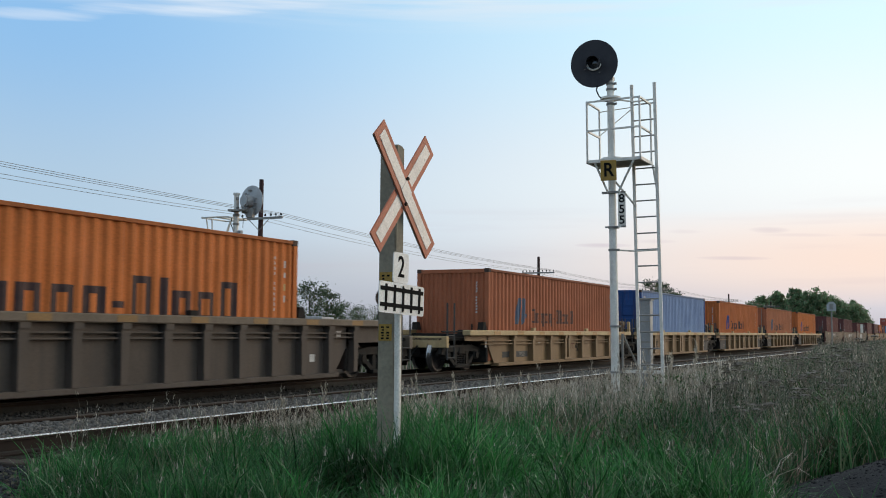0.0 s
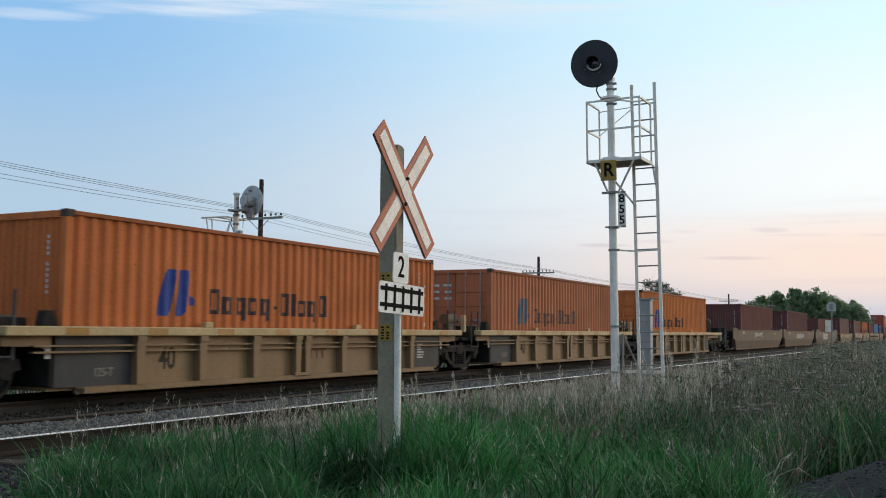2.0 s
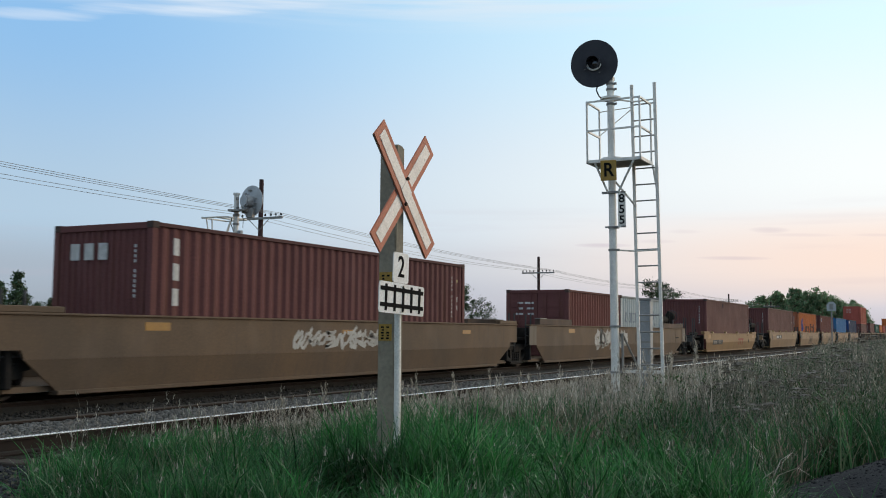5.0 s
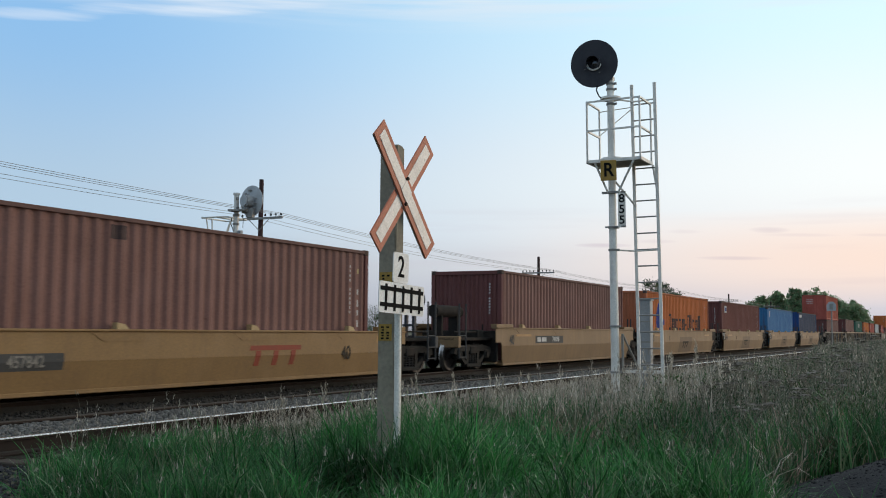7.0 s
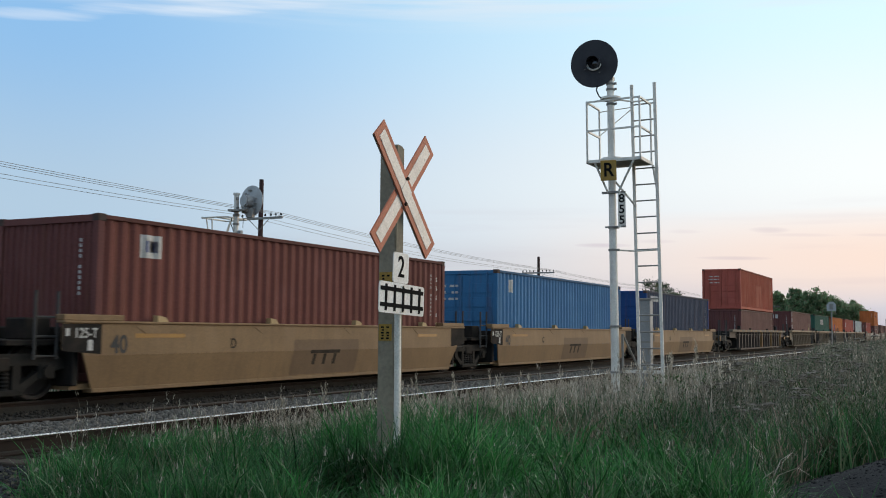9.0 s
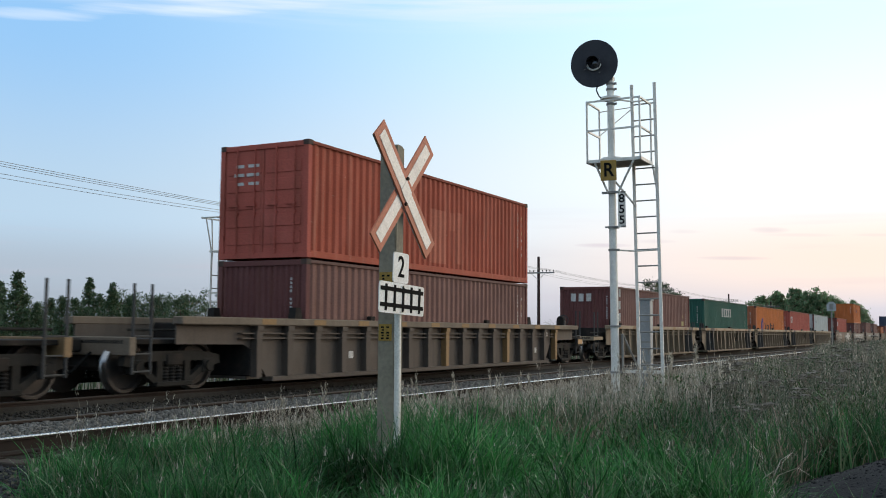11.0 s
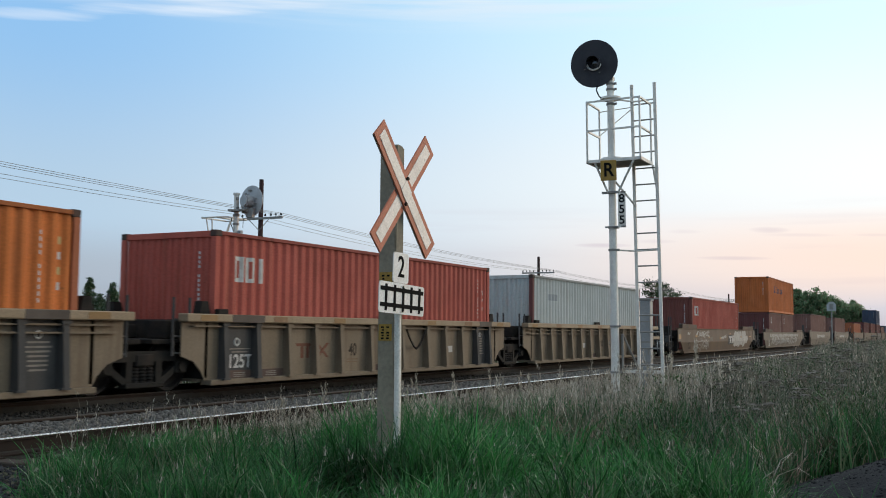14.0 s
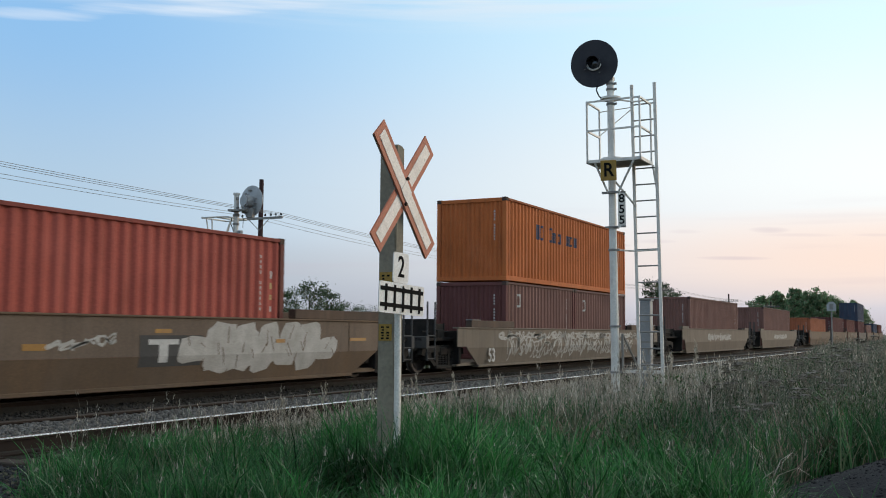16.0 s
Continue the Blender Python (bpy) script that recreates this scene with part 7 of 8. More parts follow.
# --- the cars that follow, far along the line ---
FAR = [(429.3, "brown", TALL, "drab", 10.4, 10.6), (450.9, "brown", TALL, "drab", 10.6, 10.2), (476.4, "dusty", LOW, "brown", 10.2, 9.6), (496.0, "plum", TALL, "brown", 9.6, 9.0), (513.0, "maroon", TALL, "brown", 8.4, 8.8), (531.0, "plum", TALL, "dark", 8.8, 8.8), (549.0, "brown", LOW, "brown", 9.0, 9.0), (567.0, "navy", TALL, "brown", 9.0, 9.0), (585.0, "maroon", TALL, "brown", 9.0, 9.0)]
NAMES = {"brown": "brown", "dusty": "dusty orange-brown", "plum": "dark plum", "maroon": "maroon", "navy": "navy blue"}
for i, (u, col, h, body, hl, hr) in enumerate(FAR):
    smooth_car(u + HALF, hl, hr, 1.36, body, 7.0 if hl < 9.1 else 8.2, "drab smooth-sided well car in the rear of the train", "couple", "couple", True, 0.8, gussets=False, seed=120 + i, marks=[("scrawl", -3.0, 3.0, 0.7, 1.1, 40 + i, 0.2)] if i < 2 else [])
    container(u, col, NAMES[col] + " corrugated container in the rear of the train", h, seed=130 + i)
    if u == 531.0:
        container(u, "navy", "dark navy container stacked on a plum one in the rear", 2.60, z=0.26 + TALL + 0.03, seed=140)


# ---- grass, weeds, trees ----
GREEN = foliage("lush_green_grass", (0.012, 0.066, 0.020), (0.056, 0.280, 0.062), (0.24, 0.36, 0.20), 0.05, 0.6, 0.35, 0.25, (1.05, 0.72, 0.85))
THIN = foliage("thin_grass", (0.018, 0.072, 0.027), (0.056, 0.225, 0.066), (0.22, 0.27, 0.16), 0.09, 0.6, 0.3, 0.22, (1.2, 0.75, 0.9))
MIXED = foliage("rank_grass", (0.030, 0.066, 0.030), (0.092, 0.155, 0.070), (0.36, 0.32, 0.245), 0.18, 0.55, 0.25, 0.2, (1.25, 0.85, 0.95))
STRAW = foliage("straw_grass", (0.18, 0.175, 0.13), (0.40, 0.375, 0.315), (0.56, 0.52, 0.445), 0.25, 0.4, 0.25, 0.2)
DRY = foliage("dry_grass_stalks", (0.26, 0.225, 0.17), (0.48, 0.425, 0.34), (0.60, 0.54, 0.45), 0.3, 0.45, 0.2, 0.2)
WEED = foliage("dark_weed_stems", (0.036, 0.068, 0.036), (0.095, 0.145, 0.078), (0.25, 0.215, 0.155), 0.20, 0.4, 0.15)
UMBEL = foliage("dead_umbel_heads", (0.060, 0.050, 0.038), (0.115, 0.095, 0.070), (0.17, 0.14, 0.10), 0.2, 0.4, 0.05)
BROWN = foliage("brown_weed_heads", (0.120, 0.112, 0.085), (0.27, 0.245, 0.185), (0.44, 0.39, 0.31), 0.2, 0.4, 0.15)
HERB = foliage("herb_leaves", (0.030, 0.070, 0.022), (0.075, 0.145, 0.045), (0.18, 0.15, 0.08), 0.08, 0.5, 0.25, 0.25)
LEAF = foliage("tree_leaves", (0.032, 0.062, 0.03), (0.070, 0.120, 0.052), (0.13, 0.12, 0.06), 0.08, 0.35, 0.2)
# far leaves: haze and backlight are mixed into this paler green
LEAF_HAZED = foliage("dusky_tree_leaves", (0.13, 0.205, 0.11), (0.25, 0.39, 0.20), (0.36, 0.28, 0.18), 0.15, 0.35, 0.45)
BARK = material("grey_brown_bark", (0.10, 0.075, 0.055), (0.07, 0.055, 0.042), 0.95, 0, 3, 20, bump=0.02)


def blades(name, base, height, width, lean, heading, mat, label, category, curl=1.0):
    """Many tapered, bent blades as one mesh: three bent segments each."""
    n = len(base)
    ts = np.array([0.0, 0.38, 0.72, 1.0])
    wid = np.array([1.0, 0.85, 0.5, 0.0])
    hx, hy = np.cos(heading), np.sin(heading)
    face = heading + np.pi / 2 + np.random.RandomState(len(name)).uniform(-0.9, 0.9, n)
    sx, sy = np.cos(face), np.sin(face)
    v = np.zeros((n, 7, 3))
    k = 0
    for i, t in enumerate(ts):
        out = lean * height * (t ** (1 + curl))
        z = height * (t - 0.25 * lean * t ** 3)
        c = np.stack([base[:, 0] + hx * out, base[:, 1] + hy * out, base[:, 2] + z], 1)
        w = (width * wid[i] / 2)[:, None] * np.stack([sx, sy, np.zeros(n)], 1)
        if i < 3:
            v[:, k], v[:, k + 1] = c - w, c + w
            k += 2
        else:
            v[:, k] = c
    off = (np.arange(n) * 7)[:, None]
    quads = np.concatenate([np.array([[0, 1, 3, 2]]) + off, np.array([[2, 3, 5, 4]]) + off])
    tris = np.array([[4, 5, 6]]) + off
    me = quick_mesh(name, v.reshape(-1, 3), quads, mat, tris)
    return tagged(new(name, me), label, category, kind="stuff"), v[:, 6]


def arching(name, base, length, width, bend, heading, mat, label, category, seed=1, power=1.6, m=4):
    """Grass blades that rise and bow over: each bends by its own angle from root to tip, in m steps."""
    n = len(base)
    rs = np.random.RandomState(seed)
    start = rs.uniform(0.0, 0.28, n)
    face = heading + np.pi / 2 + rs.uniform(-0.8, 0.8, n)
    across = np.stack([np.cos(face), np.sin(face), np.zeros(n)], 1)
    wid = np.interp(np.arange(m) / m, [0.0, 0.2, 0.45, 0.7, 1.0], [0.75, 1.0, 0.9, 0.6, 0.15])
    c = base.copy()
    v = np.zeros((n, 2 * m + 1, 3))
    for i in range(m):
        w = (width * wid[i] / 2)[:, None] * across
        v[:, 2 * i], v[:, 2 * i + 1] = c - w, c + w
        a = start + bend * ((i + 0.5) / m) ** power
        c = c + (length / m)[:, None] * np.stack([np.sin(a) * np.cos(heading), np.sin(a) * np.sin(heading), np.cos(a)], 1)
    v[:, 2 * m] = c
    off = (np.arange(n) * (2 * m + 1))[:, None]
    quads = np.concatenate([np.array([[2 * i, 2 * i + 1, 2 * i + 3, 2 * i + 2]]) + off for i in range(m - 1)])
    tris = np.array([[2 * m - 2, 2 * m - 1, 2 * m]]) + off
    me = quick_mesh(name, v.reshape(-1, 3), quads, mat, tris)
    return tagged(new(name, me), label, category, kind="stuff"), c


def scatter(rs, n, x0, x1, y0, y1, keep):
    out = []
    while len(out) < n:
        x, y = rs.uniform(x0, x1, 4000), rs.uniform(y0, y1, 4000)
        k = rs.uniform(0, 1, 4000)
        for a, b, c in zip(x, y, k):
            if c < keep(a, b):
                out.append((a, b, ground_z(a, b) - 0.02))
    return np.array(out[:n])


def on_heap(x, y):
    return math.exp(-(((x - 8.3) / 1.9) ** 2 + ((y + 0.2) / 1.25) ** 2))


def clump(x, y, s=1.1, o=0.0):
    return 0.5 + 0.5 * noise.noise(Vector((x * s, y * s, o)))


def off_lane(x, y):
    edge = 5.45 + 0.80 * (y - 6.2)
    return smooth_step(edge - 0.3, edge + 0.3, x + 0.3 * noise.noise(Vector((y * 1.3, 2, 0)))) if y > 3 else 1.0


def grass():
    rs = np.random.RandomState(11)
    depth = lambda x, y: 0.885 * x + 0.465 * y
    seen = lambda x, y: 1.0 if -0.62 < (0.465 * x - 0.885 * y) / max(depth(x, y), 0.1) < 0.55 else 0.0

    def edge_of_green(x, y):
        return float(np.interp((0.465 * x - 0.885 * y) / max(depth(x, y), 0.1), [-0.5, 0.0, 0.124, 0.2, 0.267, 0.36, 0.5], [11.0, 11.6, 10.5, 8.5, 7.2, 6.3, 5.8]))

    def lush(x, y):
        d = depth(x, y)
        q = on_heap(x, y)
        main = (1 - smooth_step(edge_of_green(x, y) - 0.8, edge_of_green(x, y) + 1.0, d)) * (1 - smooth_step(7.5, 8.4, y))
        tuft = 0.8 * math.exp(-(((x - 10.4) / 1.2) ** 2 + ((y - 0.9) / 0.8) ** 2))
        return seen(x, y) * off_lane(x, y) * max(main, tuft) * (0.0 if q > 0.22 else 1.0) * (0.08 + 0.92 * smooth_step(0.34, 0.64, clump(x, y, 1.7))) * min(1.0, (7.0 / d) ** 1.2)
    def tufts(c, k, spread):
        p = np.repeat(c, k, 0)
        n = len(p)
        head = np.repeat(rs.uniform(0, 6.28, len(c)), k) + rs.normal(0, 1.6, n)
        r = np.abs(rs.normal(0, spread, n))
        a = rs.uniform(0, 6.28, n)
        return p + np.stack([np.cos(a) * r, np.sin(a) * r, np.zeros(n)], 1), head, n

    def tallness(c):
        return np.array([(1 + 0.32 * math.exp(-(((x - 7.2) / 1.3) ** 2 + ((y - 4.0) / 1.2) ** 2))) * (0.62 + 0.55 * smooth_step(0.32, 0.68, clump(x, y, 1.3, 4))) * (1 - 0.40 * smooth_step(5.5, 7.6, y)) for x, y, _ in c])
    # broad blades in the nearer, moister part, thin ones towards the lane
    left = lambda x, y: smooth_step(0.02, -0.22, (0.465 * x - 0.885 * y) / max(depth(x, y), 0.1))
    c = scatter(rs, 6200, 3.6, 12.5, -2.5, 8.4, lambda x, y: lush(x, y) * (1 - 0.75 * left(x, y)))
    p, head, n = tufts(c, 16, 0.07)
    hgt = rs.uniform(0.22, 0.62, n) * np.repeat(tallness(c) * rs.uniform(0.7, 1.2, len(c)), 16)
    arching("green_grass", p, hgt * 1.12, rs.uniform(0.007, 0.019, n), rs.uniform(0.5, 3.0, n), head, GREEN, "lush green grass on the verge", "grass", 3, m=3)
    c = scatter(rs, 3000, 3.6, 12.5, 2.0, 8.4, lambda x, y: lush(x, y) * left(x, y))
    p, head, n = tufts(c, 26, 0.08)
    hgt = rs.uniform(0.22, 0.56, n) * np.repeat(tallness(c) * rs.uniform(0.75, 1.2, len(c)), 26)
    arching("thin_green_grass", p, hgt, rs.uniform(0.004, 0.010, n), rs.uniform(0.2, 1.9, n), head, THIN, "thin green grass towards the lane", "grass", 5, m=3)
    # seed stalks that stand a little above it
    p = scatter(rs, 300, 3.8, 12.5, -2.0, 8.0, lush)
    n = len(p)
    _, tips = arching("green_stalks", p, rs.uniform(0.45, 0.78, n), rs.uniform(0.003, 0.005, n), rs.uniform(0.1, 0.9, n), rs.uniform(0, 6.28, n), STRAW, "pale seed stalks among the green grass", "grass", 6)
    t0 = np.repeat(tips, 6, 0)
    m = len(t0)
    t0 = t0 + np.stack([rs.normal(0, 0.008, m), rs.normal(0, 0.008, m), -rs.uniform(-0.01, 0.09, m)], 1)
    blades("green_seed_heads", t0, rs.uniform(0.02, 0.05, m), rs.uniform(0.004, 0.008, m), rs.uniform(0.2, 0.9, m), rs.uniform(0, 6.28, m), STRAW, "small pale seed heads among the green grass", "grass", 0.6)

    # rank grass further back, dry stalks with seed heads among it
    def rank(x, y):
        d = depth(x, y)
        return seen(x, y) * off_lane(x, y) * smooth_step(edge_of_green(x, y) - 1.6, edge_of_green(x, y) + 0.2, d) * (0.0 if on_heap(x, y) > 0.2 else 1.0) * (1 - smooth_step(7.7, 8.6, y)) * (0.3 + 0.7 * clump(x, y, 0.8, 7)) * (1 - 0.75 * smooth_step(edge_of_green(x, y) + 2.5, edge_of_green(x, y) + 6.0, d)) * min(1.0, (11 / d) ** 1.1)
    c = scatter(rs, 3900, 6.0, 40, -3, 8.4, rank)
    k = 20
    p = np.repeat(c, k, 0)
    n = len(p)
    head = rs.uniform(0, 6.28, n)
    r = np.abs(rs.normal(0, 0.09, n))
    p = p + np.stack([np.cos(head) * r, np.sin(head) * r, np.zeros(n)], 1)
    room = np.repeat(np.array([sight(x, y) * (0.7 + 0.4 * clump(x, y, 1.3, 31)) for x, y, _ in c]), k)
    hgt = np.clip(room - p[:, 2], 0.12, 1.0) * rs.uniform(0.3, 0.80, n)
    arching("rank_grass", p, hgt * 1.15, rs.uniform(0.005, 0.012, n), rs.uniform(0.2, 1.9, n), head, MIXED, "rank green and straw-coloured grass along the track", "grass", 8, m=3)

    # low straw-coloured grass between the green verge and the ballast
    def strawy(x, y):
        d = depth(x, y)
        r = (0.465 * x - 0.885 * y) / max(d, 0.1)
        return seen(x, y) * off_lane(x, y) * smooth_step(edge_of_green(x, y) + 1.5, edge_of_green(x, y) + 3.9, d) * (1 - 0.9 * smooth_step(0.27, 0.36, r)) * (0.0 if on_heap(x, y) > 0.2 else 1.0) * (1 - smooth_step(7.9, 8.6, y)) * (0.35 + 0.65 * clump(x, y, 1.0, 17)) * min(1.0, (11 / d) ** 1.1)
    c = scatter(rs, 2200, 6.0, 40, -2, 8.6, strawy)
    k = 18
    p = np.repeat(c, k, 0)
    n = len(p)
    head = rs.uniform(0, 6.28, n)
    r = np.abs(rs.normal(0, 0.08, n))
    p = p + np.stack([np.cos(head) * r, np.sin(head) * r, np.zeros(n)], 1)
    room = np.repeat(np.array([sight(x, y) for x, y, _ in c]), k)
    hgt = np.clip(room - p[:, 2], 0.12, 0.9) * rs.uniform(0.25, 0.74, n)
    arching("straw_grass", p, hgt * 1.05, rs.uniform(0.004, 0.011, n), rs.uniform(0.1, 1.4, n), head, STRAW, "straw-coloured dry grass along the track", "dry grass", 25, 1.6, 2)

    def stalky(x, y):
        d = depth(x, y)
        r = (0.465 * x - 0.885 * y) / max(d, 0.1)
        return seen(x, y) * off_lane(x, y) * smooth_step(10.2, 13.5, d) * (1 - 0.85 * smooth_step(0.27, 0.35, r)) * (1 - smooth_step(8.1, 8.5, y)) * (0.12 + 0.88 * clump(x, y, 0.7, 9) ** 1.5) * min(1.0, (12 / d) ** 0.9)
    p = scatter(rs, 3900, 6.5, 40, -2, 8.5, stalky)
    n = len(p)
    room = np.array([sight(x, y) for x, y, _ in p])
    hgt = np.clip(room - p[:, 2], 0.16, 1.15) * rs.uniform(0.6, 1.12, n)
    _, tips = blades("dry_stalks", p, hgt, rs.uniform(0.003, 0.006, n), rs.uniform(0.03, 0.28, n), rs.uniform(0, 6.28, n), DRY, "tall dry grass stalks with pale seed heads", "dry grass", 0.9)
    pick = rs.permutation(n)[: int(n * 0.62)]
    t0 = np.repeat(tips[pick], 7, 0)
    m = len(t0)
    t0 = t0 + np.stack([rs.normal(0, 0.006, m), rs.normal(0, 0.006, m), -rs.uniform(0.0, 0.15, m)], 1)
    arching("seed_heads", t0, rs.uniform(0.03, 0.085, m), rs.uniform(0.006, 0.012, m), rs.uniform(0.2, 0.9, m), rs.uniform(0, 6.28, m), DRY, "feathery pale seed heads of dry grass", "dry grass", 23, 0.7, 2)

    # stalks that stand close before the rail and over the ballast
    def edge(x, y):
        return seen(x, y) * off_lane(x, y) * smooth_step(7.2, 9.2, x) * (0.1 + 0.9 * clump(x, y, 0.9, 15) ** 2)
    p = scatter(rs, 2300, 6.2, 26, 5.6, 8.6, edge)
    n = len(p)
    hgt = rs.uniform(0.2, 0.62, n) * np.array([0.85 - 0.35 * smooth_step(11, 15, x) for x, y, _ in p])
    _, tips = blades("trackside_stalks", p, hgt, rs.uniform(0.003, 0.006, n), rs.uniform(0.03, 0.3, n), rs.uniform(0, 6.28, n), DRY, "thin dry stalks standing along the ballast", "dry grass", 0.9)
    t0 = np.repeat(tips, 8, 0)
    m = len(t0)
    t0 = t0 + np.stack([rs.normal(0, 0.008, m), rs.normal(0, 0.008, m), -rs.uniform(0.0, 0.13, m)], 1)
    arching("trackside_seed_heads", t0, rs.uniform(0.03, 0.08, m), rs.uniform(0.005, 0.010, m), rs.uniform(0.2, 0.9, m), rs.uniform(0, 6.28, m), DRY, "feathery seed heads along the ballast", "dry grass", 24, 0.7, 2)

    # dark leafy weeds towards the end of the line
    def weedy(x, y):
        d = depth(x, y)
        return seen(x, y) * (0.12 + 0.88 * smooth_step(0.20, 0.33, (0.465 * x - 0.885 * y) / max(d, 0.1))) * smooth_step(8.5, 10, d) * (1 - smooth_step(4.0, 5.6, y - 0.05 * x)) * (0.0 if on_heap(x, y) > 0.2 else 1.0) * (0.2 + 0.8 * clump(x, y, 0.9, 21)) * min(1.0, (11 / d) ** 1.0)
    p = scatter(rs, 3300, 8.0, 48, -5, 7.0, weedy)
    n = len(p)
    room = np.array([sight(x, y) for x, y, _ in p])
    hgt = np.clip(room - p[:, 2], 0.3, 1.35) * rs.uniform(0.55, 1.06, n)
    lean, head = rs.uniform(0.02, 0.25, n), rs.uniform(0, 6.28, n)
    blades("weed_stems", p, hgt, rs.uniform(0.006, 0.012, n), lean, head, WEED, "dark branching weed stems", "weeds", 1.0)
    k = 34
    t = rs.uniform(0.25, 1.0, (n, k))
    out = lean[:, None] * hgt[:, None] * t ** 2
    leafp = np.stack([p[:, 0:1] + np.cos(head)[:, None] * out, p[:, 1:2] + np.sin(head)[:, None] * out, p[:, 2:3] + hgt[:, None] * (t - 0.25 * lean[:, None] * t ** 3)], -1).reshape(-1, 3)
    m = len(leafp)
    low = np.repeat(t.reshape(-1) < 0.74, 1)
    lower = leafp[low]
    m = len(lower)
    arching("weed_leaves", lower, rs.uniform(0.04, 0.11, m), rs.uniform(0.006, 0.016, m), rs.uniform(0.5, 2.0, m), rs.uniform(0, 6.28, m), WEED, "narrow dark leaves of tall weeds", "weeds", 21, 0.7, 2)
    tops = leafp[~low]
    tops = tops + rs.normal(0, 0.022, tops.shape)
    m = len(tops)
    arching("weed_sprays", tops, rs.uniform(0.02, 0.05, m), rs.uniform(0.006, 0.013, m), rs.uniform(0.3, 1.6, m), rs.uniform(0, 6.28, m), BROWN, "brown seed sprays of tall weeds", "weeds", 22, 0.7, 2)
    # a tongue of broad fresh grass among the weeds, and dead bent blades before them
    c = scatter(rs, 120, 8.0, 15.0, -1.5, 4.0, lambda x, y: math.exp(-((((0.465 * x - 0.885 * y) / max(depth(x, y), 0.1) - 0.435) / 0.035) ** 2 + ((depth(x, y) - 10.2) / 1.0) ** 2)) + 0.5 * math.exp(-((((0.465 * x - 0.885 * y) / max(depth(x, y), 0.1) - 0.24) / 0.05) ** 2 + ((depth(x, y) - 11.5) / 1.5) ** 2)))
    p, hd, n2 = tufts(c, 16, 0.09)
    arching("weed_grass", p, rs.uniform(0.3, 0.8, n2), rs.uniform(0.008, 0.016, n2), rs.uniform(0.4, 2.2, n2), hd, THIN, "broad fresh grass among the weeds", "grass", 12)
    p = scatter(rs, 640, 6.0, 16.0, -1.5, 7.0, lambda x, y: seen(x, y) * off_lane(x, y) * (0.0 if on_heap(x, y) > 0.2 else 1.0) * smooth_step(edge_of_green(x, y) - 0.6, edge_of_green(x, y) + 0.6, depth(x, y)) * (1 - smooth_step(edge_of_green(x, y) + 1.5, edge_of_green(x, y) + 4.0, depth(x, y))))
    n2 = len(p)
    arching("dead_blades", p, rs.uniform(0.35, 0.75, n2), rs.uniform(0.008, 0.015, n2), rs.uniform(1.2, 2.8, n2), rs.uniform(0, 6.28, n2), DRY, "pale dead blades bent over in the rank grass", "dry grass", 13)

    # broad green blades among the rank grass behind the verge
    def broad(x, y):
        d = depth(x, y)
        r = (0.465 * x - 0.885 * y) / max(d, 0.1)
        return seen(x, y) * off_lane(x, y) * (0.0 if on_heap(x, y) > 0.2 else 1.0) * smooth_step(edge_of_green(x, y) - 0.5, edge_of_green(x, y) + 0.8, d) * (1 - smooth_step(edge_of_green(x, y) + 2.2, edge_of_green(x, y) + 5.5, d)) * (1 - smooth_step(7.4, 8.2, y)) * (0.15 + 0.85 * smooth_step(0.4, 0.65, clump(x, y, 1.1, 63))) * smooth_step(-0.12, 0.0, r)
    c = scatter(rs, 320, 6.0, 20.0, -2.0, 8.2, broad)
    p, hd, n2 = tufts(c, 16, 0.09)
    room = np.repeat(np.clip(np.array([sight(x, y) for x, y, _ in c]) - c[:, 2], 0.2, 0.8), 16)
    arching("rank_blades", p, room * rs.uniform(0.5, 1.05, n2), rs.uniform(0.008, 0.017, n2), rs.uniform(0.3, 1.9, n2), hd, THIN, "broad dark green blades among the rank grass", "grass", 31, m=3)

    # low leafy herbs in patches between the grasses
    def herby(x, y):
        d = depth(x, y)
        return seen(x, y) * off_lane(x, y) * smooth_step(7.5, 9.5, d) * (1 - smooth_step(6.4, 7.4, y)) * (0.0 if on_heap(x, y) > 0.25 else 1.0) * smooth_step(0.52, 0.70, clump(x, y, 0.7, 55)) * smooth_step(0.10, 0.22, (0.465 * x - 0.885 * y) / max(d, 0.1)) * min(1.0, (10 / d) ** 1.0)
    c = scatter(rs, 420, 6.5, 36, -3, 7.4, herby)
    k = 30
    p = np.repeat(c, k, 0)
    n = len(p)
    room = np.repeat(np.clip(np.array([sight(x, y) for x, y, _ in c]) - c[:, 2], 0.25, 0.9), k) * rs.uniform(0.25, 0.85, n)
    p = p + np.stack([rs.normal(0, 0.11, n), rs.normal(0, 0.11, n), room], 1)
    blades("herb_leaves", p, rs.uniform(0.03, 0.08, n), rs.uniform(0.010, 0.026, n), rs.uniform(0.6, 2.0, n), rs.uniform(0, 6.28, n), HERB, "low leafy green herbs among the grass", "weeds", 0.5)

    # thinner cover to both sides of the view
    p = scatter(rs, 10000, -14, 34, -16, 7.0, lambda x, y: (1 - seen(x, y)) * (1.0 if x < -2.0 or x > 5.2 else 0.0) * (0.3 + 0.7 * clump(x, y, 0.6, 3)))
    n = len(p)
    blades("verge_grass", p, rs.uniform(0.15, 0.5, n), rs.uniform(0.008, 0.02, n), rs.uniform(0.2, 1.2, n), rs.uniform(0, 6.28, n), GREEN, "rough green grass beside the lane", "grass", 1.2)

    # coarse cover of the field beyond the tracks and of the far verge
    def field(x, y):
        return seen(x, y) * min(1.0, (30 / max(depth(x, y), 1)))
    p = scatter(rs, 15000, 14, 130, 17.0, 95, field)
    n = len(p)
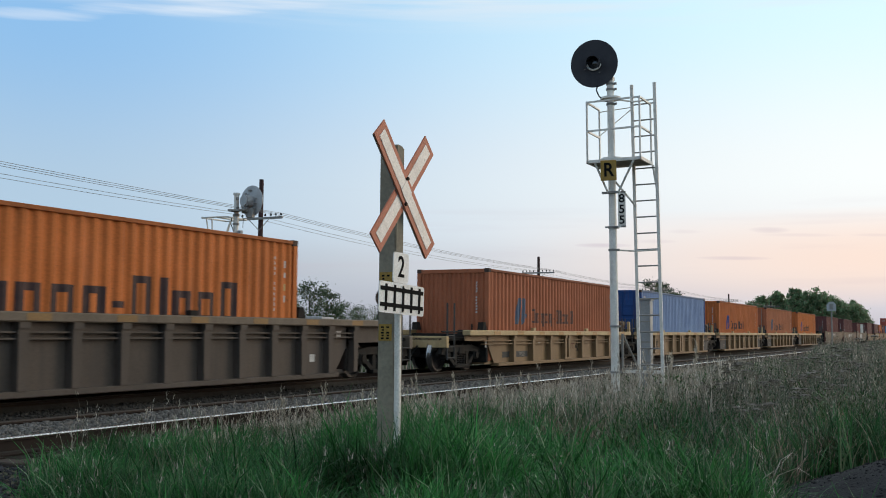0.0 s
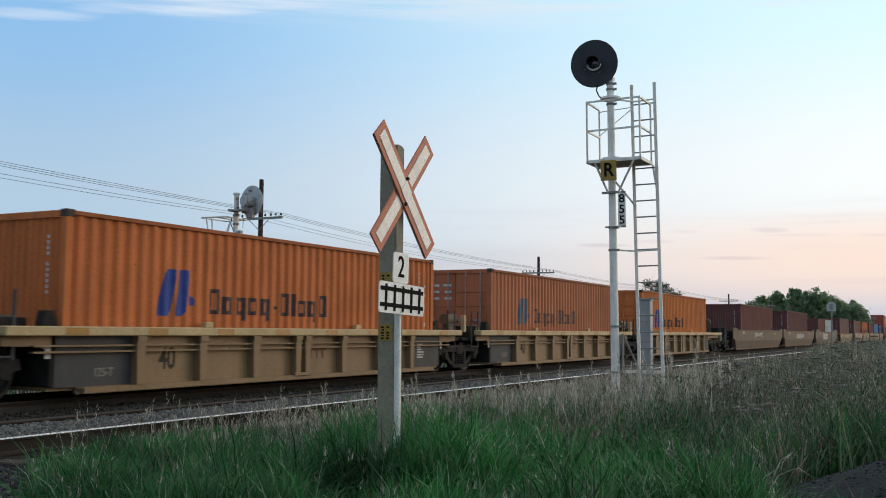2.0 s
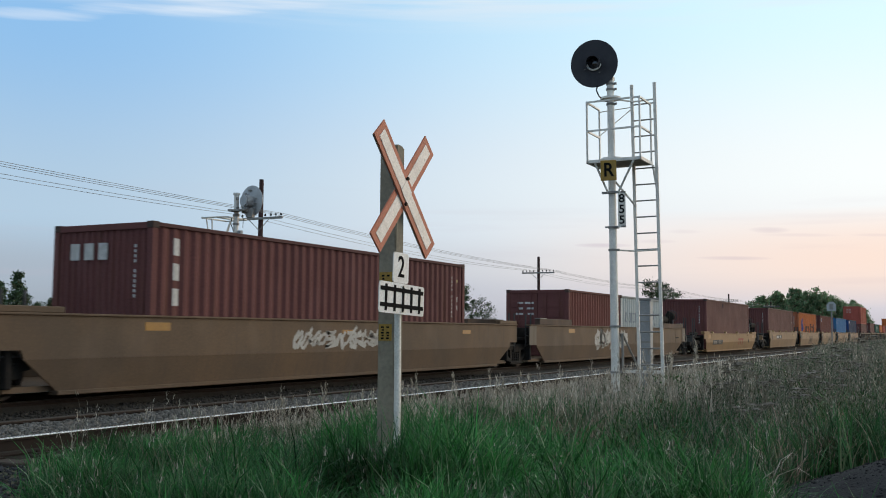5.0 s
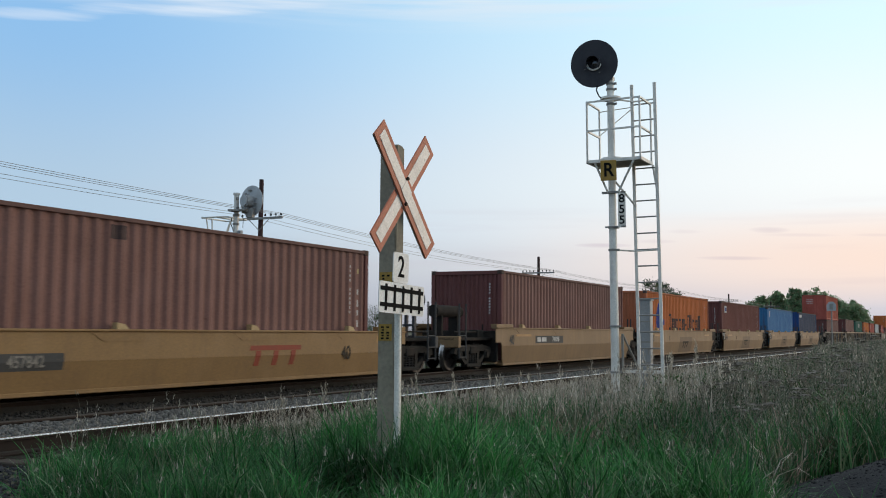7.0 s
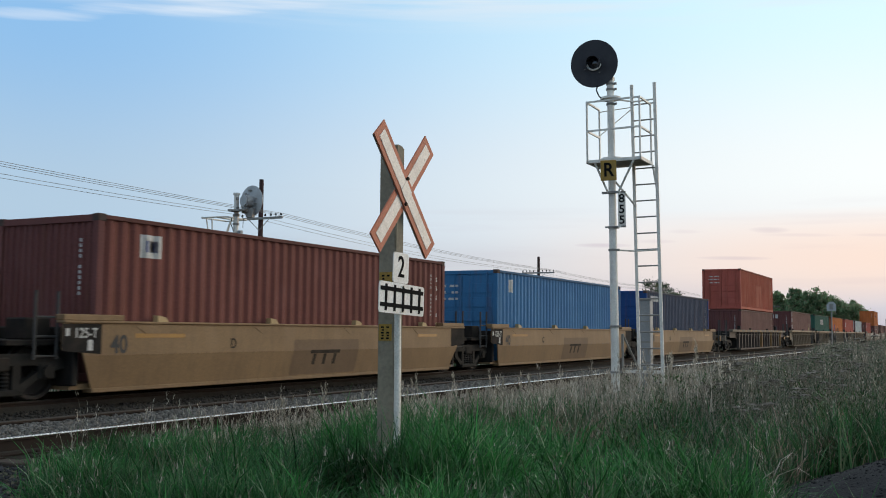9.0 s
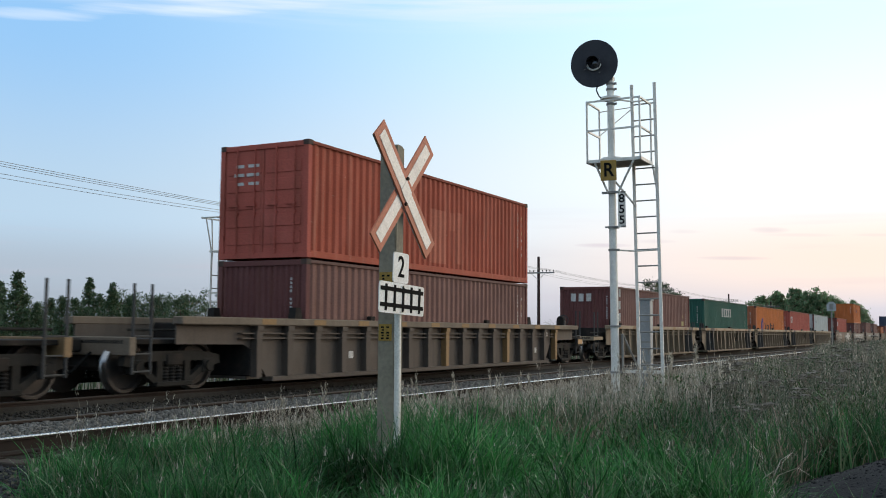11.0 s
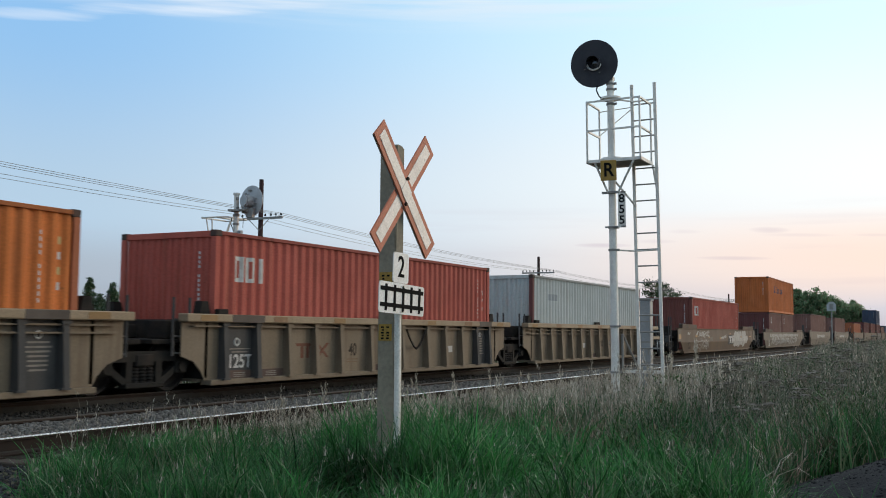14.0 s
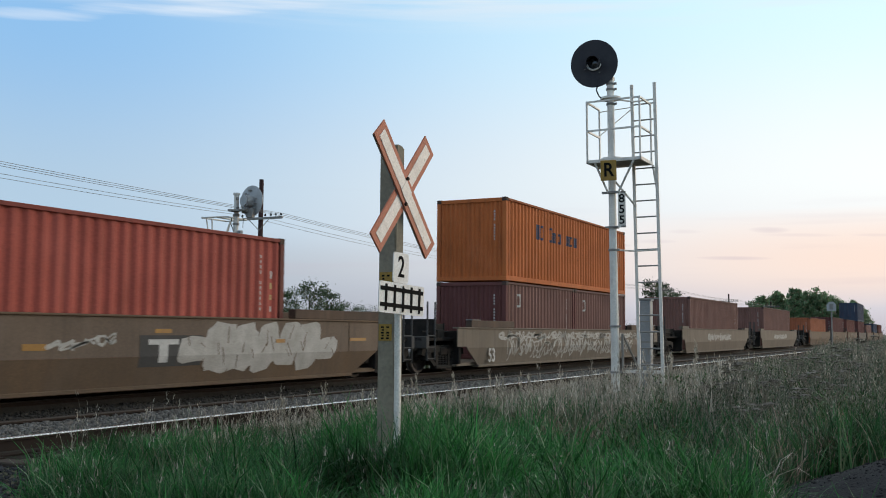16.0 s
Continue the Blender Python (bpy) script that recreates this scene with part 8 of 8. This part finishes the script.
    blades("field_grass", p, rs.uniform(0.3, 0.85, n), rs.uniform(0.02, 0.05, n), rs.uniform(0.1, 0.5, n), rs.uniform(0, 6.28, n), MIXED, "rough grass beyond the tracks", "grass", 1.0)

    def far_verge(x, y):
        return seen(x, y) * min(1.0, (45 / max(depth(x, y), 1)))
    p = scatter(rs, 15000, 44, 210, -12, 7.2, far_verge)
    n = len(p)
    room = np.array([sight(x, y) for x, y, _ in p])
    blades("far_verge_grass", p, np.clip(room - p[:, 2], 0.2, 1.2) * rs.uniform(0.5, 1.0, n), rs.uniform(0.02, 0.05, n), rs.uniform(0.1, 0.5, n), rs.uniform(0, 6.28, n), WEED, "rough dark grass along the far verge", "grass", 1.0)


def spot(r, d):
    """A place by its bearing from the middle of the view, as a slope, and its depth along the view."""
    return d * (0.885 + 0.465 * r), d * (0.465 - 0.885 * r)


def umbel_weed(x, y, height, seed, wide=0.16):
    """A dead flat-topped weed: a stem that branches near its top, a plate of small brown florets on each branch."""
    rng = random.Random(seed)
    z = ground_z(x, y)
    t = thing("umbel_weed", pose(x, y, z, 0, 0, rng.uniform(0, 360)), "dead brown flat-topped weed standing in the grass", "weed", "dead weeds by the track")
    s = Shape().tube((0, 0, -0.05), (0.02, 0.01, height * 0.72), 0.006, 6, 0.004)
    for k in range(rng.randint(5, 8)):
        a, z0 = k * 2.4 + rng.uniform(-0.4, 0.4), height * rng.uniform(0.55, 0.72)
        r = wide * rng.uniform(0.3, 1.0)
        tip = Vector((0.02 + r * math.cos(a), 0.01 + r * math.sin(a), height * rng.uniform(0.86, 1.0)))
        s.tube((0.015, 0.008, z0), tip, 0.0035, 5, 0.002)
        plate = wide * rng.uniform(0.30, 0.55)
        ring = []                       # a ragged, notched plate of florets
        for j in range(18):
            b, q = j * 2 * math.pi / 18, plate * rng.uniform(0.72, 1.0) * (1.0 if j % 2 else 0.55)
            c = tip + Vector((q * math.cos(b), q * math.sin(b), rng.uniform(-0.008, 0.008) - q * 0.15))
            ring.append(c)
            if j % 2:
                s.tube(tip - Vector((0, 0, 0.05)), c, 0.0012, 3, 0.0012, False)
        n = len(ring)
        h = Shape().add(ring + [tip + Vector((0, 0, 0.010)), tip - Vector((0, 0, 0.012))], [(j, (j + 1) % n, n) for j in range(n)] + [((j + 1) % n, j, n + 1) for j in range(n)])
        part("flower_head", h, UMBEL, t, "flat cluster of dry brown florets" if k == 0 else "")
    part("stem", s, BROWN, t, "thin branching stem")
    lv = Shape()
    for k in range(10):
        a, zz, L = rng.uniform(0, 6.28), height * rng.uniform(0.1, 0.6), rng.uniform(0.06, 0.14)
        o = Vector((math.cos(a), math.sin(a), 0.35))
        w = Vector((-math.sin(a), math.cos(a), 0)) * 0.009
        p0 = Vector((0.01, 0, zz))
        lv.add([p0 - w * 0.4, p0 + w * 0.4, p0 + o * L * 0.6 + w, p0 + o * L * 0.6 - w, p0 + o * L + Vector((0, 0, -0.03))], [(0, 1, 2, 3), (3, 2, 4)])
    part("foliage", lv, WEED, t, "narrow withered leaves")


def reeds():
    """Tall single stalks with pale plumes that stand out before the rail."""
    rs = np.random.RandomState(31)
    rows = [(0.115, 11.0, 1.08), (0.102, 11.3, 1.00), (0.07, 11.0, 0.96), (0.138, 11.4, 1.14), (0.150, 12.0, 1.05), (0.06, 11.6, 0.92), (0.25, 12.0, 1.28), (0.231, 12.3, 1.22), (0.236, 12.0, 1.15), (0.27, 12.2, 1.2), (0.262, 11.6, 1.08), (0.215, 12.6, 1.1), (0.205, 12.0, 1.02), (0.19, 12.4, 1.0), (0.175, 11.8, 1.02), (0.085, 11.8, 1.0), (0.03, 12.2, 0.95), (0.015, 11.8, 0.86), (-0.02, 12.4, 0.9), (0.05, 12.6, 0.98), (0.245, 11.2, 1.05), (0.28, 11.4, 1.05), (0.125, 12.4, 1.08), (0.165, 12.8, 1.1), (-0.10, 11.6, 0.85), (-0.16, 11.2, 0.8), (0.222, 11.4, 0.98)]
    rows += [(r + rs.uniform(-0.02, 0.02), d + rs.uniform(-0.5, 0.5), h * rs.uniform(0.72, 0.95)) for r, d, h in rows for _ in range(3)]
    base = np.array([(*spot(r, d), 0.0) for r, d, _ in rows])
    base[:, 2] = [ground_z(x, y) - 0.02 for x, y, _ in base]
    n = len(base)
    _, tips = arching("reed_stalks", base, np.array([h for _, _, h in rows]), rs.uniform(0.005, 0.008, n), rs.uniform(0.05, 0.45, n), rs.uniform(0, 6.28, n), DRY, "tall pale stalks standing out before the rail", "dry grass", 32)
    t0 = np.repeat(tips, 26, 0)
    m = len(t0)
    t0 = t0 + np.stack([rs.normal(0, 0.010, m), rs.normal(0, 0.010, m), -rs.uniform(-0.01, 0.20, m)], 1)
    arching("reed_plumes", t0, rs.uniform(0.03, 0.08, m), rs.uniform(0.006, 0.011, m), rs.uniform(0.2, 1.0, m), rs.uniform(0, 6.28, m), DRY, "pale feathery plumes on tall stalks", "dry grass", 33, 1.0, 2)


def umbels():
    rng = random.Random(17)
    for r, d, h in ((0.285, 13.0, 0.92), (0.296, 13.3, 0.96), (0.306, 13.2, 0.90), (0.290, 12.2, 0.78), (0.27, 12.8, 0.74), (0.325, 11.8, 0.86), (0.34, 11.2, 0.92), (0.352, 12.4, 1.05), (0.372, 11.0, 1.02), (0.388, 12.0, 1.18), (0.405, 11.4, 1.2), (0.418, 10.6, 1.08), (0.43, 12.6, 1.28), (0.358, 10.2, 0.85), (0.395, 10.0, 0.92), (0.315, 10.6, 0.72)):
        umbel_weed(*spot(r, d), h * rng.uniform(0.95, 1.05), int(r * 1000), rng.uniform(0.13, 0.2))


def sight(x, y):
    """How high the growth stands: low by the rails, shoulder-high well away from them."""
    base = 1.14 * (1 - max(y, -1.0) / 8.8)
    right = smooth_step(2.0, 5.5, 0.465 * x - 0.885 * y)
    d = max(0.885 * x + 0.465 * y, 0.1)
    hedge = smooth_step(0.362, 0.395, (0.465 * x - 0.885 * y) / d)
    top = min(base, 0.62 + 0.44 * right)
    top += (1.14 + 0.03 * smooth_step(14, 40, d) - top) * hedge * smooth_step(8.5, 11, d)
    near = smooth_step(8.0, 13.0, 0.885 * x + 0.465 * y)
    wild = 0.62 + 0.62 * (0.5 + 0.5 * noise.noise(Vector((x * 0.45, y * 0.7, 41))))
    return -0.3 + (top + 0.3) * (0.62 + 0.38 * near) * min(wild, 1.06)


grass()
reeds()
umbels()


def tree(x, y, height, radius, mat, label, seed, clumps=26, leaves=90, trunk=0.30, spire=False, z=-0.75):
    rng = random.Random(seed)
    rs = np.random.RandomState(seed)
    t = thing("tree", pose(x, y, z), label, "tree", "trees beyond the line")
    s = Shape().tube((0, 0, -0.2), (0.1, 0, height * 0.35), height * 0.03, 10, height * 0.02).tube((0.1, 0, height * 0.35), (0, 0.1, height * 0.8), height * 0.02, 8, height * 0.006)
    centres = []
    for i in range(clumps):
        u = (i + 0.5) / clumps
        if spire:
            zz = height * (0.12 + 0.88 * u)
            r = radius * (1 - u) ** 0.7 * rng.uniform(0.5, 1.0)
            size = radius * (0.28 + 0.3 * (1 - u))
        else:
            zz = height * (trunk + (0.97 - trunk) * u)
            k = math.sin(math.pi * min(0.12 + 0.80 * u, 1.0)) ** 0.6
            r = radius * k * rng.uniform(0.25, 1.0)
            size = radius * rng.uniform(0.20, 0.42)
        a = i * 2.4 + rng.uniform(-0.5, 0.5)
        c = Vector((r * math.cos(a), r * math.sin(a), zz + rng.uniform(-0.05, 0.05) * height))
        centres.append((c, size))
        if i % 2 == 0:
            s.tube((0.05, 0.02, max(zz - r * 0.7, height * 0.12)), c, height * 0.008, 5, height * 0.003)
    part("trunk", s, BARK, t, "grey-brown trunk and limbs")
    pts = np.concatenate([np.array(c) + rs.normal(0, 0.5, (leaves, 3)) * np.array([size, size, size * 0.75]) for c, size in centres])
    n = len(pts)
    q = height * (0.016 if leaves > 125 else 0.021)
    d = rs.normal(0, 1, (n, 2, 3))
    d /= np.linalg.norm(d, axis=2, keepdims=True)
    sz = (q * rs.uniform(0.5, 1.35, n))[:, None]
    v = np.stack([pts - d[:, 0] * sz, pts + d[:, 1] * sz * 0.6, pts + d[:, 0] * sz, pts - d[:, 1] * sz * 0.6], 1)
    me = quick_mesh("crown", v.reshape(-1, 3), np.arange(n * 4).reshape(-1, 4), mat)
    part("crown", me, mat, t, "ragged crown of small leaves")
    return t


def place_tree(px_dir, dist, height, radius, **k):
    """By compass bearing from +y towards +x, in degrees, and distance."""
    a = radians(px_dir)
    tree(dist * math.sin(a), dist * math.cos(a), height, radius, **k)


def woods():
    rng = random.Random(5)
    # low wood to the left, with spiry tops
    for i in range(26):
        b = 35.8 + i * 0.49 + rng.uniform(-0.2, 0.2)
        sp = rng.random() < (0.9 if b < 44.0 else 0.4)
        d = rng.uniform(98, 128)
        high = rng.uniform(5.6, 7.0) if b < 39.2 else rng.uniform(3.9, 4.9) if b < 42.3 else rng.uniform(4.6, 6.3)
        place_tree(b, d, high * d / 105, rng.uniform(1.1, 1.8) if sp else rng.uniform(1.5, 2.3), mat=LEAF, label="dark green conifer in a far wood" if sp else "dark green bushy tree in a far wood", seed=200 + i, clumps=40, leaves=95, spire=sp, trunk=0.04)
    # the clump behind the hut
    for b, d, h, r in ((52.35, 80, 7.0, 1.6), (53.3, 92, 5.6, 2.0), (54.6, 88, 6.1, 2.2), (55.6, 90, 5.6, 2.0), (56.4, 95, 4.6, 1.8), (57.4, 105, 4.4, 1.8), (58.4, 110, 4.2, 2.0), (51.2, 100, 5.0, 1.8), (63.4, 100, 6.6, 1.4), (64.6, 100, 5.0, 1.6), (48.8, 100, 4.4, 2.0)):
        place_tree(b, d, h, r, mat=LEAF, label="dark green leafy tree behind the pole line", seed=int(b * 100), clumps=34, leaves=130, trunk=0.1)
    # single crown beside the mast
    for b, d, h, r in ((74.3, 120, 8.0, 2.0), (74.9, 124, 7.6, 1.9), (75.5, 128, 6.9, 1.6)):
        place_tree(b, d, h, r, mat=LEAF, label="leafy tree far along the line", seed=int(b * 100), clumps=34, leaves=130, trunk=0.15)
    # the wood near the vanishing point, its leaf colour paled for distance haze
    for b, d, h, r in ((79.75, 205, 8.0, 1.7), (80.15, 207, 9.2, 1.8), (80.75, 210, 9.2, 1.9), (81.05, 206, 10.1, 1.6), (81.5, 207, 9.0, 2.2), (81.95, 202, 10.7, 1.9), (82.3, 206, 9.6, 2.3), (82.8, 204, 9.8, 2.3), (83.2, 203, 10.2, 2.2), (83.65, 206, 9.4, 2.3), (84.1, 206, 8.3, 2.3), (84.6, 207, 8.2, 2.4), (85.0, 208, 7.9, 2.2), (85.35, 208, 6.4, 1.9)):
        place_tree(b, d, h, r, mat=LEAF_HAZED, label="dusky leafy tree in the wood at the end of the line", seed=int(b * 100), clumps=72, leaves=110, trunk=0.04)
    # far hedge line along the horizon
    for i in range(34):
        b = 60 + i * 1.05
        d = rng.uniform(420, 520)
        place_tree(b, d, rng.uniform(4.5, 7.5), rng.uniform(6, 10), mat=LEAF, label="low hedge tree on the horizon", seed=400 + i, clumps=22, leaves=40, trunk=0.05)


woods()


# ---- what moves ----
def motions():
    """The whole train rolls on at one speed; every wheelset turns with it."""
    times = [0, 1 / 30, 2 / 30] + [float(k) for k in range(1, 16)] + [SECONDS - 2 / 30, SECONDS - 1 / 30, SECONDS]
    for t, at, y, z in MOVING:
        walk(t, [(s, pose(at - SPEED * s, y + bend(at - SPEED * s), z, 0, 0, swing(at - SPEED * s))) for s in times])
    turn = 88.0                                # degrees a thirtieth of a second
    lead = {}
    for s, w in WHEELSETS:
        if s not in lead:
            walk(w, [(k / 30, pose(s * 0.89, 0, WHEEL_R) @ Matrix.Rotation(radians(-turn * k), 4, "Y")) for k in range(int(SECONDS * 30) + 1)])
            lead[s] = w
        else:
            w.rotation_mode = "QUATERNION"
            w.animation_data_create()
            w.animation_data.action = lead[s].animation_data.action
            w.animation_data.action_slot = lead[s].animation_data.action_slot


motions()
